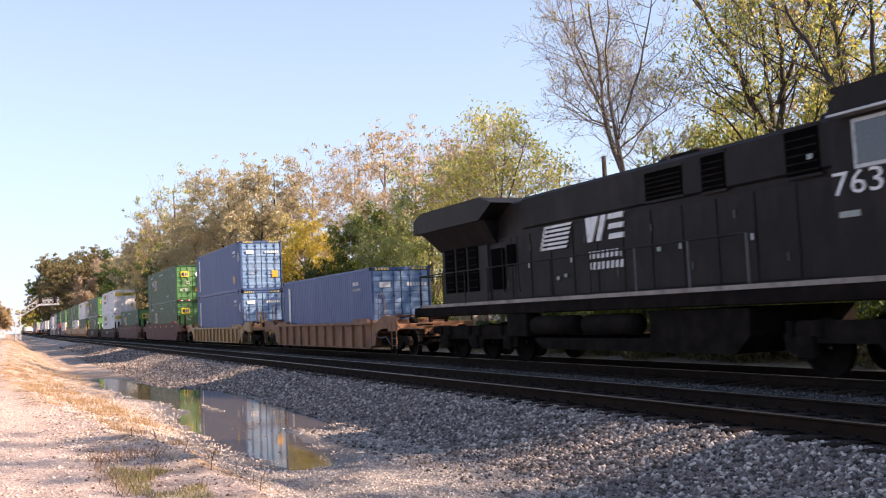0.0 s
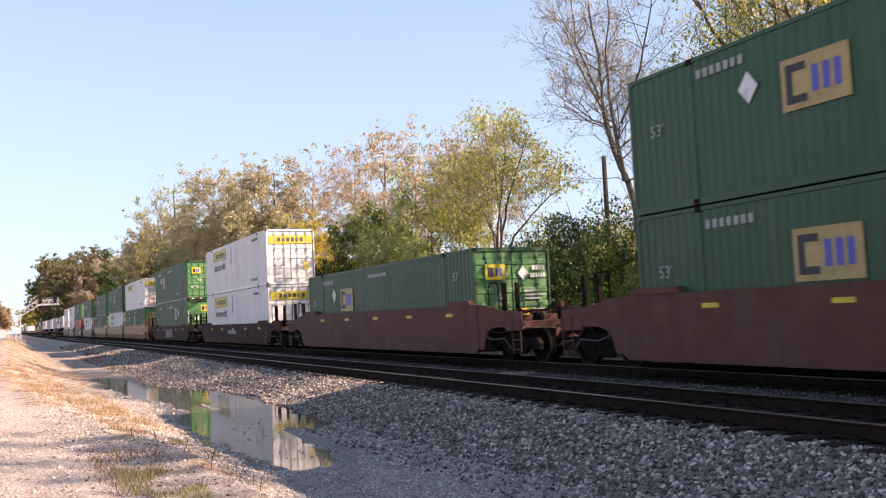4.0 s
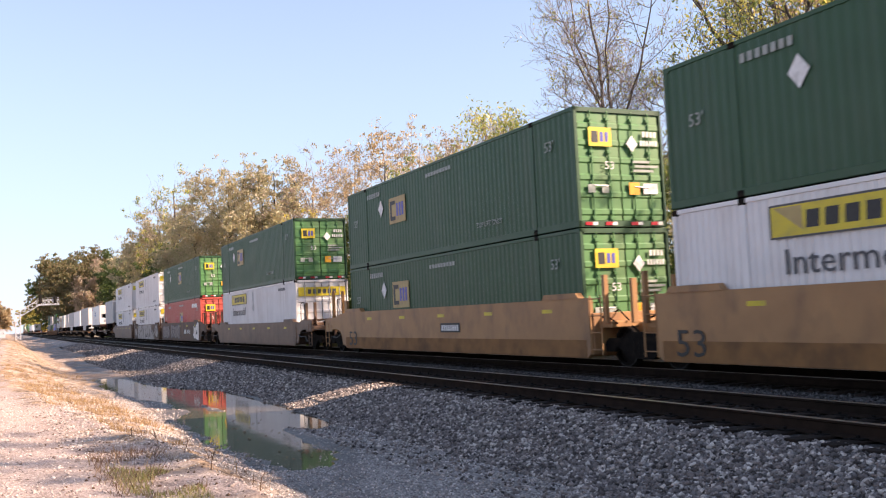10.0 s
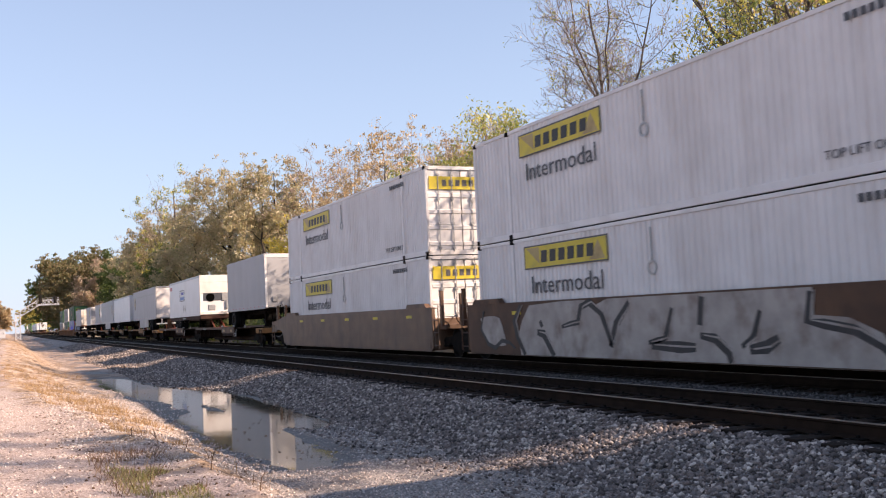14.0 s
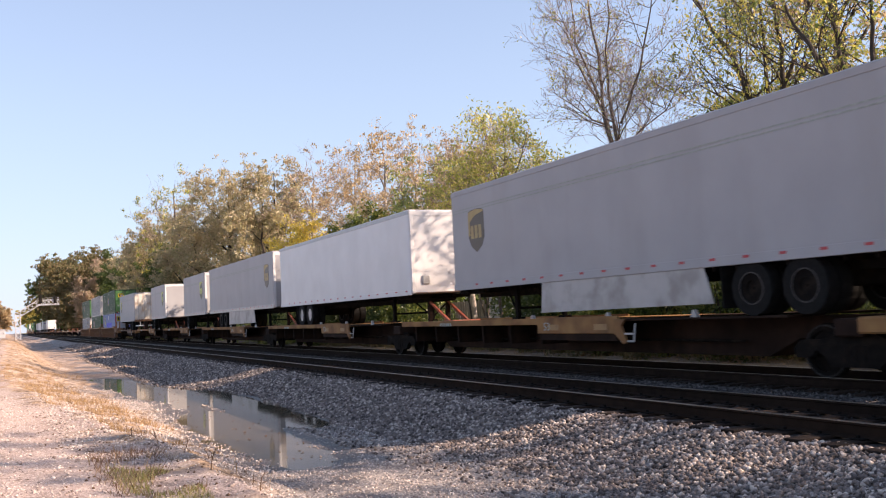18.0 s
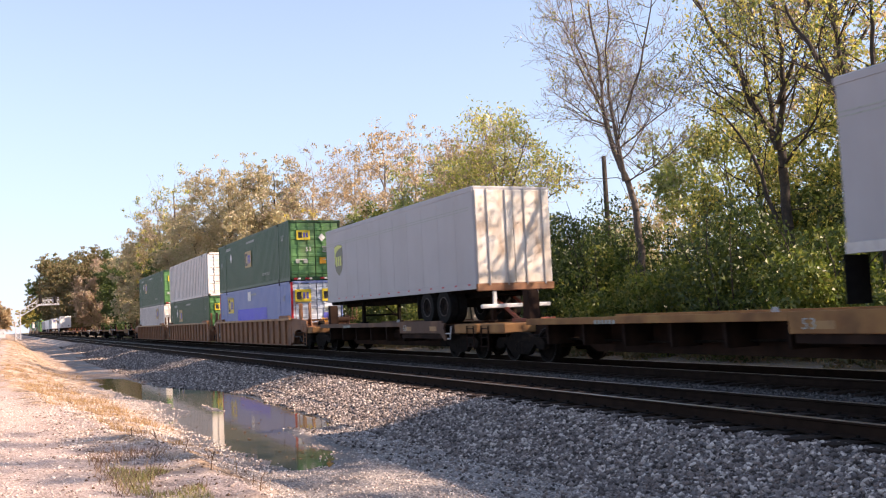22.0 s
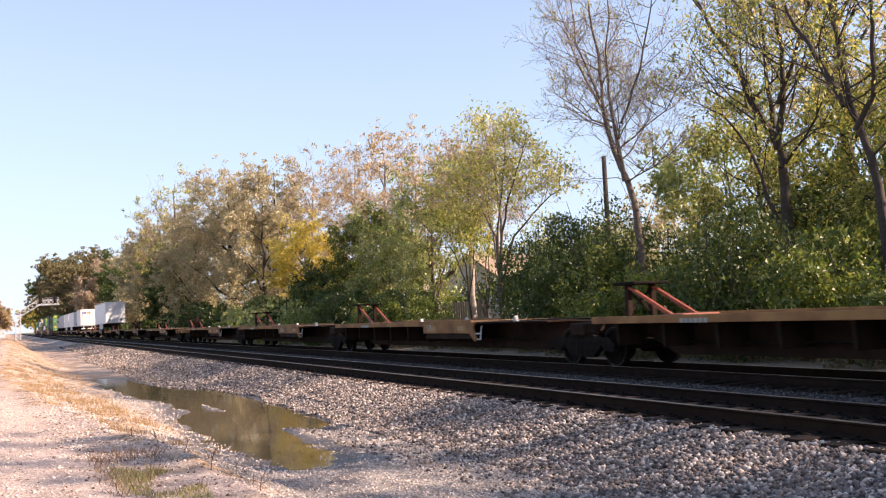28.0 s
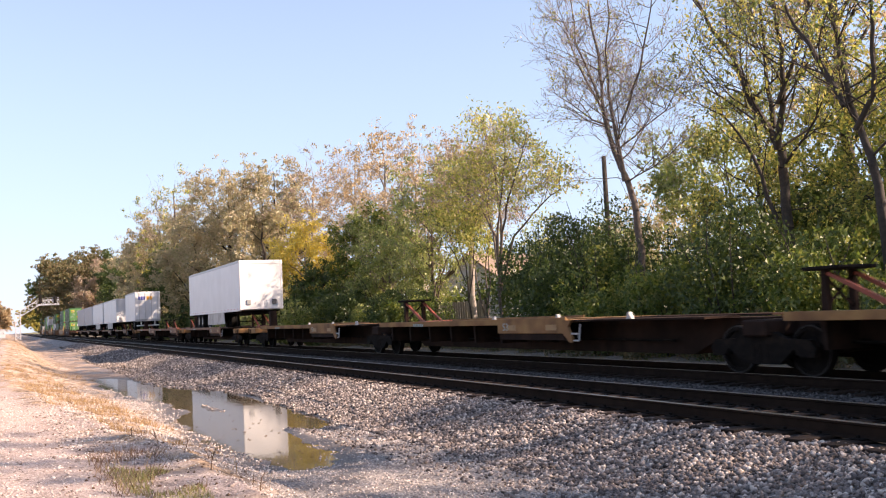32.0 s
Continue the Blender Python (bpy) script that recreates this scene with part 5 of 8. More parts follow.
def build_signal():
    g = thing("signal_bridge", "silver cantilever signal bridge over the tracks", "signal bridge", kind="")
    g.location = (-225.0, 2.2, -0.2)
    mast, arm = Shape(), Shape()

    def truss(s, y0, z0, y1, z1, deep, n):
        """A lattice girder from (y0, z0) to (y1, z1)."""
        a, b = Vector((0, y0, z0)), Vector((0, y1, z1))
        d = (b - a).normalized()
        w = Vector((0, -d.z, d.y)) * deep * 0.5
        for dx in (-0.45, 0.45):
            for sg in (-1, 1):
                o = Vector((dx, 0, 0)) + w * sg
                s.tube(a + o, b + o, 0.085, n=6)
            for i in range(n):
                p, q = a.lerp(b, i / n), a.lerp(b, (i + 1) / n)
                o = Vector((dx, 0, 0))
                s.tube(p + o - w, q + o + w, 0.055, n=4)
                s.tube(p + o + w, q + o - w, 0.055, n=4)

    truss(mast, 0, 0, 0, 5.6, 1.0, 6)
    part("mast", mast, "signal_grey", g)
    truss(arm, 0, 5.4, 4.2, 8.0, 1.1, 5)
    truss(arm, 4.2, 8.0, 8.4, 8.1, 1.0, 5)
    part("arm", arm, "signal_grey", g)
    part("walkway", box(-0.6, 3.8, 7.36, 0.6, 8.5, 7.44), "signal_grey", g)
    rail = Shape()
    for i in range(5):
        rail.tube((0.6, 4.0 + i * 1.1, 7.44), (0.6, 4.0 + i * 1.1, 9.0), 0.03, n=4)
    rail.tube((0.6, 4.0, 9.0), (0.6, 8.4, 9.0), 0.03, n=4)
    part("handrail", rail, "signal_grey", g)
    for y in (4.6, 7.6):
        hd = part("signal_head", Shape().box(0.55, y - 0.32, 7.8, 0.7, y + 0.32, 9.4, bevel=0.1), "black_paint", g, "black signal head with three lamps")
        for z in (8.1, 8.6, 9.1):
            part("lamp_hood", Shape().tube((0.7, y, z), (1.0, y, z + 0.05), 0.14, n=10), "black_paint", hd)


def build_cabinet():
    k = thing("equipment_cabinet", "pale grey steel equipment cabinet beside the line", "cabinet")
    k.location = (-128.0, -0.7, float(ground_z(-128, -0.7)))
    part("body", Shape().box(-0.6, -0.5, 0.1, 0.6, 0.5, 1.15, bevel=0.03), "signal_grey", k)
    part("plinth", Shape().box(-0.65, -0.55, -0.3, 0.65, 0.55, 0.1), "fence", k, "concrete plinth")
    part("roof", Shape().box(-0.7, -0.56, 1.15, 0.7, 0.56, 1.22, bevel=0.02), "signal_grey", k)
    d = part("door", Shape().box(0.6, -0.42, 0.2, 0.62, 0.42, 1.05, bevel=0.008), "signal_grey", k)
    part("handle", Shape().box(0.62, 0.25, 0.55, 0.66, 0.3, 0.75), "steel_dark", d)

# ---------- containers ----------
def corrugated(L, H, pitch, depth, flat=0.34):
    """A side wall along -x from 0 to -L, its waves about y = 0, facing -y."""
    s = Shape()
    xs = []
    n = max(2, int(round(L / pitch)))
    p = L / n
    for i in range(n):
        a = -i * p
        xs += [(a, 0.0), (a - p * flat, 0.0), (a - p * 0.5, depth), (a - p * (0.5 + flat), depth)]
    xs.append((-L, 0.0))
    for x, y in xs:
        s.v += [(x, y, 0), (x, y, H)]
    s.f = [(2 * i + 2, 2 * i, 2 * i + 1, 2 * i + 3) for i in range(len(xs) - 1)]
    return s


def container_frame(L, W, H):
    s = Shape()
    h = W / 2
    for sg in (-1, 1):
        y0, y1 = (-h, -h + 0.07) if sg < 0 else (h - 0.07, h)
        s.box(-L, y0, 0.0, 0, y1, 0.16, bevel=0.01)
        s.box(-L, y0, H - 0.09, 0, y1, H, bevel=0.01)
        for x in (-0.11, -L):
            s.box(x, y0, 0.0, x + 0.11, y1 + (0.03 if sg < 0 else 0), H, bevel=0.012)
        if L > 13:
            for c in ((L - 12.19) / 2, L - (L - 12.19) / 2):
                s.box(-c - 0.07, y0 - 0.001, 0.0, -c + 0.07, y1, H - 0.001, bevel=0.01)
    for x in (-0.11, -L):
        s.box(x, -h + 0.06, 0, x + 0.11, h - 0.06, 0.15, bevel=0.008)
        s.box(x, -h + 0.06, H - 0.12, x + 0.11, h - 0.06, H, bevel=0.008)
    return s


def door_leaf(w, H, ribs):
    """One door leaf, standing in the plane x = 0 from y = 0 to w, pressed into ribs."""
    o = [(-0.05, 0.16), (-0.012, 0.16)]
    for i in range(ribs):
        z = 0.36 + (H - 0.8) * i / (ribs - 1)
        o += [(-0.012, z - 0.085), (0.014, z - 0.05), (0.014, z + 0.05), (-0.012, z + 0.085)]
    o += [(-0.012, H - 0.13), (-0.05, H - 0.13)]
    return Shape().prism(o, 0.012, w - 0.012)


def lock_rod(H):
    s = Shape().tube((0.035, 0, 0.1), (0.035, 0, H - 0.08), 0.019, n=6)
    for k in range(4):
        z = 0.22 + (H - 0.5) * k / 3
        s.box(0.0, -0.055, z - 0.04, 0.055, 0.055, z + 0.04, bevel=0.01)
    return s


def yellow_square(parent, at, w, h, facing, panel="gold_mark"):
    """A yellow square sign with dark and blue bars on it."""
    if facing == "side":
        p = part("sign_panel", lambda: box(0, -0.004, 0, w, 0.004, h), panel, parent, "yellow square sign with dark and blue bars", at, key=("sq", w, h))
        part("sign_bar", lambda: Shape().prism([(0.07 * w, 0.12 * h), (0.38 * w, 0.12 * h), (0.38 * w, 0.27 * h), (0.17 * w, 0.27 * h), (0.17 * w, 0.73 * h), (0.38 * w, 0.73 * h), (0.38 * w, 0.88 * h), (0.07 * w, 0.88 * h)], -0.009, 0.002), "black_mark", p, "dark bracket shape", key=("sqb", w, h))
        part("blue_lettering", lambda: bars(3, 0.1 * w, 0.5 * h, 0.06 * w), "blue_mark", p, "blue bars", (0.46 * w, -0.006, 0.25 * h), key=("sqd", w, h))
    else:
        p = part("sign_panel", lambda: box(-0.004, 0, 0, 0.004, w, h), "yellow_mark", parent, "yellow square sign with dark and blue bars", at, key=("sqf", w, h))
        part("sign_bar", lambda: box(-0.002, 0.12 * w, 0.2 * h, 0.008, 0.4 * w, 0.8 * h), "black_mark", p, "dark bar", key=("sqg", w, h))
        part("blue_lettering", lambda: bars(2, 0.13 * w, 0.5 * h, 0.08 * w, "end"), "blue_mark", p, "blue bars", (0.005, 0.5 * w, 0.25 * h), key=("sqh", w, h))


def yellow_banner(parent, at, w, h, facing):
    """A yellow banner with a row of dark bars in place of a name."""
    if facing == "side":
        p = part("banner", lambda: box(0, -0.004, 0, w, 0.004, h), "yellow_mark", parent, "yellow banner with dark bars", at, key=("bn", w, h))
        part("banner_lettering", lambda: bars(6, 0.075 * w, 0.5 * h, 0.035 * w, tilt=0.1), "black_mark", p, "dark bars", (0.22 * w, -0.005, 0.24 * h), key=("bnb", w, h))
        part("banner_corner", lambda: Shape().prism([(0.03 * w, 0.9 * h), (0.2 * w, 0.9 * h), (0.2 * w, 0.2 * h)], -0.006, 0.003), "gold_mark", p, "dull gold corner shape", key=("bnc", w, h))
        part("banner_corner", lambda: Shape().prism([(0.97 * w, 0.1 * h), (0.8 * w, 0.1 * h), (0.9 * w, 0.85 * h)], 0.003, -0.006), "gold_mark", p, "dull gold corner shape", key=("bnd", w, h))
        t = 0.06 * h
        part("banner_rim", lambda: Shape().box(0, -0.007, 0, w, 0, t).box(0, -0.007, h - t, w, 0, h).box(0, -0.007, t, t, 0, h - t).box(w - t, -0.007, t, w, 0, h - t), "dark_mark", p, "dark outline", key=("bnr", w, h))
    else:
        p = part("banner", lambda: box(-0.004, 0, 0, 0.004, w, h), "yellow_mark", parent, "yellow banner with dark bars", at, key=("bnf", w, h))
        part("banner_lettering", lambda: bars(6, 0.07 * w, 0.5 * h, 0.035 * w, "end"), "dark_mark", p, "dark bars", (0.005, 0.2 * w, 0.25 * h), key=("bng", w, h))


def diamond(parent, at, r, facing, mat="white_mark"):
    if facing == "side":
        part("placard", lambda: Shape().prism([(0, -r * 1.25), (r, 0), (0, r * 1.25), (-r, 0)], -0.005, 0.004), mat, parent, "white diamond placard", at, key=("dia", r))
    else:
        part("placard", lambda: Shape().add([(0.006, -r, 0), (0.006, 0, -r * 1.2), (0.006, r, 0), (0.006, 0, r * 1.2), (0, -r, 0), (0, 0, -r * 1.2), (0, r, 0), (0, 0, r * 1.2)],
                                            [(0, 1, 2, 3), (0, 4, 5, 1), (1, 5, 6, 2), (2, 6, 7, 3), (3, 7, 4, 0)]), mat, parent, "white diamond placard", at, key=("diaf", r))


def container(s, z, livery, L=16.15, H=2.89, W=2.59, front="doors", logo=None, logo_x=None, label="", door_mat=None, seed=0, dia=None, extra=True, logo_z=1.3, tape=False):
    """A shipping container whose front end is at x = 0. Doors with lock rods, or a ribbed blank end."""
    rng = random.Random(seed * 7 + int(-s * 10))
    c = thing("shipping_container", label, "container", "containers on the train")
    h = W / 2
    fine = livery in ("white",)
    pitch, depth = (0.19, 0.03) if fine else (0.24, 0.016)
    if livery == "cream" and logo == "posts":
        pitch, depth = 0.42, 0.012
    door_mat = door_mat or livery
    k = (L, H, W)
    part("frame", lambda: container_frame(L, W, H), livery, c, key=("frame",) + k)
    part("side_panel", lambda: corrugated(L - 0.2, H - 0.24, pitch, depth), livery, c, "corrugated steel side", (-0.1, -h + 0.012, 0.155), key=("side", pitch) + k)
    part("side_panel", lambda: box(-L + 0.1, -0.02, 0.1, -0.1, 0.0, H - 0.06), livery, c, "steel side", (0, h - 0.02, 0), key=("farside",) + k)
    part("roof", lambda: box(-L + 0.02, -h + 0.03, H - 0.05, -0.02, h - 0.03, H - 0.012), livery, c, key=("roof",) + k)
    part("floor", lambda: box(-L + 0.02, -h + 0.04, 0.02, -0.02, h - 0.04, 0.14), "steel_dark", c, key=("floor",) + k)
    part("end_panel", lambda: box(-L + 0.03, -h + 0.05, 0.12, -L + 0.07, h - 0.05, H - 0.1), livery, c, key=("endp",) + k)
    if logo == "posts":
        for i in range(26):
            part("side_post", lambda: box(-0.03, -0.03, 0.13, 0.03, 0.0, H - 0.08, bevel=0.008), "frame_grey", c, "riveted upright post", (-0.35 - i * 0.618, -h + 0.012, 0), key=("post",) + k)
    for x in (-0.09, -L + 0.09):
        for y in (-h + 0.085, h - 0.085):
            for zz in (0.06, H - 0.06):
                part("corner_casting", lambda: box(-0.09, -0.088, -0.062, 0.09, 0.088, 0.062, bevel=0.012), "steel_dark" if livery != "green" else livery, c, at=(x, y, zz), key="casting")
    if L > 13:
        for xc in ((L - 12.19) / 2, L - (L - 12.19) / 2):
            for zz in (0.06, H - 0.06):
                part("corner_casting", lambda: box(-0.09, -0.02, -0.062, 0.09, 0.02, 0.062, bevel=0.008), "steel_dark", c, at=(-xc, -h + 0.012, zz), key="casting_side")
    if front == "doors":
        w = h - 0.11
        for j, y in enumerate((-h + 0.1, 0.01)):
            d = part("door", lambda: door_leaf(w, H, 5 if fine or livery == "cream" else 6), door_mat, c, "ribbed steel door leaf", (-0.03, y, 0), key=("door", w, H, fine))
            for q in (0.3, 0.72):
                part("lock_rod", lambda: lock_rod(H), {"white": "frame_grey", "blue": "blue"}.get(livery, door_mat), d, "steel lock rod with brackets", (0, w * q, 0), key=("rod", H))
            part("handle", lambda: Shape().tube((0.06, 0, 0), (0.06, 0.4, -0.02), 0.016, n=5), "galv", d, "door handle", (0, w * 0.3, 0.98 if j else 1.0), key="handle")
    else:
        e = part("front_wall", lambda: box(-0.13, -h + 0.09, 0.1, -0.1, h - 0.09, H - 0.1), door_mat, c, key=("fw",) + k)
        for i in range(5):
            part("front_rib", lambda: Shape().add([(-0.11, -h + 0.14, -0.12), (-0.11, h - 0.14, -0.12), (-0.01, -h + 0.17, 0.0), (-0.01, h - 0.17, 0.0), (-0.11, -h + 0.14, 0.1), (-0.11, h - 0.14, 0.1)], [(0, 1, 3, 2), (2, 3, 5, 4), (0, 2, 4), (1, 5, 3), (0, 4, 5, 1)]), door_mat, e, "pressed rib", (0, 0, 0.52 + i * 0.27), key=("frib",) + k)
    near = -h - 0.002
    if tape:
        for i in range(24):
            part("reflector", lambda: box(0, -0.004, 0, 0.26, 0, 0.05), "white_mark", c, "white reflective dash", (-0.7 - i * 0.66, near, 0.06), key="dash")
    if logo == "square":
        lx = logo_x if logo_x is not None else -11.8
        yellow_square(c, (lx, near - 0.012, logo_z), 1.45, 0.9, "side", "yellow_mark" if livery in ("pale_blue",) else "gold_mark")
        blank = front == "blank"
        if blank:
            yellow_square(c, (-0.09, -0.3, H - 0.86), 0.68, 0.46, "end")
        elif livery != "pale_blue":
            yellow_square(c, (0.03, -h + 0.38, H - 0.95), 0.66, 0.46, "end")
        if dia is not False:
            diamond(c, (-12.6 if dia is None else dia, near - 0.012, 1.95), 0.24, "side")
            diamond(c, (0.03, -0.62, 1.5), 0.2, "end") if blank else diamond(c, (0.03, 0.34, H - 0.72 - rng.random() * 0.25), 0.17, "end")
        lettering("53'", 0.26, "dim_mark", c, "size_mark", (-1.35, near - 0.012, H - 0.9), width=0.42)
        lettering("53'", 0.26, "dim_mark", c, "size_mark", (-L + 0.7, near - 0.012, 1.55), width=0.42)
        lettering("TOP LIFT ONLY", 0.15, "dim_mark", c, "lift_mark", (-5.2, near - 0.012, 0.5), width=1.5)
        part("number_lettering", lambda: bars(7, 0.12, 0.17, 0.07), "dim_mark", c, "pale bars of worn numbers", (-L + 2.2, near - 0.012, H - 0.46), key="numbars")
        part("mark_lettering", lambda: bars(9, 0.15, 0.12, 0.06), "dim_mark", c, "pale bars of worn lettering", (-8.6, near - 0.012, H - 0.42), key="markbars")
        if blank:
            part("number_lettering", lambda: Shape().box(-0.003, 0, 0, 0.006, 0.07, 0.1).box(-0.003, 0, 0.16, 0.006, 0.07, 0.26).box(-0.003, 0, 0.32, 0.006, 0.07, 0.42).box(-0.003, 0, 0.6, 0.006, 0.07, 0.7).box(-0.003, 0, 0.76, 0.006, 0.07, 0.86), "white_mark", c, "white bars of numbers", (0.004, -h + 0.02, 1.2), key="numbars_post")
        else:
            part("number_lettering", lambda: bars(4, 0.07, 0.14, 0.04, "end"), "white_mark", c, "white bars of numbers", (0.02, 0.68, H - 0.68), key="numbars_end")
            part("number_lettering", lambda: bars(6, 0.055, 0.13, 0.035, "end"), "white_mark", c, "white bars of numbers", (0.02, 0.6, H - 0.9), key="numbars_end2")
            part("notice_lettering", lambda: Shape().box(-0.003, 0, 0, 0.006, 0.6, 0.06).box(-0.003, 0.05, 0.11, 0.006, 0.75, 0.17).box(-0.003, 0, 0.22, 0.006, 0.5, 0.28), "dim_mark", c, "pale bars of small print", (0.02, 0.35, H - 1.55), key="print_end")
            lettering("53", 0.2, "white_mark", c, "size_mark", (0.03, -0.5, H - 1.5), "front", width=0.28)
            part("sticker", lambda: box(-0.003, 0, 0, 0.006, 0.3, 0.3), "orange_mark", c, "orange sticker", (0.02, 0.2, 0.78), key="sticker_o")
            part("sticker", lambda: box(-0.003, 0, 0, 0.006, 0.42, 0.26), "gold_mark" if seed % 2 else "white_mark", c, "pale sticker", (0.02, 0.62, 0.8), key="sticker_w")
            for y in (-h + 0.3, -0.6):
                part("sticker", lambda: box(-0.003, 0, 0, 0.006, 0.2, 0.2), "dim_mark", c, "pale sticker", (0.02, y, 0.82), key="sticker_w2")
            for k, y in enumerate((-h + 0.18, -h + 0.75, 0.2, 0.8)):
                part("reflector", lambda: box(-0.003, 0, 0, 0.006, 0.2, 0.08), "red_mark", c, "red reflective strip", (0.016, y, 0.04), key="refl_end")
                part("reflector", lambda: box(-0.003, 0.2, 0, 0.006, 0.34, 0.08), "white_mark", c, "white reflective strip", (0.016, y, 0.04), key="refl_end_w")
    elif logo == "banner":
        yellow_banner(c, (-13.5, near - 0.01, 2.06), 3.7, 0.6, "side")
        if extra:
            lettering("Intermodal", 0.46, "dark_mark", c, "large_lettering", (-13.25, near - 0.01, 1.44), width=3.2)
        lettering("TOP LIFT ONLY", 0.16, "dark_mark", c, "lift_mark", (-3.6, near - 0.01, 0.34), width=1.6)
        yellow_banner(c, (0.0, -h + 0.14, H - 0.76), 2 * h - 0.28, 0.42, "end")
        part("number_lettering", lambda: bars(8, 0.1, 0.14, 0.06), "dark_mark", c, "dark bars of numbers", (-3.0, near - 0.01, H - 0.4), key="numbars_d")
        part("door_notice", lambda: box(-0.003, 0, 0, 0.006, 0.26, 0.4), "yellow_mark", c, "yellow notice", (0.0, 0.7, 0.75), key="notice")
        part("seal_hook", lambda: Shape().tube((0, -0.012, 0), (0, -0.012, 0.75), 0.02, n=5).ring((0, -0.1), 0.16, 0.12, -0.02, 0.0, 12), "frame_grey", c, "grey ratchet strap mark", (-8.27, near, 1.9), key="strap")
    elif logo == "forty":
        lettering("45", 0.5, "white_mark", c, "size_mark", (-0.75, near - 0.012, H - 1.15), width=0.5)
    if livery == "pale_blue":
        part("paint_patch", corrugated(6.72, 0.68, 0.24, 0.02), "bright_blue", c, "bright blue repainted patch", (-4.5, near - 0.002, 1.1))
        part("sticker", box(0, -0.004, 0, 0.7, 0.004, 0.5), "white_mark", c, "white sticker", (-8.6, near - 0.014, 2.2))
        part("corner_strip", box(-L, -0.01, 0.1, -L + 0.12, 0.02, H - 0.1), "red_mark", c, "red corner strip", (0, near, 0))
        for y in (-h + 0.2, 0.25):
            yellow_square(c, (0.03, y, H - 1.0), 0.8, 0.6, "end")
        part("corner_strip", box(0.0, -h + 0.0, 0.1, 0.02, -h + 0.11, H - 0.05), "red_mark", c, "rust-red corner post")
        part("sticker", box(0.018, 0.3, 1.0, 0.026, 1.0, 1.35), "blue_mark", c, "blue notice")
        part("sticker", box(0.02, 0.6, 1.04, 0.03, 0.95, 1.3), "white_mark", c, "white notice")
    if livery == "red":
        part("paint_patch", corrugated(1.68, 1.0, 0.24, 0.02), "red_patch", c, "fresh red patch", (-8.6, near - 0.002, 0.75))
        part("paint_patch", corrugated(1.44, 0.85, 0.24, 0.02), "red_patch", c, "fresh red patch", (-5.4, near - 0.002, 0.95))
        part("data_plate", box(0, -0.004, 0, 0.75, 0.004, 0.28), "white_mark", c, "white plate", (-3.2, near - 0.012, 2.25))
        part("data_plate", box(0, -0.004, 0, 1.1, 0.004, 0.28), "white_mark", c, "white plate", (-2.3, near - 0.012, 2.25))
    if logo == "posts" and label.startswith("white"):
        yellow_square(c, (-4.5, near - 0.04, 1.7), 1.3, 0.9, "side")
    if livery == "blue":
        part("white_strip", lambda: box(0, -0.004, 0, 0.3, 0.004, H - 0.75), "white_mark", c, "white vertical strip", (-L + 1.0, near - 0.006, 0.42), key=("strip", H))
        part("number_lettering", lambda: bars(4, 0.11, 0.13, 0.06), "white_mark", c, "white bars of numbers", (-2.0, near - 0.006, H - 0.6), key="nb1")
        part("number_lettering", lambda: bars(6, 0.09, 0.1, 0.05), "dim_mark", c, "pale bars of numbers", (-2.0, near - 0.006, H - 0.82), key="nb2")
        part("sticker", lambda: box(0, -0.004, 0, 0.3, 0.004, 0.42), "orange_mark", c, "orange sticker", (-1.95, near - 0.006, 0.5), key="sticker_s")
        part("sticker", lambda: box(-0.003, 0, 0, 0.006, 0.45, 0.2), "white_mark", c, "white sticker", (0.02, -0.9, H - 0.75), key="sticker_wb")
        part("number_lettering", lambda: bars(7, 0.08, 0.13, 0.04, "end"), "white_mark", c, "white bars of numbers", (0.02, 0.22, H - 0.72), key="nb3")
        part("sticker", lambda: box(-0.003, 0, 0, 0.006, 0.34, 0.4), "orange_mark", c, "orange sticker", (0.02, 0.6, 0.75), key="sticker_ob")
        for y in (-h + 0.18, h - 0.75):
            part("hazard_strip", lambda: bars(5, 0.07, 0.07, 0.05, "end"), "yellow_mark", c, "yellow hazard strips", (0.0, y, H - 0.1), key="hazard")
    return rides(c, s, z)


def stack(s, lower, upper, z=0.36):
    for i, o in enumerate((lower, upper)):
        if o:
            container(s, z + i * 2.92, **o)


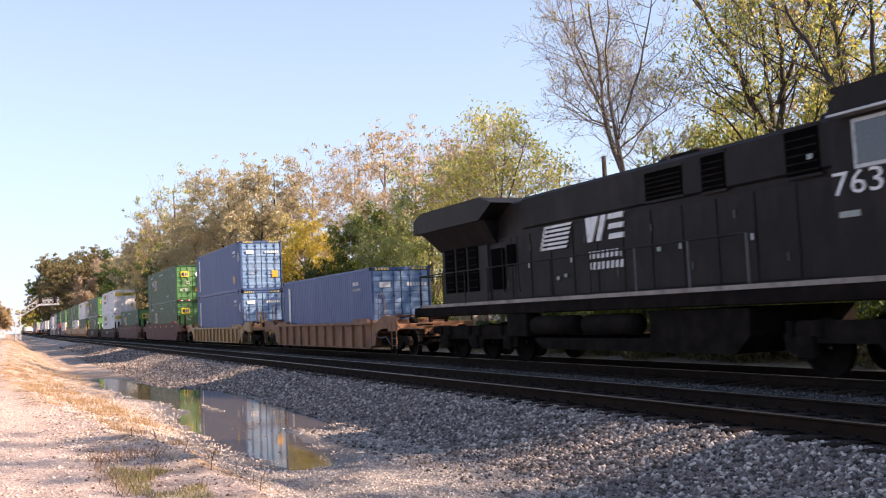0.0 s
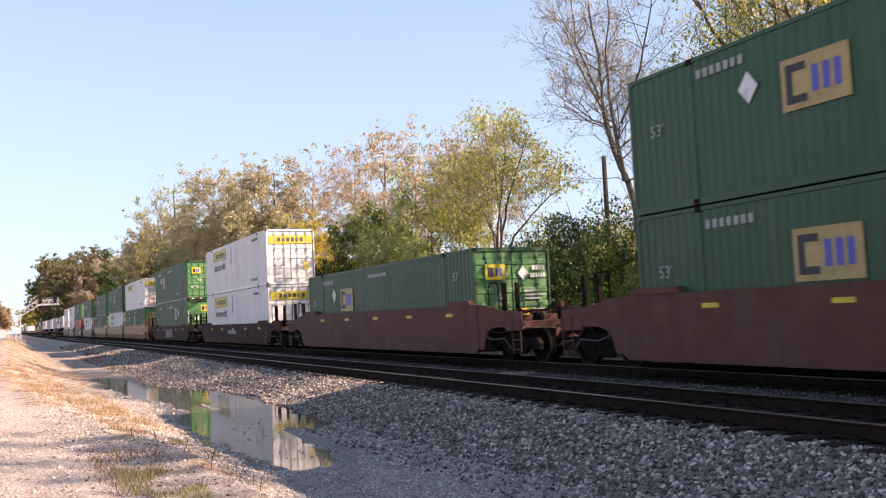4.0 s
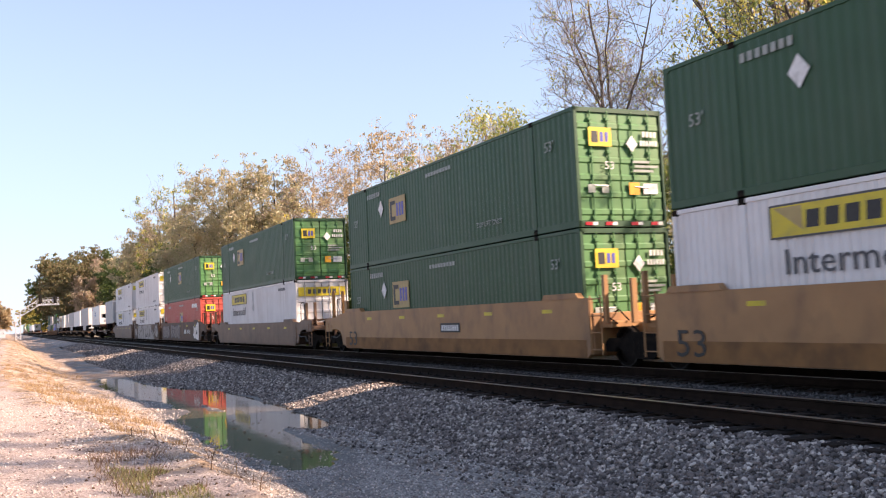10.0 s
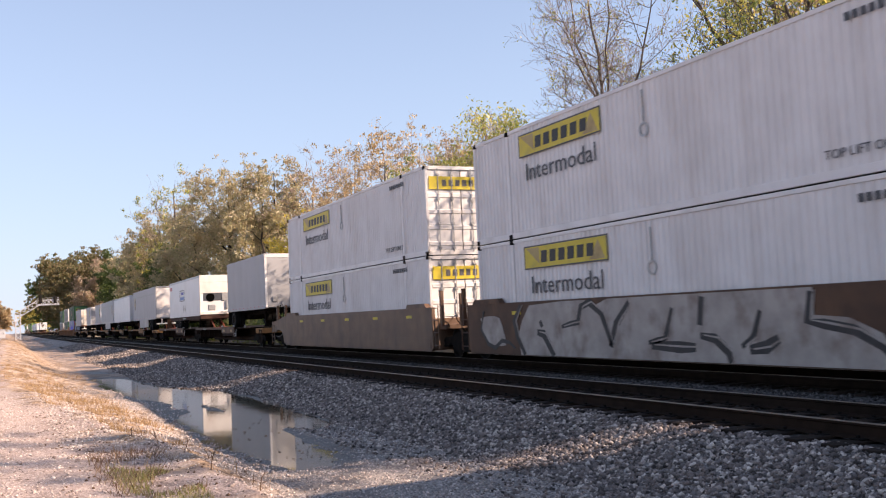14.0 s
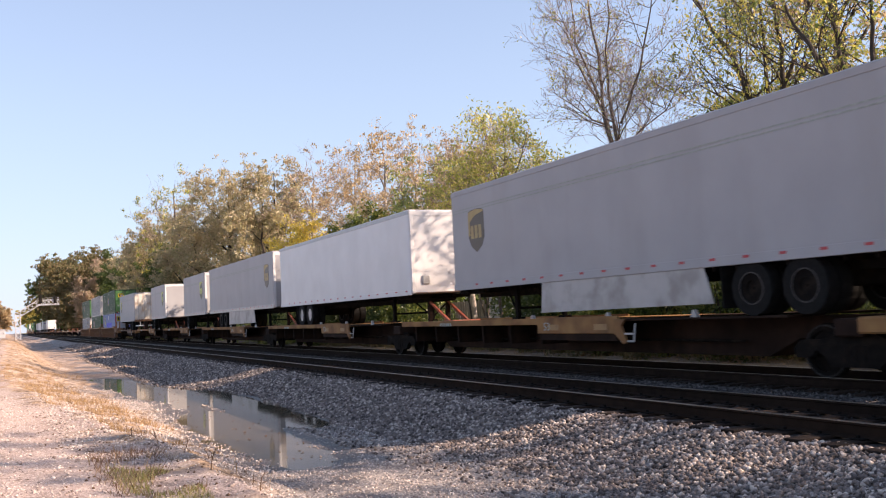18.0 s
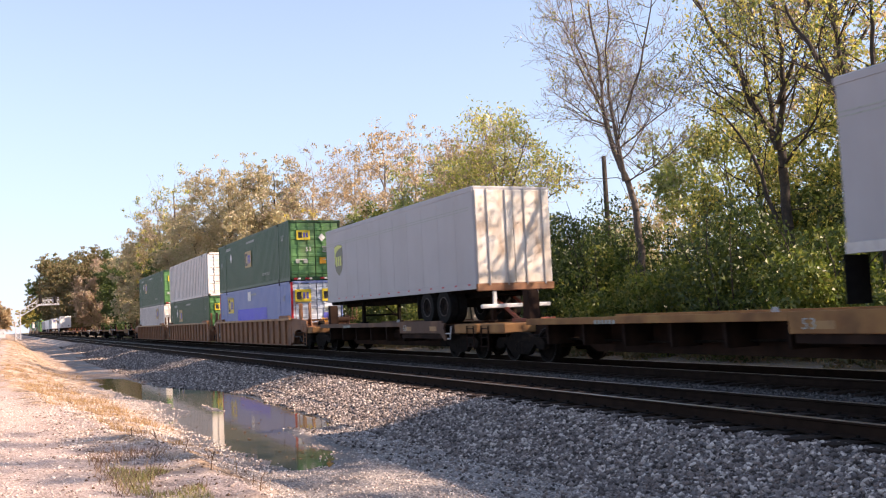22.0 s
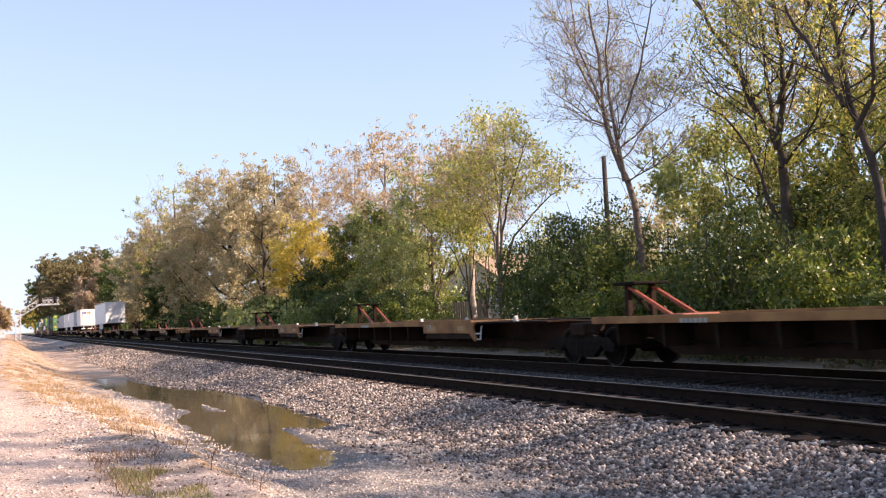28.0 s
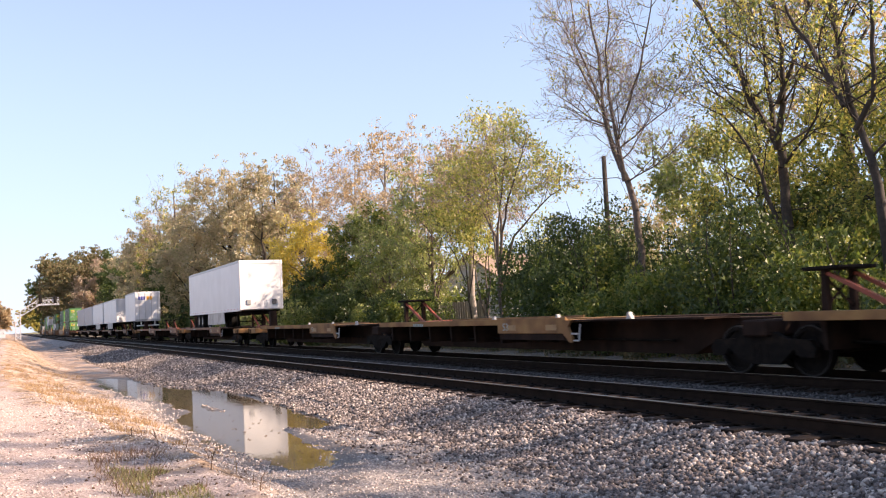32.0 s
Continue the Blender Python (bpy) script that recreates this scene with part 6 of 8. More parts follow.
def build_containers():
    g = dict(livery="green", door_mat="green_sunlit", logo="square", label="dark green corrugated container with a yellow square sign")
    g2 = dict(g, label="dark green corrugated container without a placard", dia=False)
    w = dict(livery="white", logo="banner", label="white corrugated container with a yellow banner")
    plainw = dict(w, extra=False, label="weathered white container with a faded banner and rust-stained doors", door_mat="cream_door")
    b40 = dict(livery="blue", L=12.19, W=2.44, door_mat="blue_door", label="blue corrugated container with lighter sunlit doors")
    b45 = dict(b40, L=13.72, logo="forty", label="blue forty-five foot container with lighter sunlit doors")
    container(-32.4, 0.33, **b40)
    stack(-53.5, b45, b45, 0.3)
    stack(-75.9, g2, g)
    container(-99.8, 0.36, **g)
    stack(-123.2, w, w)
    stack(-146.9, dict(g, front="blank", logo_x=-6.0, logo_z=1.5, dia=-3.9, label="dark green container with a ribbed blank front end"), dict(g, tape=True, label="dark green container with white dashes along its lower rail"))
    stack(-170.6, dict(g, logo_x=-8.9), plainw)
    stack(-190.0, w, dict(g, logo_x=-9.6))
    stack(-209.5, g, g)
    stack(-233.4, w, dict(g, logo_x=-11.7, logo_z=1.4))
    stack(-257.1, dict(g, livery="red", door_mat="red", logo_x=-8.5, logo_z=1.1, dia=False, label="red corrugated container with a yellow square sign"), dict(g, logo_x=-8.8))
    stack(-276.4, w, w)
    stack(-296.0, w, w)
    stack(-469.9, dict(g, livery="pale_blue", door_mat="pale_door", dia=False, logo_x=-13.7, logo_z=1.6, label="pale blue container with a yellow square sign and a bright patch"), dict(g, logo_x=-9.0, logo_z=1.15))
    stack(-489.7, g, dict(livery="cream", logo="posts", label="weathered white container with upright side posts"))
    stack(-509.2, dict(livery="cream", logo="posts", label="white container with a small gold sign"), g)
    rest = [(-845, g, g), (-869, g, g), (-889, g2, None), (-908, w, g), (-932, g, None), (-955, g, w), (-978, g, g), (-1002, w, None), (-1024, g, g)]
    for s, lo, up in rest:
        stack(s, lo, up)


# ---------- running gear ----------
def bogie(parent, x, name="bogie"):
    """A two-axle truck: side frames, bolster, axles and wheels."""
    side = [(-1.25, 0.36), (-1.3, 0.52), (-1.15, 0.66), (-0.6, 0.68), (-0.35, 0.8), (0.35, 0.8), (0.6, 0.68), (1.15, 0.66), (1.3, 0.52), (1.25, 0.36),
            (0.95, 0.36), (0.8, 0.5), (0.45, 0.22), (-0.45, 0.22), (-0.8, 0.5), (-0.95, 0.36)]
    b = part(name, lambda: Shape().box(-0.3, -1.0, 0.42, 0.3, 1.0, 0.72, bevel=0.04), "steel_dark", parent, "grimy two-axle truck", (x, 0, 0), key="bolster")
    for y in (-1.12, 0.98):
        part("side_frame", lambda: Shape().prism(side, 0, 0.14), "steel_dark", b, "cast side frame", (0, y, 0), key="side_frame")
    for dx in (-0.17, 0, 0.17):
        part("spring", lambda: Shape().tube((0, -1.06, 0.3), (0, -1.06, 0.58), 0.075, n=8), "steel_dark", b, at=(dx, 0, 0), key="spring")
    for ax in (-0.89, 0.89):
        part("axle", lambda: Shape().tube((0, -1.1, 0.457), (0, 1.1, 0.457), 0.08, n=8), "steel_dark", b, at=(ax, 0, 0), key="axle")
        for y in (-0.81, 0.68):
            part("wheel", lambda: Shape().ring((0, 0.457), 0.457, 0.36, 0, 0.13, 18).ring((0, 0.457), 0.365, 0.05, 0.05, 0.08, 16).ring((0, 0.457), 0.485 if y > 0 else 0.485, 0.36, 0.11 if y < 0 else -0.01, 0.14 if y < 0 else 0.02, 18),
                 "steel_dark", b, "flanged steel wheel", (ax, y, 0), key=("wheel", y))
            part("wheel_rim", lambda: Shape().ring((0, 0.457), 0.458, 0.43, -0.004, 0.0, 18), "wheel_steel", b, "bright worn rim", (ax, y if y < 0 else y + 0.134, 0), key="wheel_rim")
    return b


def coupler(parent, x, way):
    part("coupler", lambda: Shape().box(-0.45, -0.09, 0.72, 0.45, 0.09, 0.95, bevel=0.03).box(0.3, -0.16, 0.68, 0.6, 0.16, 0.98, bevel=0.05), "steel_dark", parent, "knuckle coupler", (x, 0, 0), key="coupler").rotation_euler = (0, 0, 0 if way > 0 else math.pi)
    part("air_hose", lambda: Shape().path([(0, -0.3, 0.8), (0.2, -0.32, 0.5), (0.45, -0.3, 0.42), (0.6, -0.2, 0.55)], 0.025, 6), "tyre", parent, "black air hose", (x - 0.1, 0, 0), key="hose").rotation_euler = (0, 0, 0 if way > 0 else math.pi)


def ladder(parent, x, y, z0, z1, mat, rungs=4, w=0.42):
    part("ladder", lambda: [s for s in [Shape()] for _ in [[s.tube((0, 0, z0), (0, 0, z1), 0.02, n=5), s.tube((w, 0, z0), (w, 0, z1), 0.02, n=5)] + [s.tube((0, 0, z0 + 0.12 + i * (z1 - z0 - 0.2) / (rungs - 1)), (w, 0, z0 + 0.12 + i * (z1 - z0 - 0.2) / (rungs - 1)), 0.014, n=5) for i in range(rungs)]]][0],
         mat, parent, "steel ladder", (x, y, 0), key=("ladder", z0, z1, rungs, w))


WELLS = {
    "brown": ("well_brown", "dark brown well car with smooth sides"),
    "tan": ("well_tan", "tan yellow well car with smooth sides"),
    "red": ("well_red", "red-brown well car with smooth sides"),
    "worn": ("well_worn", "weathered tan-brown well car with smooth sides"),
    "spray": ("well_faded", "dark brown well car covered in silver spray paint"),
    "rust": ("well_rust", "rusty tan well car with ribbed sides"),
    "ribbrown": ("well_rust", "rusty brown well car with ribbed sides"),
    "yellow": ("yellow_car", "weathered yellow well car with ribbed sides"),
}


def well_car(s, L, style, front="coupler", rear="coupler", number=None, top=1.6, seed=0, nxt=None):
    """A well car that carries a load of length L, whose front end is at x = 0; a joint shares one truck between two units."""
    mat, label = WELLS[style]
    rng = random.Random(seed)
    c = thing("well_car", label, "railcar", "well cars of the train")
    a, b = 0.45, -L - 0.45
    ribbed = style in ("rust", "ribbrown", "yellow")
    lo = 0.22
    face = -1.47
    for sg in (-1, 1):
        y0, y1 = (face, face + 0.12) if sg < 0 else (-face - 0.12, -face)
        sill = Shape()
        if style == "yellow":
            sill.prism([(b - 0.8, top), (b - 0.8, top - 0.3), (b + 0.6, lo), (a - 0.6, lo), (a + 0.8, top - 0.3), (a + 0.8, top)], y0, y1)
        else:
            sill.prism([(b, top), (b, lo + 0.12), (b + 0.15, lo), (a - 0.15, lo), (a, lo + 0.12), (a, top)], y0, y1)
        sd = part("side_sill", sill, mat, c, label.split(" well")[0] + " side sill")
        if sg < 0:
            if ribbed:
                n = int(L / 1.12)
                for i in range(n + 1):
                    part("side_rib", lambda: box(-0.045, -0.1, lo + 0.05, 0.045, 0.0, top - 0.1, bevel=0.01), mat, sd, "upright stiffener", (-0.3 - i * (L - 0.6) / n, face, 0), key=("rib", top))
                part("top_chord", lambda: box(b - 0.05, face - 0.1, top - 0.11, a + 0.05, face, top, bevel=0.012), "yellow_car" if style != "ribbrown" else mat, sd, "worn yellow top chord", key=("chord", L, top))
            else:
                part("bottom_band", lambda: box(b + 0.15, face - 0.012, lo, a - 0.15, face, lo + 0.42, bevel=0.006), "band_brown" if style == "tan" else mat, sd, "lower side plate", key=("band", L))
                for i in range(5):
                    part("reflector", lambda: box(0, -0.006, 0, 0.46, 0, 0.09), "yellow_mark", sd, "yellow reflector", (-1.6 - i * L / 5.2, face, top - 0.32), key="refl_y")
            for x in (a - 2.0, b + 0.35):
                part("end_guide", lambda: Shape().prism([(0, 0), (1.65, 0), (1.5, 0.13), (0.12, 0.13)], -0.08, 0.09), mat, sd, "raised container guide", (x, face + 0.05, top), key="guide")
    part("cross_floor", box(b + 0.2, face + 0.12, 0.25, a - 0.2, -face - 0.12, 0.33), mat, c)
    for x in (a, b):
        part("bulkhead", lambda: box(-0.08, -1.42, 0.3, 0.08, 1.42, 1.25, bevel=0.02), mat, c, "end bulkhead", (x, 0, 0), key="bulkhead")
    for kind, x, w in ((front, a, 1), (rear, b, -1)):
        if kind == "coupler":
            e = part("end_platform", lambda: Shape().box(0.0, -1.3, 0.98, 1.6, 1.3, 1.12, bevel=0.02).box(0.2, -0.45, 0.6, 2.5, 0.45, 1.0, bevel=0.03).box(1.55, -1.45, 0.9, 2.5, 1.45, 1.1, bevel=0.02), mat, c, "end platform over the truck", (x, 0, 0), key="platform")
            if w < 0:
                e.rotation_euler = (0, 0, math.pi)
            bogie(c, x + w * 1.45)
            coupler(c, x + w * 2.6, w)
            ladder(c, x + w * 2.2 - 0.21, -1.46, 0.25, 1.2, mat)
            m = lambda *q: (x + w * q[0],) + q[1:]
            for py in (-1.38, -0.98) if style in ("tan", "worn", "spray", "red", "brown", "rust") else ():
                post = part("end_post", lambda: Shape().box(-0.05, -0.06, 1.1, 0.05, 0.06, 2.5 if style == "tan" else 2.15, bevel=0.01).prism([(0.05, 1.1), (0.3, 1.1), (0.05, 1.6)], -0.02, 0.02), "steel_dark" if style in ("red", "brown") else mat, c, "upright end post", m(1.5, py, 0), key=("end_post", style == "tan"))
                if w < 0:
                    post.rotation_euler = (0, 0, math.pi)
            part("end_plate", lambda: Shape().box(-0.45, -0.04, 0.86, 0.45, 0.0, 1.14, bevel=0.01), mat, c, "end side plate", m(2.05, -1.42, 0), key="end_plate")
            arch = part("arch_plate", lambda: Shape().prism([(0.0, 0.34), (0.0, top - 0.02), (0.5, top - 0.04), (1.2, 1.42), (2.45, 1.34), (2.45, 0.98), (0.95, 0.94), (0.62, 0.86), (0.42, 0.66), (0.3, 0.34)], -0.03, 0.03), mat, c, "side plate arched over the truck", (x, -1.42, 0), key=("arch", top))
            walk_ = part("walkway", lambda: [z for z in [Shape().box(0.15, -1.3, 1.32, 0.2, 1.3, 1.37).box(0.75, -1.3, 1.32, 0.8, 1.3, 1.37)] for _ in [[z.box(0.1, -1.3 + i * 0.13, 1.37, 0.85, -1.25 + i * 0.13, 1.4) for i in range(20)]]][0], mat, c, "slatted crossing walkway", (x + w * 0.5, 0, 0), key="walkway")
            loops = [part("handrail", lambda: Shape().path([(0, 0, 1.2), (0, 0, 2.05), (0.08, 0, 2.16), (0.5, 0, 2.16), (0.58, 0, 2.05), (0.58, 0, 1.3)], 0.02, 6), "well_rust" if style in ("tan", "yellow", "rust", "ribbrown") else "steel_dark", c, "bent handrail", (x + w * ox, y, 0), key="end_loop") for ox, y in ((0.55, -1.36), (1.7, 1.0))]
            brace = part("cross_brace", lambda: Shape().prism([(0.2, 1.05), (0.35, 1.05), (1.5, 1.42), (1.35, 1.42)], -0.06, 0.06).prism([(0.2, 1.42), (0.35, 1.42), (1.5, 1.05), (1.35, 1.05)], -0.05, 0.05), mat, c, "crossed flat braces", (x + w * 0.3, -1.05, 0), key="xbrace")
            lever = part("brake_lever", lambda: Shape().path([(0.4, -1.48, 0.75), (0.9, -1.5, 0.62), (1.6, -1.5, 0.66), (1.9, -1.48, 0.4)], 0.02, 5), "frame_dull", c, "worn brake rod", (x, 0, 0), key="lever")
            hook = part("release_rod", lambda: Shape().path([(1.7, -1.35, 1.25), (2.3, -1.42, 1.22), (2.62, -1.4, 0.95), (2.65, -0.5, 0.9)], 0.018, 5), "frame_dull", c, "uncoupling rod", (x, 0, 0), key="release")
            if w < 0:
                for o in (walk_, brace, *loops):
                    o.rotation_euler = (0, 0, math.pi)
                for o in (arch, lever, hook):
                    o.scale = (-1, 1, 1)
            if style == "tan":
                part("end_bracket", lambda: Shape().prism([(-0.15, 0), (0.15, 0), (0.15, 0.4), (0.05, 0.46), (-0.1, 0.46), (-0.15, 0.36)], -0.05, 0.05), mat, c, "upright end bracket", m(-0.15, -1.4, top), key="end_bracket")
            part("air_reservoir", lambda: Shape().tube((0, 0.0, 1.32), (0, 0.7, 1.32), 0.13, n=12).box(-0.08, 0.0, 1.1, 0.08, 0.08, 1.3).box(-0.08, 0.6, 1.1, 0.08, 0.68, 1.3), "spine_brown", c, "cylindrical air reservoir", m(2.0, 0, 0), key="reservoir", smooth=False)
            part("control_valve", lambda: Shape().box(-0.12, -0.7, 0.95, 0.12, -0.42, 1.32, bevel=0.05).box(-0.2, -0.64, 1.1, 0.2, -0.48, 1.24, bevel=0.03), "steel_dark", c, "dark brake control valve", m(1.85, 0, 0), key="valve")
            tagged(part("pipework", lambda: Shape().path([(0.1, -1.2, 1.2), (0.7, -1.22, 1.26), (1.4, -1.15, 1.2), (2.3, -1.2, 1.24)], 0.022, 5).path([(0.2, -0.85, 1.2), (0.9, -0.8, 1.34), (1.6, -0.85, 1.3), (1.9, -0.6, 1.4)], 0.018, 5).path([(0.3, -1.35, 0.86), (1.1, -1.42, 0.8), (1.8, -1.44, 0.84), (2.4, -1.4, 0.7)], 0.02, 5),
                 "spine_brown", c, "bent brake pipes", (x, 0, 0), key="pipework"), kind="stuff")
            if w > 0 and style in ("yellow", "tan"):
                st = part("brake_stand", lambda: Shape().box(-0.05, -0.78, 1.1, 0.05, -0.66, 1.72, bevel=0.02), mat, c, "brake stand", (x + 1.9, 0, 0), key="bstand")
                part("brake_wheel", lambda: Shape().path([(0.1, -0.72 + 0.28 * math.cos(k * 0.5236), 1.66 + 0.28 * math.sin(k * 0.5236)) for k in range(13)], 0.03, 6).tube((0.1, -1.0, 1.66), (0.1, -0.44, 1.66), 0.02, n=5).tube((0.1, -0.72, 1.38), (0.1, -0.72, 1.94), 0.02, n=5).tube((0.0, -0.72, 1.66), (0.14, -0.72, 1.66), 0.06, n=8), "well_tan", st, "tan hand brake wheel", key="bwheel")
            if w > 0:
                if style == "tan":
                    pl = part("placard", lambda: box(0, -0.006, 0, 0.42, 0, 0.62), "dark_mark", c, "dark placard with a yellow head", (x - 0.5, face - 0.016, 0.95), key="placard")
                    part("placard_head", lambda: box(0.02, -0.008, 0.34, 0.4, -0.004, 0.6), "yellow_mark", pl, "yellow head", key="placard_head")
        elif kind == "joint":
            part("joint_frame", lambda: Shape().box(-0.1, -0.5, 0.55, 1.35, 0.5, 1.0, bevel=0.03).box(0.0, -1.25, 0.9, 0.55, 1.25, 1.05, bevel=0.02), mat, c, "articulated joint", (x, 0, 0), key="joint").rotation_euler = (0, 0, 0 if w > 0 else math.pi)
            ladder(c, x + w * 0.25 - 0.21, -1.46, 0.3, 1.65, mat, 4)
            if w > 0:
                bogie(c, x + 1.35)
            part("corner_post", lambda: Shape().box(-0.05, -1.4, 1.0, 0.05, -1.28, 2.1, bevel=0.01).box(0.3, -0.9, 1.0, 0.4, -0.75, 2.0, bevel=0.01), mat, c, "upright end posts", (x + w * 0.5, 0, 0), key="posts2")
            tagged(part("pipework", lambda: Shape().path([(-0.6, -1.2, 1.1), (-0.2, -1.25, 1.2), (0.3, -1.1, 1.12), (0.7, -1.2, 1.0)], 0.022, 5).path([(-0.5, -0.8, 1.1), (0.1, -0.7, 1.3), (0.6, -0.8, 1.05)], 0.018, 5), "spine_brown", c, "bent brake pipes", (x, 0, 0), key="pipework2"), kind="stuff")
    near = face - 0.015
    if style == "tan":
        lettering("53", 0.55, "black_mark", c, "size_mark", (b + 0.55, near - 0.006, lo + 0.12), width=0.9)
        part("data_plate", lambda: box(0, -0.006, 0, 1.35, 0, 0.28), "black_mark", c, "black data plate", (-7.6, near, 0.82), key="plate")
        part("number_lettering", lambda: bars(8, 0.1, 0.17, 0.05), "white_mark", c, "white bars of the car number", (-7.5, near - 0.008, 0.87), key="plate_bars")
    if style == "spray":
        graffiti(c, L, near, number, rng)
    if style == "rust":
        pl = part("data_plate", lambda: box(0, -0.006, 0, 0.75, 0, 0.85), "black_mark", c, "black data plate", (b + 0.35 if seed % 2 else -1.2, face - 0.004, 0.45), key="plate2")
        lettering("1251", 0.22, "white_mark", pl, "number", (0.12, -0.012, 0.1), width=0.5)
    if style == "brown":
        part("number_lettering", lambda: bars(9, 0.16, 0.22, 0.09), "dim_mark", c, "worn pale bars of the car number", (-9.0, near, 0.75), key="worn_bars")
    return rides(c, s)


def ribbon(pts, width, y0, y1):
    """A flat painted stroke along points (x, z)."""
    s = Shape()
    p = [Vector((x, z)) for x, z in pts]
    left, right = [], []
    for i, q in enumerate(p):
        d = (p[min(i + 1, len(p) - 1)] - p[max(i - 1, 0)]).normalized()
        n = Vector((-d.y, d.x)) * width * (0.35 + 0.65 * math.sin(math.pi * (i + 0.6) / (len(p) + 0.2)))
        left.append(q + n)
        right.append(q - n)
    ring = left + right[::-1]
    k = len(p)
    s.v = [(q.x, y, q.y) for y in (y0, y1) for q in ring]
    m = 2 * k
    s.f = [(i, i + 1, m - 2 - i, m - 1 - i) for i in range(k - 1)]
    s.f += [(i, (i + 1) % m, m + (i + 1) % m, m + i) for i in range(m)]
    return s


def blob(cx, cz, rx, rz, rng, n=16, square=0.6, lean=0.0):
    """A swollen letter outline: a rounded square, slightly uneven."""
    pts = []
    for i in range(n):
        a = 6.28319 * i / n
        u, v = math.cos(a), math.sin(a)
        k = max(abs(u), abs(v)) ** square
        pts.append((cx + rx * u / k * rng.uniform(0.94, 1.05) + lean * rz * v / k, cz + rz * v / k * rng.uniform(0.95, 1.03)))
    return pts


def spray_tag(c, x0, x1, y, rng, z0=0.26, z1=1.52, fill="pink_spray", letters=5):
    """One sprayed word: swollen overlapping letters, each with a dark rim and a slit or two."""
    w = (x1 - x0) / letters
    zc, h = (z0 + z1) * 0.5, (z1 - z0) * 0.5
    for i in range(letters):
        cx = x0 + w * (i + 0.5)
        dz = rng.uniform(-0.06, 0.05)
        out = blob(cx, zc + dz, w * 0.56, h * rng.uniform(0.85, 1.0), rng, lean=rng.uniform(-0.15, 0.15))
        d = 0.0016 * i
        field = part("spray_letter", Shape().prism(out, y - 0.003 - d, y + 0.01), fill, c, "swollen sprayed letter")
        part("spray_outline", ribbon(out + out[:2], 0.032, y - 0.005 - d, y + 0.008), "spray_dark", field, "dark spray rim")
        t = rng.uniform(-0.12, 0.12)
        st = ([(cx + t, zc + h * 0.1), (cx + t * 0.5, zc + h * 0.45)], [(cx - 0.12, zc - h * 0.2), (cx + t, zc - h * 0.75)],
              [(cx - w * 0.2, zc + h * 0.35), (cx + w * 0.12, zc + h * 0.3)], [(cx + 0.1, zc + h * 0.95), (cx + 0.05, zc + h * 0.5)])
        for k in (i % 4, (i + 1 + rng.randrange(2)) % 4):
            p, q = st[k]
            part("spray_stroke", ribbon([p, ((p[0] + q[0]) / 2 + 0.02, (p[1] + q[1]) / 2), q], 0.045, y - 0.006 - d, y + 0.008), "spray_dark", field, "dark spray slit")


def sprayed(c, outline, y, mat, name, label, deep=0.0):
    return part(name, Shape().prism(outline, y - 0.003 - deep, y + 0.01), mat, c, label)


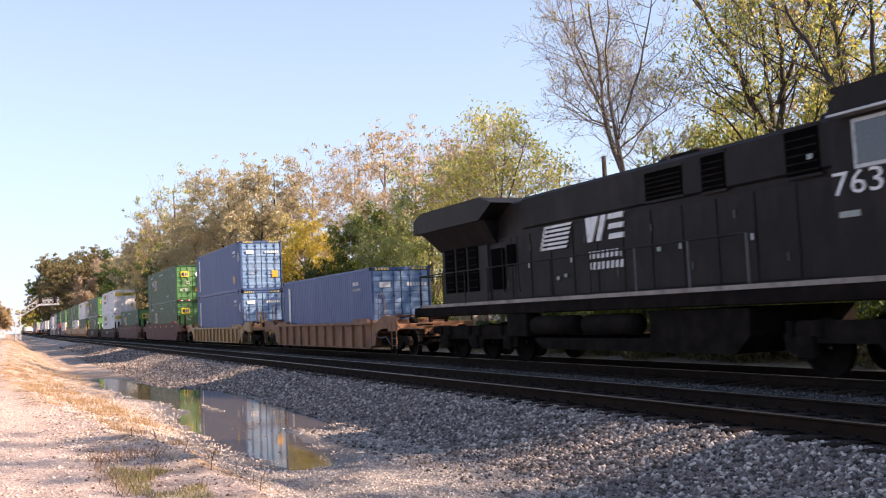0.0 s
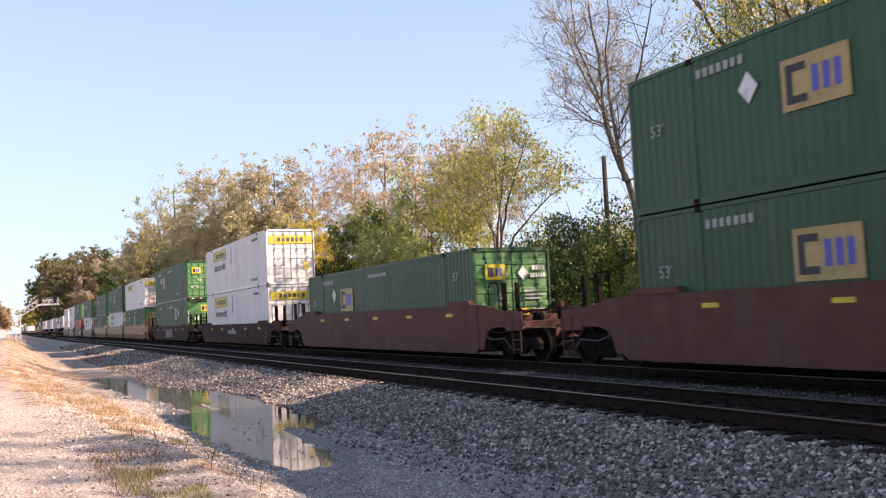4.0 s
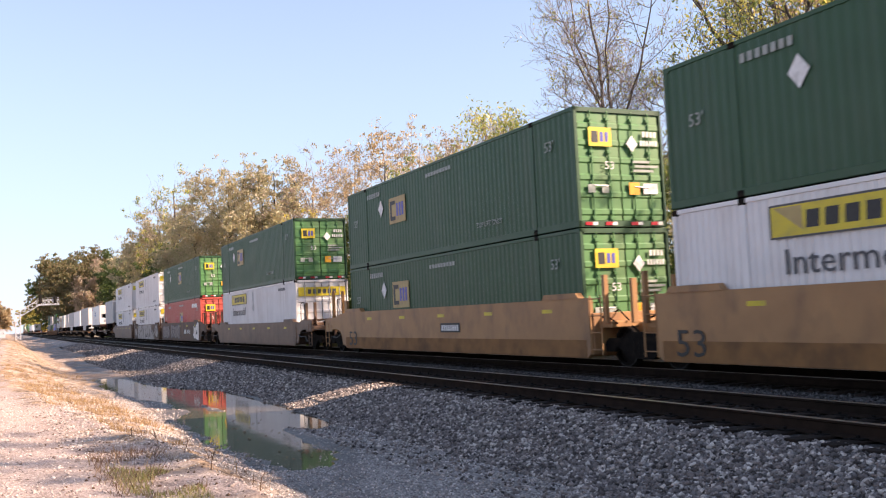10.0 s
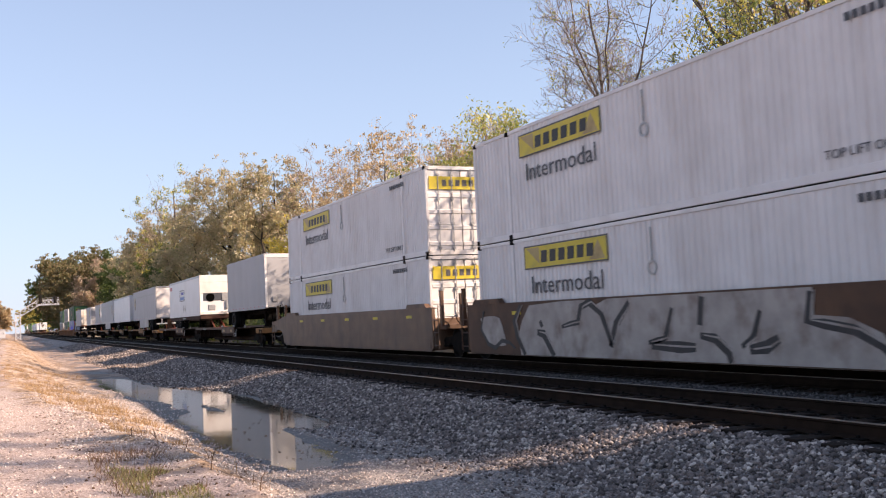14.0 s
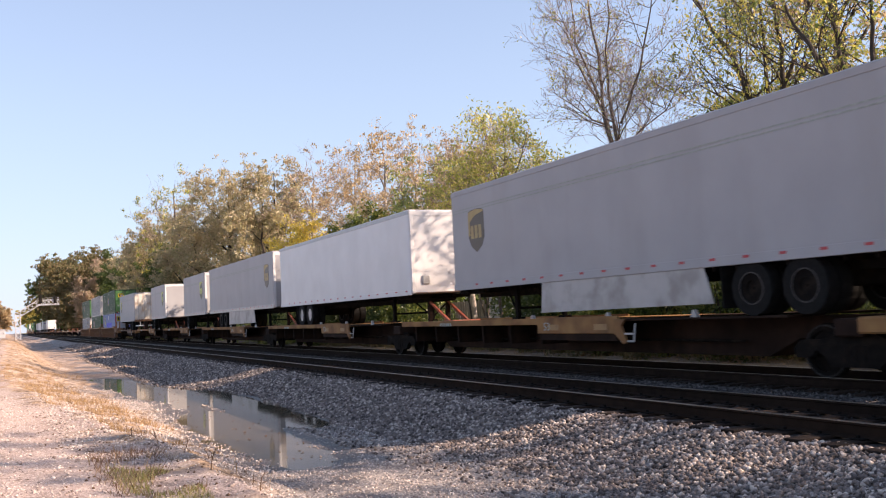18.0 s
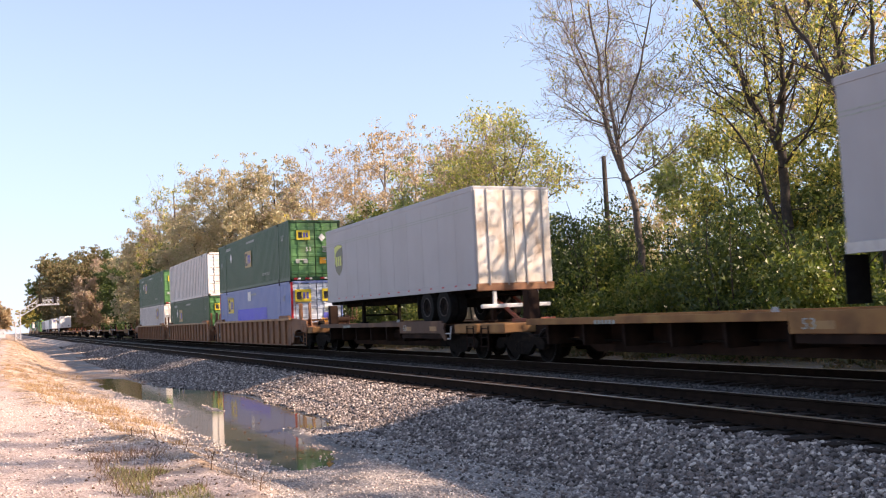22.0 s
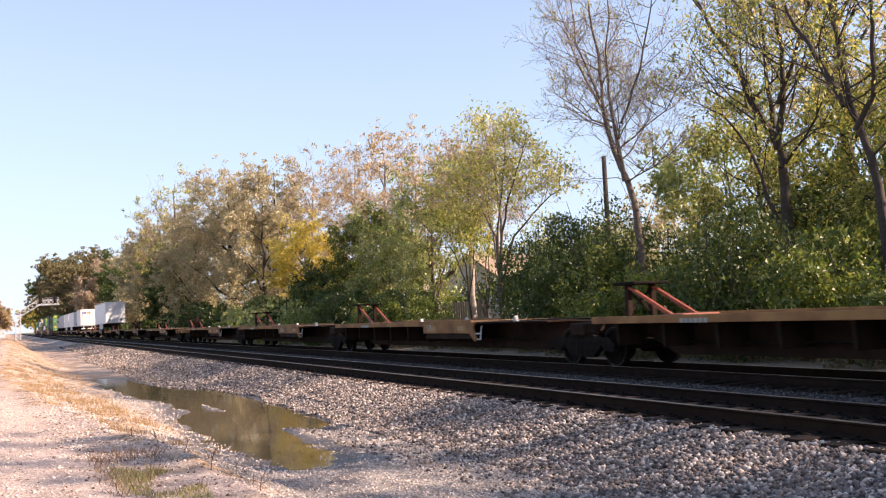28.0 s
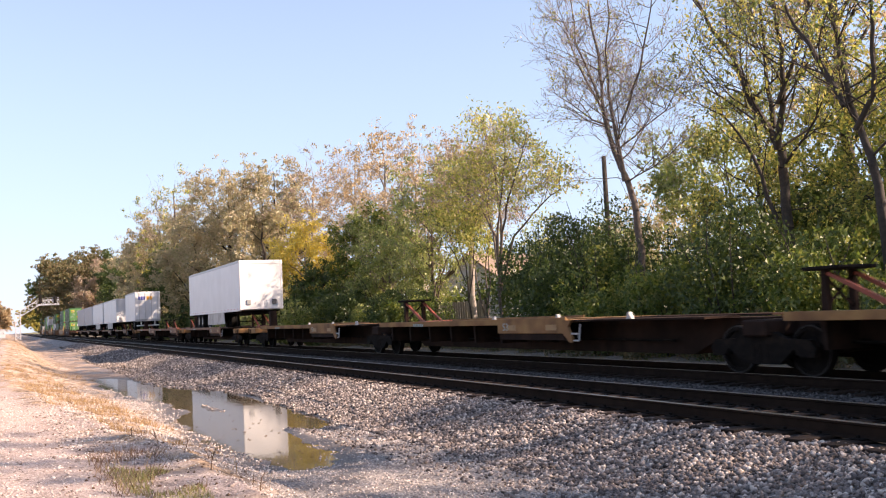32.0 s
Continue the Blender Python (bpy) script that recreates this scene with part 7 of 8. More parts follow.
def spray_piece(c, y):
    """A long silver piece: broad letters that run into each other, dark shadow strokes with a pale line along them."""
    z0, z1 = 0.24, 1.56
    body = sprayed(c, [(-13.6, z0), (-13.75, 0.7), (-13.5, 1.1), (-13.1, 1.5), (-11.6, 1.56), (-10.6, z1), (-10.2, 1.42), (-9.7, z1), (-6.2, z1), (-3.9, z1), (-3.9, 1.1), (-3.2, 1.05), (-2.6, 0.8), (-2.2, z0)], y, "silver_spray", "spray_fill", "broad silver spray letters")
    strokes = [[(-13.55, 1.5), (-13.9, 1.1), (-13.75, 0.7), (-13.4, 0.25)], [(-12.6, 1.1), (-12.5, 0.95)], [(-12.75, 0.82), (-12.45, 0.78), (-12.2, 0.5), (-12.0, 0.25)],
               [(-11.6, 0.95), (-11.2, 1.02), (-10.9, 1.05), (-10.75, 1.4), (-10.4, 1.5), (-9.95, 1.25), (-9.7, 0.75), (-9.6, 0.5)], [(-9.65, 0.5), (-9.4, 1.0), (-8.9, 1.45)],
               [(-8.3, 0.6), (-8.0, 0.65), (-7.75, 0.7), (-7.5, 1.3)], [(-8.2, 0.55), (-7.3, 0.52), (-6.85, 0.52)], [(-6.7, 0.95), (-6.6, 1.5)], [(-6.7, 0.75), (-6.3, 0.7), (-5.95, 0.45), (-5.9, 0.25)],
               [(-5.6, 0.55), (-5.3, 0.72), (-5.1, 1.2)], [(-5.4, 0.5), (-5.0, 0.55), (-4.7, 0.7)], [(-3.95, 1.5), (-4.05, 1.0), (-3.7, 0.95), (-3.1, 0.85), (-2.6, 0.6), (-2.25, 0.25)]]
    for i, st in enumerate(strokes):
        part("spray_stroke", ribbon(st, (0.1, 0.07, 0.12, 0.09)[i % 4], y - 0.007, y + 0.008), "spray_dark", body, "dark spray shadow")
        part("spray_line", ribbon([(q[0] + 0.1, q[1] + 0.015) for q in st], 0.02, y - 0.009, y + 0.006), "silver_spray", body, "thin pale spray line")
    head = sprayed(c, [(-2.3, 0.85), (-1.9, 1.0), (-1.5, 1.4), (-0.8, 1.5), (-0.3, 1.4), (0.05, 1.05), (0.0, 0.7), (-0.35, 0.45), (-0.9, 0.5), (-1.5, 0.62), (-1.7, 0.55), (-1.75, 0.72)], y, "silver_spray", "spray_fill", "silver sprayed arrow shape")
    part("spray_outline", ribbon([(-2.3, 0.95), (-1.9, 1.15), (-1.5, 1.5), (-0.8, 1.57), (-0.25, 1.45), (0.1, 1.05), (0.05, 0.65), (-0.35, 0.4), (-0.9, 0.45), (-1.5, 0.55)], 0.075, y - 0.007, y + 0.008), "spray_dark", head, "dark spray rim")
    for q in ((-1.3, 1.15), (-0.95, 1.0), (-0.6, 1.05)):
        part("spray_scrawl", ribbon([(q[0], q[1] + 0.2), (q[0] + 0.1, q[1]), (q[0] + 0.22, q[1] + 0.15), (q[0] + 0.3, q[1] - 0.15)], 0.022, y - 0.006, y + 0.008), "spray_dark", head, "grey scrawl")
    tail = sprayed(c, blob(-15.1, 0.85, 0.6, 0.42, random.Random(3), lean=-0.4), y, "silver_spray", "spray_fill", "small silver sprayed shape")
    part("spray_outline", ribbon([(-15.6, 1.4), (-15.8, 0.9), (-15.4, 0.5), (-15.0, 0.4), (-14.6, 0.6), (-14.2, 0.55), (-13.9, 0.4)], 0.06, y - 0.007, y + 0.008), "spray_dark", tail, "dark spray rim")


def graffiti(c, L, y, number, rng):
    """Sprayed words along the near side."""
    if number:
        spray_tag(c, -15.9, -12.6, y, rng, 0.36, 1.42, letters=4)
        spray_tag(c, -11.9, -7.6, y, rng, 0.34, 1.45, letters=5)
        mark = sprayed(c, [(-2.1, 0.75), (-1.75, 0.8), (-1.7, 1.35), (-1.2, 1.1), (-0.2, 1.55), (0.25, 1.5), (0.2, 0.3), (-0.6, 0.35), (-1.2, 0.45), (-1.6, 0.4)], y, "cream", "spray_fill", "pale sprayed angular shape")
        part("spray_outline", ribbon([(-2.2, 0.7), (-1.8, 0.78), (-1.75, 1.42), (-1.2, 1.18), (-0.2, 1.6)], 0.07, y - 0.007, y + 0.008), "spray_dark", mark, "dark spray rim")
        part("spray_outline", ribbon([(-2.2, 0.7), (-1.6, 0.35), (-1.2, 0.4), (-0.6, 0.3), (0.2, 0.27)], 0.06, y - 0.007, y + 0.008), "spray_dark", mark, "dark spray rim")
        part("spray_stroke", Shape().prism([(-0.9, 0.75), (-0.45, 1.05), (-0.4, 0.7)], y - 0.007, y + 0.008), "spray_dark", mark, "dark sprayed wedge")
        lettering(number, 0.3, "white_mark", c, "number", (-4.5, y - 0.008, 0.75), width=1.35)
        part("mark_lettering", lambda: bars(4, 0.14, 0.3, 0.07), "white_mark", c, "white bars of the owner's mark", (-5.6, y - 0.008, 0.75), key="owner_bars")
    else:
        spray_piece(c, y)


def build_well_cars():
    well_car(-32.4, 12.19, "ribbrown", top=1.2, seed=2)
    well_car(-53.5, 13.72, "yellow", top=1.15, seed=3)
    well_car(-75.9, 16.15, "red", seed=4)
    well_car(-99.8, 16.15, "red", seed=5)
    well_car(-123.2, 16.15, "brown", top=1.32, seed=6)
    tagged_car = well_car(-146.9, 16.15, "brown", top=1.35, seed=7)
    spray_tag(tagged_car, -9.6, -6.0, -1.487, random.Random(5), 0.42, 1.15, letters=6)
    well_car(-170.6, 16.15, "tan", rear="joint", seed=8)
    well_car(-190.0, 16.15, "tan", front="joint", rear="joint", seed=9)
    well_car(-209.5, 16.15, "tan", front="joint", seed=10)
    well_car(-233.4, 16.15, "worn", top=1.32, seed=11)
    well_car(-257.1, 16.15, "spray", rear="joint", number="765720", seed=12)
    well_car(-276.4, 16.15, "spray", front="joint", rear="joint", seed=13)
    well_car(-296.0, 16.15, "worn", front="joint", seed=14)
    well_car(-469.9, 16.15, "rust", rear="joint", top=1.5, seed=15)
    well_car(-489.7, 16.15, "rust", front="joint", rear="joint", top=1.5, seed=17)
    well_car(-509.2, 16.15, "rust", front="joint", top=1.5, seed=16)
    for i, s in enumerate((-845, -869, -889, -908, -932, -955, -978, -1002, -1024)):
        well_car(s, 16.15, ("brown", "tan", "rust")[i % 3], seed=20 + i)


# ---------- spine cars and trailers ----------
def hitch(parent, x, up=True):
    """A trailer hitch: a plate on a strut with a red diagonal brace."""
    h = part("hitch", lambda: Shape().prism([(-0.1, 1.05), (0.06, 1.05), (0.06, 1.86), (-0.06, 1.86)], -0.4, -0.28).prism([(-0.1, 1.05), (0.06, 1.05), (0.06, 1.86), (-0.06, 1.86)], 0.28, 0.4).tube((0, -0.4, 1.15), (0, 0.35, 1.8), 0.03, n=5).tube((0, 0.35, 1.15), (0, -0.4, 1.8), 0.03, n=5).box(-0.2, -0.45, 1.0, 0.2, 0.45, 1.12, bevel=0.02),
             "spine_brown", parent, "trailer hitch stand", (x, 0, 0), key="hitch")
    part("hitch_plate", lambda: box(-0.42, -0.5, 1.86, 0.42, 0.5, 1.93, bevel=0.02), "steel_dark", h, "greasy top plate", key="hplate")
    for y in (-0.38, 0.3):
        part("hitch_brace", lambda: Shape().prism([(0.0, 1.8), (0.1, 1.82), (1.6, 1.14), (1.5, 1.08)], 0, 0.07), "hitch_red", h, "red diagonal brace", (0, y, 0), key="hbrace")
    part("hitch_shoe", lambda: box(1.35, -0.5, 1.05, 2.1, 0.5, 1.16, bevel=0.02), "hitch_red", h, "red sliding shoe", key="hshoe")


def spine_unit(s, length, front="joint", rear="joint", tray="yellow_car", seed=0, two_hitches=False):
    """One platform of a spine car: a central beam, wheel trays on both sides and a hitch; front truck at x = 0."""
    rng = random.Random(seed)
    c = thing("spine_car", "brown spine car with rusty yellow wheel trays", "railcar", "spine cars of the train")
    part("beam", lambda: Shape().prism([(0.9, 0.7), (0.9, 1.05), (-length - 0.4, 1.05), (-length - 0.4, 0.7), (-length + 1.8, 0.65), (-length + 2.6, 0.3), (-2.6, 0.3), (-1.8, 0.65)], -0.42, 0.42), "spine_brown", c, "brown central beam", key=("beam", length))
    for sg in (-1, 1):
        y0, y1 = (-1.42, -0.42) if sg < 0 else (0.42, 1.42)
        part("wheel_tray", lambda: Shape().box(-length + 0.9, y0, 1.02, -length + 9.8, y1, 1.1, bevel=0.01).box(-length + 0.9, y0 if sg < 0 else y1 - 0.05, 1.0, -length + 9.8, y0 + 0.05 if sg < 0 else y1, 1.16, bevel=0.01),
             tray, c, "rusty yellow wheel tray", key=("tray", length, sg))
        part("deep_tray", lambda: Shape().box(-length + 9.8, y0 - 0.01, 0.78, -length + 13.2, y0 + 0.06, 1.17, bevel=0.012).box(-length + 9.8, y0, 1.04, -length + 13.2, y1, 1.1) if sg < 0 else Shape().box(-length + 9.8, y0, 1.04, -length + 13.2, y1, 1.1),
             tray, c, "yellow tray side plate", key=("deep", length, sg))
        part("forward_shelf", lambda: box(-length + 13.2, y0 + 0.1, 1.06, -1.2, y1, 1.1) if sg < 0 else box(-length + 13.2, y0, 1.06, -1.2, y1 - 0.1, 1.1), "spine_brown", c, "brown shelf", key=("shelf", length, sg))
        if sg < 0:
            for i in range(6):
                part("bracket", lambda: Shape().prism([(0, 1.0), (0.12, 1.0), (0.12, 0.5), (0.05, 0.5)], -1.2, -0.42), "spine_brown", c, "tray bracket", (-length + 1.5 + i * 1.6, 0, 0), key="bracket")
            for px in (9.4, 12.7, 15.6):
                if px < length - 1.0:
                    part("pedestal", lambda: Shape().prism([(-0.1, 1.1), (0.1, 1.1), (0.025, 1.25), (-0.025, 1.25)], -0.04, 0.04), "skirt", c, "pale container pedestal", (-length + px, -1.3, 0), key="pedestal")
            for px in (10.3, 12.3):
                part("tray_panel", lambda: box(0, -0.004, 0, 0.5, 0, 0.14), "yellow_car", c, "faded yellow panel", (-length + px, -1.432, 0.86), key="tray_panel")
            part("brake_pipe", lambda: Shape().path([(-length + 1, -0.6, 0.62), (-length + 5, -0.62, 0.56), (-length + 9, -0.6, 0.62), (-3, -0.6, 0.6)], 0.03, 5), "steel_dark", c, "brake pipe", key=("bpipe", length))
            part("air_reservoir", lambda: Shape().tube((-length * 0.45, -0.75, 0.72), (-length * 0.45 + 1.1, -0.75, 0.72), 0.2, n=12), "spine_brown", c, "air reservoir", key=("resv", length))
            part("step", lambda: Shape().path([(0, -1.4, 1.0), (0.05, -1.42, 0.62), (0.5, -1.42, 0.62), (0.55, -1.4, 1.0)], 0.022, 5).box(0.05, -1.44, 0.76, 0.5, -1.4, 0.8), "skirt", c, "pale grey step", (-length + 13.25, 0, 0), key="step")
            part("step_bracket", lambda: Shape().prism([(-0.08, 1.1), (0.3, 1.1), (0.16, 0.95), (0.34, 0.6), (0.22, 0.56), (-0.08, 0.78)], -1.46, -1.4), tray, c, "tapered end bracket", (-length + 13.2, 0, 0), key=("sbracket", tray))
            lettering("53", 0.2, "dim_mark", c, "size_mark", (-length + 10.1, -1.438, 0.86), width=0.3)
            part("lower_plate", lambda: box(0, -0.004, 0, 3.2, 0.06, 0.16), "spine_brown", c, "rusty lower plate", (-length + 9.9, -1.38, 0.62), key="lplate")
            part("number_lettering", lambda: bars(6, 0.09, 0.09, 0.05), "dim_mark", c, "pale bars of the car number", (-length + 4.0, -1.432, 1.0), key="spine_bars")
    part("crossbeam", lambda: Shape().box(-0.3, -1.25, 0.72, 0.3, 1.25, 1.02, bevel=0.03), "spine_brown", c, "brown cross beam", key="crossb")
    hitch(c, 0.9)
    bogie(c, 0.0)
    for kind, x, w in ((front, 0.0, 1), (rear, -length, -1)):
        if kind == "coupler":
            part("end_sill", lambda: Shape().box(0.3, -1.4, 0.78, 1.75, 1.4, 1.05, bevel=0.03), "tray", c, "worn yellow end sill", (x, 0, 0), key="endsill").rotation_euler = (0, 0, 0 if w > 0 else math.pi)
            coupler(c, x + w * 1.75, w)
            part("end_stand", lambda: Shape().prism([(-0.2, 1.05), (0.2, 1.05), (0.1, 1.95), (-0.15, 1.95)], -0.45, -0.1), "spine_brown", c, "upright end stand", (x + w * 0.7, 0, 0), key="estand") if w < 0 else None
            ladder(c, x + w * 1.4 - 0.2, -1.43, 0.3, 1.0, "spine_brown", 3)
            if w < 0:
                bogie(c, x)
    return rides(c, s)


def build_spine_cars():
    cars = [([-319.0, -337.2], -354.6), ([-358.4, -377.6, -395.4, -413.2, -431.0], -448.6), ([-452.3], -466.0),
            ([-530.4, -548.2, -566.0, -584.4, -602.0], -619.6), ([-623.6, -641.4, -660.6], -678.0),
            ([-684.0], -700.5), ([-704.4, -717.0], -729.5), ([-732.8, -751.0, -768.8, -786.6, -804.4], -822.0)]
    k = 0
    for fronts, end in cars:
        for i, s in enumerate(fronts):
            nxt = fronts[i + 1] if i + 1 < len(fronts) else end
            k += 1
            tray = "well_faded" if fronts[0] in (-319.0, -452.3) else "tray" if fronts[0] > -640 else "well_rust"
            spine_unit(s, s - nxt, "coupler" if i == 0 else "joint", "coupler" if i + 1 == len(fronts) else "joint", tray, seed=k)


def shield(parent, at, w, tones=("brown_mark", "gold_mark", "brown shield sign with gold shapes")):
    """A shield with plain shapes, no letters."""
    out = [(0, 0.45 * w), (0.0, 1.25 * w), (0.2 * w, 1.3 * w), (0.5 * w, 1.32 * w), (0.8 * w, 1.3 * w), (w, 1.25 * w), (w, 0.45 * w), (0.85 * w, 0.2 * w), (0.5 * w, 0), (0.15 * w, 0.2 * w)]
    p = part("shield_sign", lambda: Shape().prism(out, -0.006, 0.004), tones[0], parent, tones[2], at, key=("shield", w))
    for k in range(3):
        part("shield_bar", lambda: box(0, -0.008, 0, 0.17 * w, 0, 0.4 * w), tones[1], p, at=((0.16 + 0.25 * k) * w, 0, 0.42 * w), key=("shieldb", w))
    part("shield_curve", lambda: Shape().prism([(0.0, 0.5 * w), (0.1 * w, 0.55 * w), (0.12 * w, 0.95 * w), (0.45 * w, 1.12 * w), (0.98 * w, 1.2 * w), (0.98 * w, 1.25 * w), (0.5 * w, 1.31 * w), (0.0, 1.24 * w)], -0.01, 0.003), tones[1], p, key=("shieldc", w))


def road_wheel(parent, x, y, r=0.5, rim="rim"):
    t = part("tyre", lambda: Shape().ring((0, 0), r, r * 0.55, -0.13, 0.13, 22).ring((0, 0), r * 1.01, r * 0.93, -0.09, 0.09, 22), "tyre", parent, "black rubber tyre", (x, y, 1.1 + r), key=("tyre", r))
    part("rim_edge", lambda: Shape().ring((0, 0), r * 0.6, r * 0.565, -0.136, -0.12, 22), "frame_dull", t, "scuffed rim edge", key=("rim_edge", r))
    part("rim", lambda: Shape().ring((0, 0), r * 0.57, r * 0.3, -0.1, -0.04, 18).ring((0, 0), r * 0.32, 0.03, -0.07, -0.05, 14), rim, t, "steel wheel rim", key=("rim", r))


LIME = ("olive_mark", "lime_mark", "olive shield sign with yellow-green shapes")


def trailer(s, L, top, mat, label, nose="plain", skirt=None, logo=None, lines=False, wheels=True, refl=True, name="semi_trailer", axle=None, bottom=2.1):
    """A road trailer with its front end at x = 0, resting on a spine car."""
    c = thing(name, label, "trailer", "trailers on the train")
    W, h = 2.59, 1.295
    H = top - bottom
    body = Shape().box(-L, -h, bottom, 0, h, top, bevel=0.04)
    part("body", lambda: body, mat, c, label.split(" trailer")[0] + " body", key=("tbody", L, top, bottom))
    part("top_rail", lambda: Shape().box(-L, -h - 0.012, top - 0.16, 0, -h + 0.01, top - 0.03, bevel=0.005), "frame_grey" if mat == "trailer_white" else mat, c, "metal top rail", key=("trail", L, top))
    part("bottom_rail", lambda: Shape().box(-L, -h - 0.015, bottom - 0.05, -0.02, -h + 0.04, bottom + 0.14, bevel=0.008), "frame_grey" if logo == "shield" else mat, c, "metal bottom rail", key=("brail", L, bottom))
    part("underframe", lambda: Shape().box(-L + 0.1, -0.5, bottom - 0.28, -0.4, -0.38, bottom - 0.03).box(-L + 0.1, 0.38, bottom - 0.28, -0.4, 0.5, bottom - 0.03), "steel_dark", c, "dark underframe", key=("uf", L, bottom))
    n = int(L / 1.22)
    seams = part("seams", lambda: [z for z in [Shape()] for _ in [[z.box(-i * L / n - 0.02, -h - 0.004, bottom + 0.14, -i * L / n + 0.02, -h + 0.01, top - 0.16) for i in range(1, n)]]][0], mat, c, "riveted panel seams", key=("seams", L, top)) if nose == "doors" else None
    if refl:
        m = int(L / 0.95)
        for i in range(m):
            part("reflector", lambda: box(0, -0.004, 0, 0.16, 0, 0.05), "red_mark", c, "red reflective strip", (-0.5 - i * (L - 1) / m, -h - 0.016, bottom + 0.06), key="trefl")
    if lines:
        for z in (top - 0.62, top - 0.7):
            part("stripe", lambda: box(-L + 0.05, -0.004, 0, -0.3, 0, 0.03), "dim_mark", c, "grey double line", (0, -h - 0.001, z), key=("tstripe", L))
    if wheels:
        axle0 = axle if axle is not None else (-L + (3.9 if L > 10 else 1.3))
        bg = part("axle_frame", lambda: Shape().box(-0.9, -0.55, bottom - 0.55, 0.9, 0.55, bottom - 0.25, bevel=0.03), "steel_dark", c, "dark steel trailer axle frame", (axle0, 0, 0), key="axleg")
        for x in ((-0.63, 0.63) if L > 10 else (0.0,)):
            for y in (-1.12, 1.12):
                road_wheel(bg, x, y, rim="rim" if mat == "trailer_white" and nose != "reefer" else "steel_dark")
                road_wheel(bg, x, y * 0.72, rim="steel_dark")
        part("mud_flap", lambda: box(-0.01, -1.25, 1.25, 0.01, -0.65, bottom - 0.05), "tyre", c, "black mud flap", (axle0 - 1.4, 0, 0), key=("flap", bottom))
    gear_x = (-2.9 if L > 10 else -2.0) if axle is None else -L + 2.8
    for y in (-0.75, 0.75):
        part("landing_leg", lambda: Shape().box(-0.07, -0.06, 1.2, 0.07, 0.06, bottom - 0.05, bevel=0.01).box(-0.16, -0.12, 1.14, 0.16, 0.12, 1.2), "steel_dark", c, "landing leg", (gear_x, y, 0), key=("leg", bottom))
    part("leg_brace", lambda: Shape().tube((-0.02, -0.75, 1.3), (-1.0, -0.45, bottom - 0.2), 0.03, n=5).tube((-0.02, 0.75, 1.3), (-1.0, 0.45, bottom - 0.2), 0.03, n=5).tube((0, -0.75, 1.45), (0, 0.75, 1.45), 0.035, n=6), "steel_dark", c, "landing gear braces", (gear_x, 0, 0), key=("legbrace", bottom))
    part("kingpin_plate", lambda: Shape().box(-1.5, -1.1, bottom - 0.16, 0.1, 1.1, bottom - 0.04, bevel=0.02), "steel_dark", c, "dark kingpin plate", (-0.6 if axle is None else -L + 1.4, 0, 0), key=("kpin", bottom))
    part("floor_frame", lambda: [z for z in [Shape()] for _ in [[z.box(-i * 0.62 - 0.06, -1.2, bottom - 0.13, -i * 0.62, 1.2, bottom - 0.03) for i in range(1, int(L / 0.62))]]][0], "steel_dark", c, "dark floor crossmembers", key=("xm", L, bottom))
    if skirt:
        a, b = skirt
        part("side_skirt", lambda: Shape().prism([(a, bottom - 0.02), (b, bottom - 0.02), (b + 0.25, 1.35), (a - 0.1, 1.3)], -h + 0.01, -h + 0.04), "skirt", c, "pale side skirt panel", key=("skirt", a, b))
    if nose == "doors":
        for j, y in enumerate((-h + 0.06, 0.01)):
            d = part("door", lambda: box(0.0, 0, bottom + 0.1, 0.035, h - 0.07, top - 0.12, bevel=0.01), "cream_door" if L > 10 else "trailer_white", c, "trailer door leaf", (0, y, 0), key=("tdoor", top, bottom))
            for q in (0.3, 0.8):
                part("lock_rod", lambda: Shape().tube((0.06, 0, bottom + 0.05), (0.06, 0, top - 0.08), 0.02, n=6), "frame_grey", d, "lock rod", (0, q * (h - 0.07), 0), key=("trod", top, bottom))
        part("bumper", lambda: Shape().box(-0.1, -1.15, bottom - 0.62, 0.02, 1.15, bottom - 0.5, bevel=0.02).box(-0.08, -0.75, bottom - 0.5, 0.0, -0.65, bottom).box(-0.08, 0.65, bottom - 0.5, 0.0, 0.75, bottom), "white_mark", c, "rear bumper", key=("bump", bottom))
        part("door_sill", lambda: box(-0.02, -h, bottom - 0.12, 0.05, h, bottom + 0.1, bevel=0.02), "well_rust" if L > 10 else "frame_grey", c, "door sill", key=("sill", bottom))
    elif nose == "plain":
        part("nose_frame", lambda: Shape().box(-0.03, -h + 0.05, top - 0.22, 0.015, h - 0.05, top - 0.06, bevel=0.01).box(-0.03, -h + 0.02, bottom, 0.012, -h + 0.14, top - 0.1, bevel=0.01).box(-0.03, h - 0.14, bottom, 0.012, h - 0.02, top - 0.1, bevel=0.01), "trailer_white", c, "nose corner trim", key=("nose", top, bottom))
        part("air_box", lambda: Shape().box(0.0, -0.1, 0, 0.06, 0.16, 0.3, bevel=0.02), "frame_grey", c, "connection box", (0, -h + 0.5, bottom + 0.3), key="abox")
        part("air_box", lambda: Shape().box(0.0, -0.14, 0, 0.06, 0.14, 0.3, bevel=0.02), "unit_dark", c, "dark connection box", (0, h - 0.55, bottom + 0.3), key="abox2")
    elif nose == "frame":
        part("nose_frame", lambda: Shape().box(-0.02, -h, top - 0.14, 0.07, h, top, bevel=0.02).box(-0.02, -h, bottom, 0.07, -h + 0.12, top, bevel=0.02).box(-0.02, h - 0.12, bottom, 0.07, h, top, bevel=0.02), "frame_grey", c, "grey door frame", key=("nf", top, bottom))
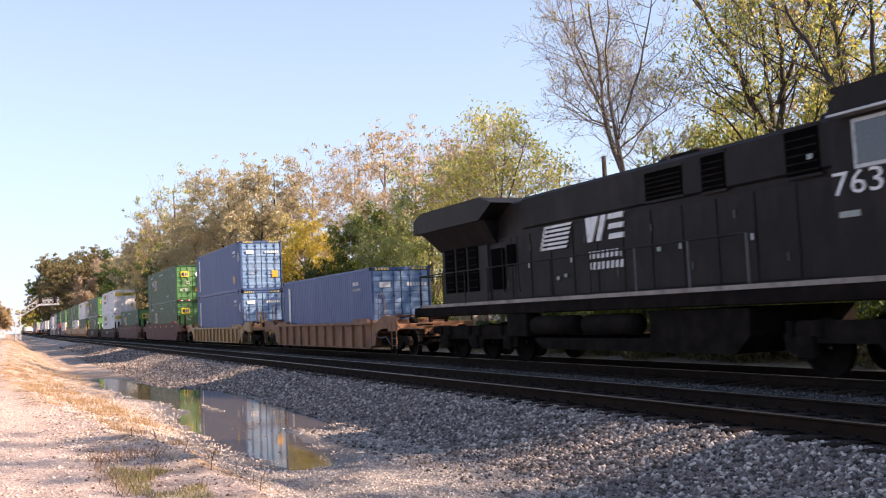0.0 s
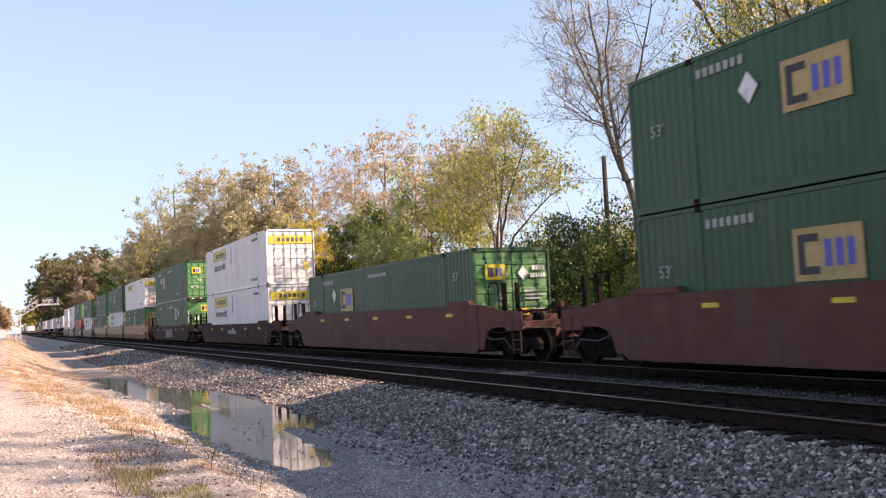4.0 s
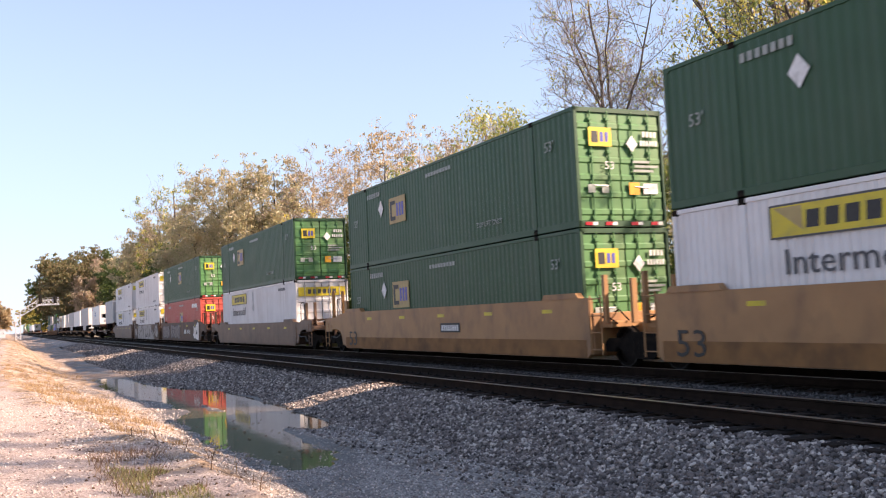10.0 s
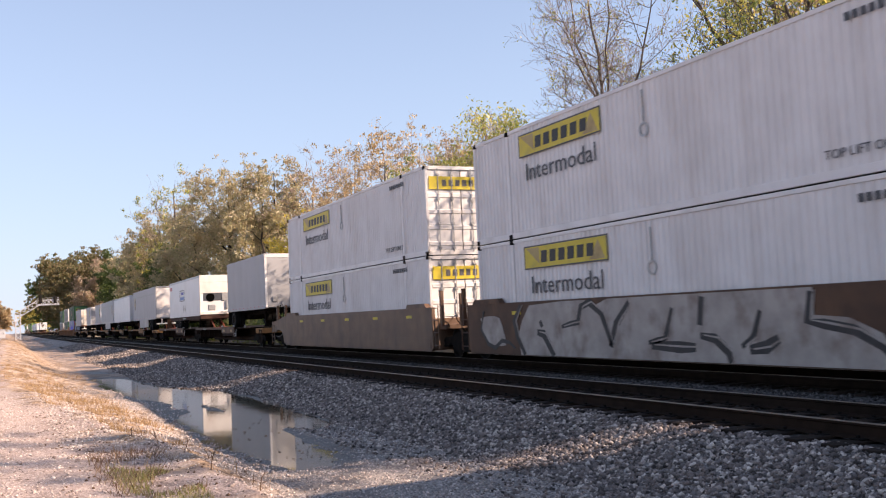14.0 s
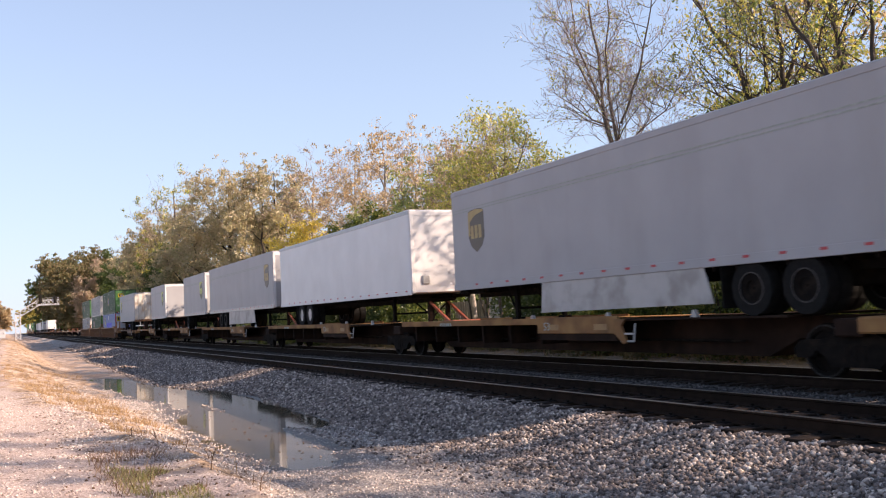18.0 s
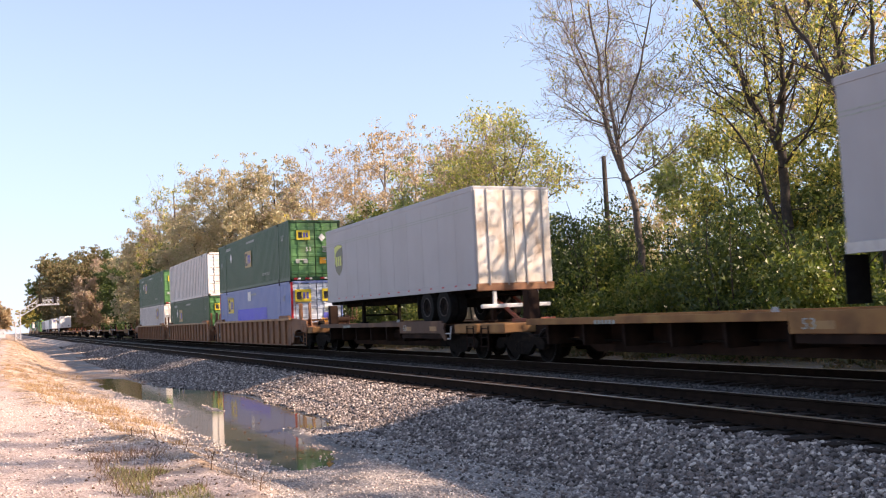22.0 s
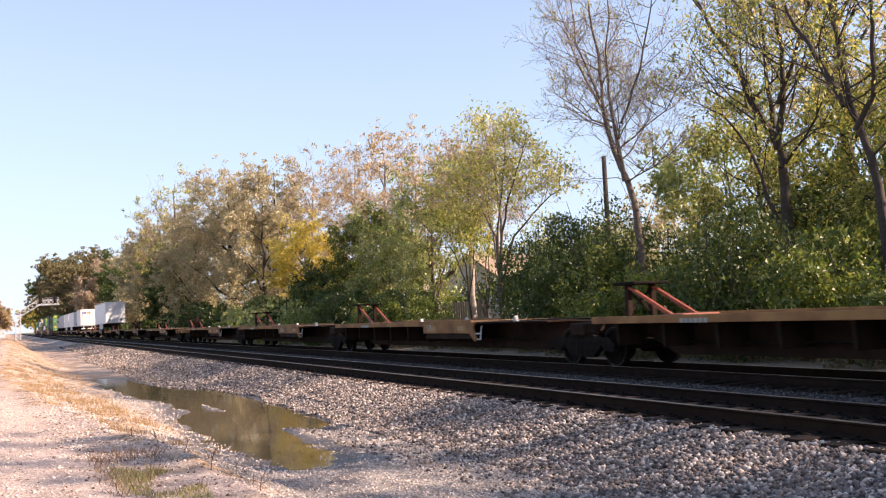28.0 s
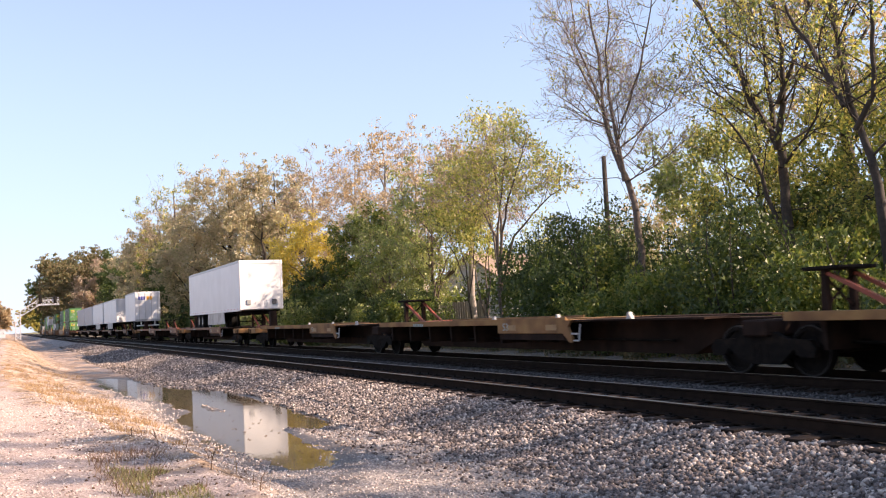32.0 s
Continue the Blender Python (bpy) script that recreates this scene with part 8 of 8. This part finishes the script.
        part("roll_door", lambda: box(0.0, -h + 0.12, bottom + 0.08, 0.03, h - 0.12, top - 0.14), "cream", c, "pale roll-up door", key=("roll", top, bottom))
        part("bumper", lambda: Shape().box(-0.1, -1.2, bottom - 0.55, 0.05, 1.2, bottom - 0.42, bevel=0.02).box(-0.05, -0.8, bottom - 0.5, 0.04, -0.7, bottom).box(-0.05, 0.7, bottom - 0.5, 0.04, 0.8, bottom), "white_mark", c, "rear bumper", key=("bump2", bottom))
        part("sticker", lambda: Shape().add([(0.045, 0, 0), (0.045, 0.3, 0.12), (0.045, 0.3, 0.3), (0.045, 0, 0.18)], [(0, 1, 2, 3)]), "orange_mark", c, "yellow sticker", (0, 0.75, bottom + 0.45), key="ysticker")
    elif nose == "reefer":
        part("nose_frame", lambda: Shape().box(-0.02, -h, bottom, 0.05, -h + 0.13, top, bevel=0.02).box(-0.02, h - 0.13, bottom, 0.05, h, top, bevel=0.02).box(-0.02, -h, top - 0.5, 0.05, h, top, bevel=0.02).box(-0.02, -h, bottom, 0.05, h, bottom + 0.22, bevel=0.02).box(-0.02, -h + 0.1, 3.55, 0.04, h - 0.1, top - 0.4, bevel=0.02), "cream", c, "cream end frame", key=("rf", top, bottom))
        u = part("cooling_unit", lambda: Shape().box(-0.05, -h + 0.25, bottom + 0.95, 0.02, h - 0.25, 3.65, bevel=0.05), "unit_dark", c, "dark blue cooling unit", key=("cu", top, bottom))
        part("fan", lambda: Shape().add(*disc((0.03, -0.55, 3.25), 0.3)).add(*disc((0.04, -0.55, 3.25), 0.1)), "louvre", u, "round black fan", key="fan")
        part("control_box", lambda: box(0.0, 0.25, 3.0, 0.06, 0.85, 3.55, bevel=0.02), "frame_grey", u, "grey control box", key="cbox")
        part("machinery", lambda: Shape().box(-0.04, -h + 0.3, bottom + 0.25, -0.02, h - 0.3, bottom + 0.95).tube((0.0, 0.6, bottom + 0.4), (0.0, 0.6, bottom + 0.9), 0.13, n=10).box(-0.03, -0.7, bottom + 0.3, 0.05, -0.2, bottom + 0.7, bevel=0.03), "frame_grey", u, "compressor and pipes", key="mach")
        part("chassis", lambda: Shape().box(-L, -0.6, bottom - 0.4, 0, -0.45, bottom - 0.06, bevel=0.02).box(-L, 0.45, bottom - 0.4, 0, 0.6, bottom - 0.06, bevel=0.02).box(-L, -1.25, bottom - 0.3, 0, -1.15, bottom - 0.06).box(-0.3, -1.28, bottom - 0.3, 0.05, 1.28, bottom - 0.05, bevel=0.02), "well_brown", c, "dark red chassis", key=("chas", L))
        part("chassis_lettering", lambda: bars(9, 0.1, 0.12, 0.05), "dim_mark", c, "pale bars on the chassis", (-7.2, -1.26, bottom - 0.24), key="chasb")
        part("genset", lambda: box(-0.55, -1.2, 1.55, 0.55, -0.5, bottom - 0.4, bevel=0.04), "signal_grey", c, "grey generator box", (-9.2, 0, 0), key="genset")
    if logo == "shield":
        shield(c, (-1.75, -h - 0.003, bottom + 1.0), 0.95, *([LIME] if "olive" in label else []))
    elif logo == "shield_rear":
        shield(c, (-L + 1.1, -h - 0.003, bottom + 1.0), 0.95, *([LIME] if "olive" in label else []))
    elif logo == "boxed":
        p = part("logo_panel", lambda: box(0, -0.005, 0, 2.1, 0.003, 0.85), "white_mark", c, "white panel with blue waves", (-8.15, -h - 0.003, bottom + 1.15))
        part("logo_rim", Shape().box(0, -0.008, 0, 2.1, 0, 0.05).box(0, -0.008, 0.8, 2.1, 0, 0.85).box(0, -0.008, 0.05, 0.05, 0, 0.8).box(2.05, -0.008, 0.05, 2.1, 0, 0.8), "dark_mark", p, "dark outline")
        part("logo_wave", Shape().prism([(0.15, 0.1), (1.95, 0.1), (1.95, 0.4), (1.7, 0.28), (1.45, 0.4), (1.2, 0.28), (0.95, 0.4), (0.7, 0.28), (0.45, 0.4), (0.15, 0.3)], -0.009, 0), "wave_blue", p, "blue waves")
        part("logo_lettering", bars(7, 0.13, 0.2, 0.06), "blue_mark", p, "blue bars", (0.5, -0.006, 0.5))
        part("name_lettering", bars(5, 0.16, 0.28, 0.05), "red_mark", c, "red bars of a name", (-L + 0.35, -h - 0.003, top - 0.62))
        for x in (-6.6, -5.9):
            diamond(c, (x, -h - 0.004, bottom + 0.55), 0.24, "side", "frame_grey")
    elif logo == "courier":
        part("name_lettering", bars(3, 0.2, 0.36, 0.06, "end"), "blue_mark", c, "dark purple bars", (0.04, -0.95, top - 0.85))
        part("name_lettering", bars(2, 0.26, 0.36, 0.06, "end"), "orange_mark", c, "orange bars", (0.04, -0.1, top - 0.85))
    return rides(c, s)


def disc(c, r, n=18):
    return [(c[0], c[1] + r * math.cos(6.28319 * i / n), c[2] + r * math.sin(6.28319 * i / n)) for i in range(n)], [tuple(range(n))]


def build_trailers():
    trailer(-316.9, 9.0, 4.95, "trailer_grey", "short grey trailer with a plain nose on a spine car", lines=False)
    trailer(-335.1, 13.1, 4.82, "trailer_white", "white refrigerated container on a dark red chassis", nose="reefer", logo="boxed", refl=False, bottom=2.05)
    trailer(-356.5, 16.2, 5.02, "trailer_grey", "grey trailer with a pale roll-up door and side skirt", nose="frame", axle=-3.35, skirt=(-11.2, -5.2), logo="shield_rear", lines=True)
    trailer(-376.0, 16.3, 4.92, "trailer_white", "plain white trailer with red reflective strips")
    trailer(-393.7, 16.3, 4.95, "trailer_grey", "grey trailer with a brown shield sign and side skirt", skirt=(-10.5, -4.3), logo="shield", lines=True)
    trailer(-411.7, 8.3, 4.92, "trailer_grey", "short grey trailer with a olive shield sign", logo="shield", lines=True)
    trailer(-429.4, 8.2, 4.95, "trailer_grey", "short grey trailer with a olive shield sign", logo="shield", lines=True)
    trailer(-450.6, 13.65, 5.05, "trailer_grey", "grey trailer with white doors and a olive shield sign", nose="doors", axle=-3.0, logo="shield_rear", lines=True)
    trailer(-682.2, 16.3, 5.0, "trailer_white", "white trailer with a plain nose on a spine car", skirt=(-9.5, -4.5))
    trailer(-730.9, 8.6, 5.1, "trailer_white", "white trailer with a courier's purple and orange bars", nose="doors", axle=-1.5, logo="courier", refl=False)
    trailer(-749.5, 16.2, 5.0, "trailer_white", "white trailer with side skirts", skirt=(-11, -5))
    trailer(-767.3, 16.2, 5.0, "trailer_white", "white trailer with side skirts", skirt=(-11, -5))
    trailer(-785.1, 16.2, 5.0, "trailer_grey", "grey trailer on a spine car")
    trailer(-802.9, 16.2, 5.0, "trailer_grey", "grey trailer on a spine car")


# ---------- locomotive ----------
def build_locomotive():
    c = thing("locomotive", "black diesel locomotive with white striped markings", "locomotive")
    L = 22.3
    k = dict()
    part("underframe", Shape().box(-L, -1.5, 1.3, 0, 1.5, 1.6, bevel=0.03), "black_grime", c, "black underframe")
    part("walkway_stripe", Shape().box(-L + 0.6, -1.512, 1.585, -1.5, -1.49, 1.675), "walk_stripe", c, "worn pale stripe along the walkway")
    part("hood", Shape().box(-L + 4.2, -0.95, 1.6, -5.0, 0.95, 4.35, bevel=0.06), "black_paint", c, "long black engine hood")
    part("hood_upper", Shape().box(-L + 6.3, -1.0, 3.5, -5.2, 1.0, 4.4, bevel=0.08), "black_paint", c, "upper hood with vents")
    rad = part("radiator", Shape().prism([(-L + 0.35, 3.95), (-L + 0.35, 4.35), (-L + 0.9, 4.58), (-L + 5.0, 4.58), (-L + 5.7, 4.35), (-L + 4.9, 3.95)], -1.56, 1.56), "black_paint", c, "overhanging radiator")
    part("radiator_lip", box(-L + 0.33, -1.57, 3.93, -L + 0.6, 1.57, 4.1), "black_paint", rad, "radiator edge")
    for sg in (-1, 1):
        part("radiator_flare", Shape().add([(-L + 1.2, sg * 1.0, 3.3), (-L + 4.9, sg * 1.0, 3.3), (-L + 5.1, sg * 1.5, 3.94), (-L + 0.8, sg * 1.5, 3.94), (-L + 1.2, sg * 0.9, 3.94), (-L + 4.9, sg * 0.9, 3.94)],
                                           [(0, 1, 2, 3) if sg < 0 else (3, 2, 1, 0), (3, 2, 5, 4), (0, 3, 4), (1, 5, 2), (0, 4, 5, 1)]), "black_paint", c, "flared radiator underside")
    for x, w, z0, z1 in ((-L + 4.55, 0.7, 2.0, 3.15), (-L + 5.45, 0.45, 2.6, 3.2)):
        part("hood_hatch", Shape().box(x, -1.02, z0, x + w, -0.99, z1, bevel=0.01), "louvre", c, "dark recessed hatch")
    for x in (-L + 4.45, -L + 5.3, -L + 6.15):
        part("grab_iron", lambda: Shape().path([(0, -1.0, 1.9), (0, -1.07, 1.95), (0, -1.07, 3.3), (0, -1.0, 3.35)], 0.016, 5), "black_paint", c, "vertical grab iron", (x, 0, 0), key="grab_iron")
    for i in range(9):
        part("door_hinge", lambda: box(0, -0.02, 0, 0.05, 0.0, 0.16), "frame_dull", c, "small worn hinge", (-16.9 + i * 1.27, -0.97, 2.05 + 0.9 * (i % 2)), key="dhinge")
    part("radiator_cab", Shape().box(-L + 1.2, -1.0, 1.6, -L + 4.4, 1.0, 3.95, bevel=0.05), "black_paint", c, "radiator compartment")
    for i, x in enumerate((-L + 1.5, -L + 2.3, -L + 3.1)):
        g = part("radiator_grille", box(x, -1.03, 2.0, x + 0.62, -0.99, 3.7), "louvre", c, "dark grille")
        for q in range(7):
            part("slat", lambda: box(0, -0.02, 0, 0.6, 0.0, 0.03), "black_grime", g, at=(x + 0.01, -1.03, 2.1 + q * 0.22), key="lslat")
    for x, w, z0, z1 in ((-10.6, 1.2, 3.6, 4.2), (-8.8, 0.65, 3.55, 4.25), (-6.6, 0.75, 3.5, 4.3)):
        part("vent_frame", Shape().box(x - 0.05, -1.024, z0 - 0.05, x + w + 0.05, -0.99, z0).box(x - 0.05, -1.024, z1, x + w + 0.05, -0.99, z1 + 0.05), "black_paint", c)
        g = part("vent", box(x, -1.02, z0, x + w, -0.98, z1), "louvre", c, "dark louvred vent")
        for q in range(5):
            part("slat", box(x + 0.03, -1.028, z0 + 0.06 + q * (z1 - z0 - 0.1) / 5, x + w - 0.03, -1.015, z0 + 0.09 + q * (z1 - z0 - 0.1) / 5), "black_grime", g)
    for i in range(12):
        x = -17.6 + i * 1.02
        d = part("hood_door", lambda: Shape().box(0, -0.015, 1.72, 0.94, 0.0, 3.4, bevel=0.006), "black_paint", c, "hood door panel", (x, -0.955, 0), key="hdoor")
        part("latch", lambda: box(0.82, -0.03, 2.5, 0.88, -0.015, 2.62), "frame_grey", d, "door latch", key="latch") if i % 2 else None
    cab = part("cab", Shape().prism([(-5.2, 1.6), (-2.4, 1.6), (-2.4, 3.3), (-2.55, 4.5), (-3.0, 4.68), (-4.9, 4.68), (-5.2, 4.5)], -1.48, 1.48), "black_paint", c, "wide black cab")
    part("nose", Shape().prism([(-2.4, 1.6), (-0.9, 1.6), (-0.9, 2.6), (-1.3, 3.05), (-2.4, 3.25)], -1.2, 1.2), "black_paint", c, "short nose")
    for x in (-4.75, -3.65):
        f = part("cab_window", Shape().box(x, -1.5, 3.35, x + 0.95, -1.475, 4.15, bevel=0.02), "frame_grey", cab, "cab side window in a metal frame")
        part("pane", box(x + 0.07, -1.512, 3.42, x + 0.88, -1.49, 4.08), "glass", f)
    part("sun_visor", Shape().box(-5.0, -1.75, 4.2, -2.7, -1.48, 4.24), "frame_grey", cab, "window awning")
    part("roof_edge", box(-5.2, -1.4, 4.66, -2.6, 1.4, 4.74), "black_paint", cab)
    for x, y in ((-9.4, 0.0), (-12.6, 0.3), (-6.0, -0.4)):
        part("roof_hatch", box(x, y - 0.4, 4.35, x + 1.2, y + 0.4, 4.52, bevel=0.03), "black_paint", c, "roof hatch")
    part("exhaust_stack", Shape().box(-10.6, -0.35, 4.38, -9.6, 0.35, 4.62, bevel=0.04), "black_grime", c, "exhaust stack")
    part("horn", Shape().tube((-11.2, 0.0, 4.38), (-11.2, 0, 4.6), 0.05, n=6).tube((-11.3, 0, 4.6), (-10.9, 0, 4.62), 0.05, 0.1, n=8), "black_paint", c, "roof horn")
    lettering("763", 0.39, "white_mark", c, "cab_number", (-5.22, -1.49, 2.98), width=0.98)
    part("small_lettering", bars(2, 0.4, 0.1, 0.5), "dim_mark", c, "pale bars of small lettering", (-5.1, -1.49, 2.62))
    for i in range(6):
        part("white_stripe", lambda: Shape().prism([(0, 0), (1.25, 0), (1.33, 0.062), (0.02, 0.062)], -0.004, 0.004), "white_mark", c, "white slanted stripe", (-15.1 + i * 0.05, -1.012, 2.88 + i * 0.108), key="lstripe")
    part("white_block", Shape().prism([(-15.1, 2.88), (-15.02, 2.88), (-14.77, 3.48), (-14.83, 3.48)], -1.016, -0.96), "white_mark", c, "white slanted bar")
    part("white_block", Shape().prism([(-12.9, 2.92), (-12.72, 2.92), (-12.42, 3.5), (-12.95, 3.5)], -1.015, -0.96), "white_mark", c, "white block shape")
    part("white_block", Shape().prism([(-12.55, 2.92), (-12.38, 2.92), (-12.1, 3.5), (-12.3, 3.5)], -1.015, -0.96), "white_mark", c, "white block shape")
    for z in (2.92, 3.15, 3.38):
        part("white_block", Shape().prism([(-12.05, z), (-11.5, z), (-11.45, z + 0.12), (-12.0, z + 0.12)], -1.015, -0.96), "white_mark", c, "white block shape")
    part("name_lettering", bars(7, 0.1, 0.17, 0.08, tilt=0.2), "white_mark", c, "white bars of a name", (-12.95, -0.985, 2.52))
    part("name_lettering", bars(8, 0.1, 0.17, 0.08, tilt=0.2), "white_mark", c, "white bars of a name", (-12.95, -0.985, 2.26))
    for x, z in ((-14.3, 2.1), (-13.95, 2.15), (-10.3, 2.5), (-6.1, 3.75)):
        part("small_notice", lambda: box(0, -0.006, 0, 0.12, 0.0, 0.09), "dim_mark", c, "small pale notice", (x, -1.03, z), key="small_notice")
    tank = part("fuel_tank", Shape().prism([(-10.3, 1.25), (-7.4, 1.25), (-7.4, 0.75), (-7.8, 0.4), (-14.6, 0.4), (-15.0, 0.6), (-15.0, 0.68), (-10.3, 0.68)], -1.35, 1.35), "black_grime", c, "black fuel tank")
    for x in (-14.9, -12.6):
        part("air_tank", Shape().tube((x, -1.3, 0.98), (x + 1.85, -1.3, 0.98), 0.24, n=14), "black_grime", c, "air reservoir", smooth=True)
    part("battery_box", Shape().box(-16.2, -1.48, 0.7, -15.2, -1.0, 1.3, bevel=0.03), "black_grime", c, "equipment box")
    side = [(-2.4, 0.45), (-2.45, 0.75), (-2.1, 1.0), (2.1, 1.0), (2.45, 0.75), (2.4, 0.45), (2.05, 0.4), (1.7, 0.62), (0.5, 0.62), (0.35, 0.4), (-0.35, 0.4), (-0.5, 0.62), (-1.7, 0.62), (-2.05, 0.4)]
    for x in (-L + 3.9, -4.2):
        b = part("bogie", Shape().box(-0.5, -1.0, 0.6, 0.5, 1.0, 1.0, bevel=0.04), "black_grime", c, "three-axle truck", (x, 0, 0))
        for y in (-1.3, 1.14):
            part("side_frame", lambda: Shape().prism(side, 0, 0.16), "black_grime", b, "cast side frame", (0, y, 0), key="lside")
        for dx in (-1.95, 0, 1.95):
            for y in (-0.83, 0.7):
                part("wheel", lambda: Shape().ring((0, 0.52), 0.52, 0.42, 0, 0.13, 26).ring((0, 0.52), 0.43, 0.06, 0.05, 0.09, 18), "black_grime", b, "steel wheel", (dx, y, 0), key="lwheel")
            part("axle_box", lambda: Shape().box(-0.2, -1.38, 0.35, 0.2, -1.2, 0.75, bevel=0.03), "black_grime", b, "axle box", (dx, 0, 0), key="abox_l")
            part("spring", lambda: Shape().tube((-0.32, -1.3, 0.72), (-0.32, -1.3, 1.0), 0.08, n=8).tube((0.32, -1.3, 0.72), (0.32, -1.3, 1.0), 0.08, n=8), "black_grime", b, "coil springs", (dx, 0, 0), key="lspring")
    posts = [-L + 0.5, -L + 2.2, -18.6, -17.2, -15.6, -13.9, -12.2, -10.5, -8.8, -7.2]
    for x in posts:
        part("handrail_post", lambda: Shape().tube((0, -1.47, 1.6), (0, -1.47, 2.6), 0.02, n=6), "unit_dark" if x > -12 else "black_paint", c, "handrail post", (x, 0, 0), key=("hpost", x > -12))
    part("handrail", Shape().tube((posts[0], -1.47, 2.6), (posts[-1], -1.47, 2.6), 0.02, n=6), "black_paint", c, "long handrail")
    part("end_rail", Shape().path([(-L + 0.1, -1.3, 1.6), (-L + 0.1, -1.3, 2.6), (-L + 0.1, -0.5, 2.6)], 0.025, 6), "black_paint", c, "end handrail")
    for w, x in ((-1, -L + 0.25), (1, -0.9)):
        for i in range(4):
            part("step", lambda: box(0, -1.5, 0, 0.55, -1.15, 0.04), "black_grime", c, "end step", (x - 0.15, 0, 0.4 + i * 0.32), key="lstep")
    coupler(c, -L - 0.3, -1)
    coupler(c, 0.3, 1)
    return rides(c, -5.5)


build_ground()
build_tracks()
build_house()
build_signal()
build_cabinet()
build_trees()
locomotive = build_locomotive()
# a second unit leads the first, out of view; its shadow falls over the gravel
rides(copy_thing(locomotive, Matrix.Identity(4)), 17.7)
build_well_cars()
build_containers()
build_spine_cars()
build_trailers()
build_stones()
build_grass()
build_litter()
motions()
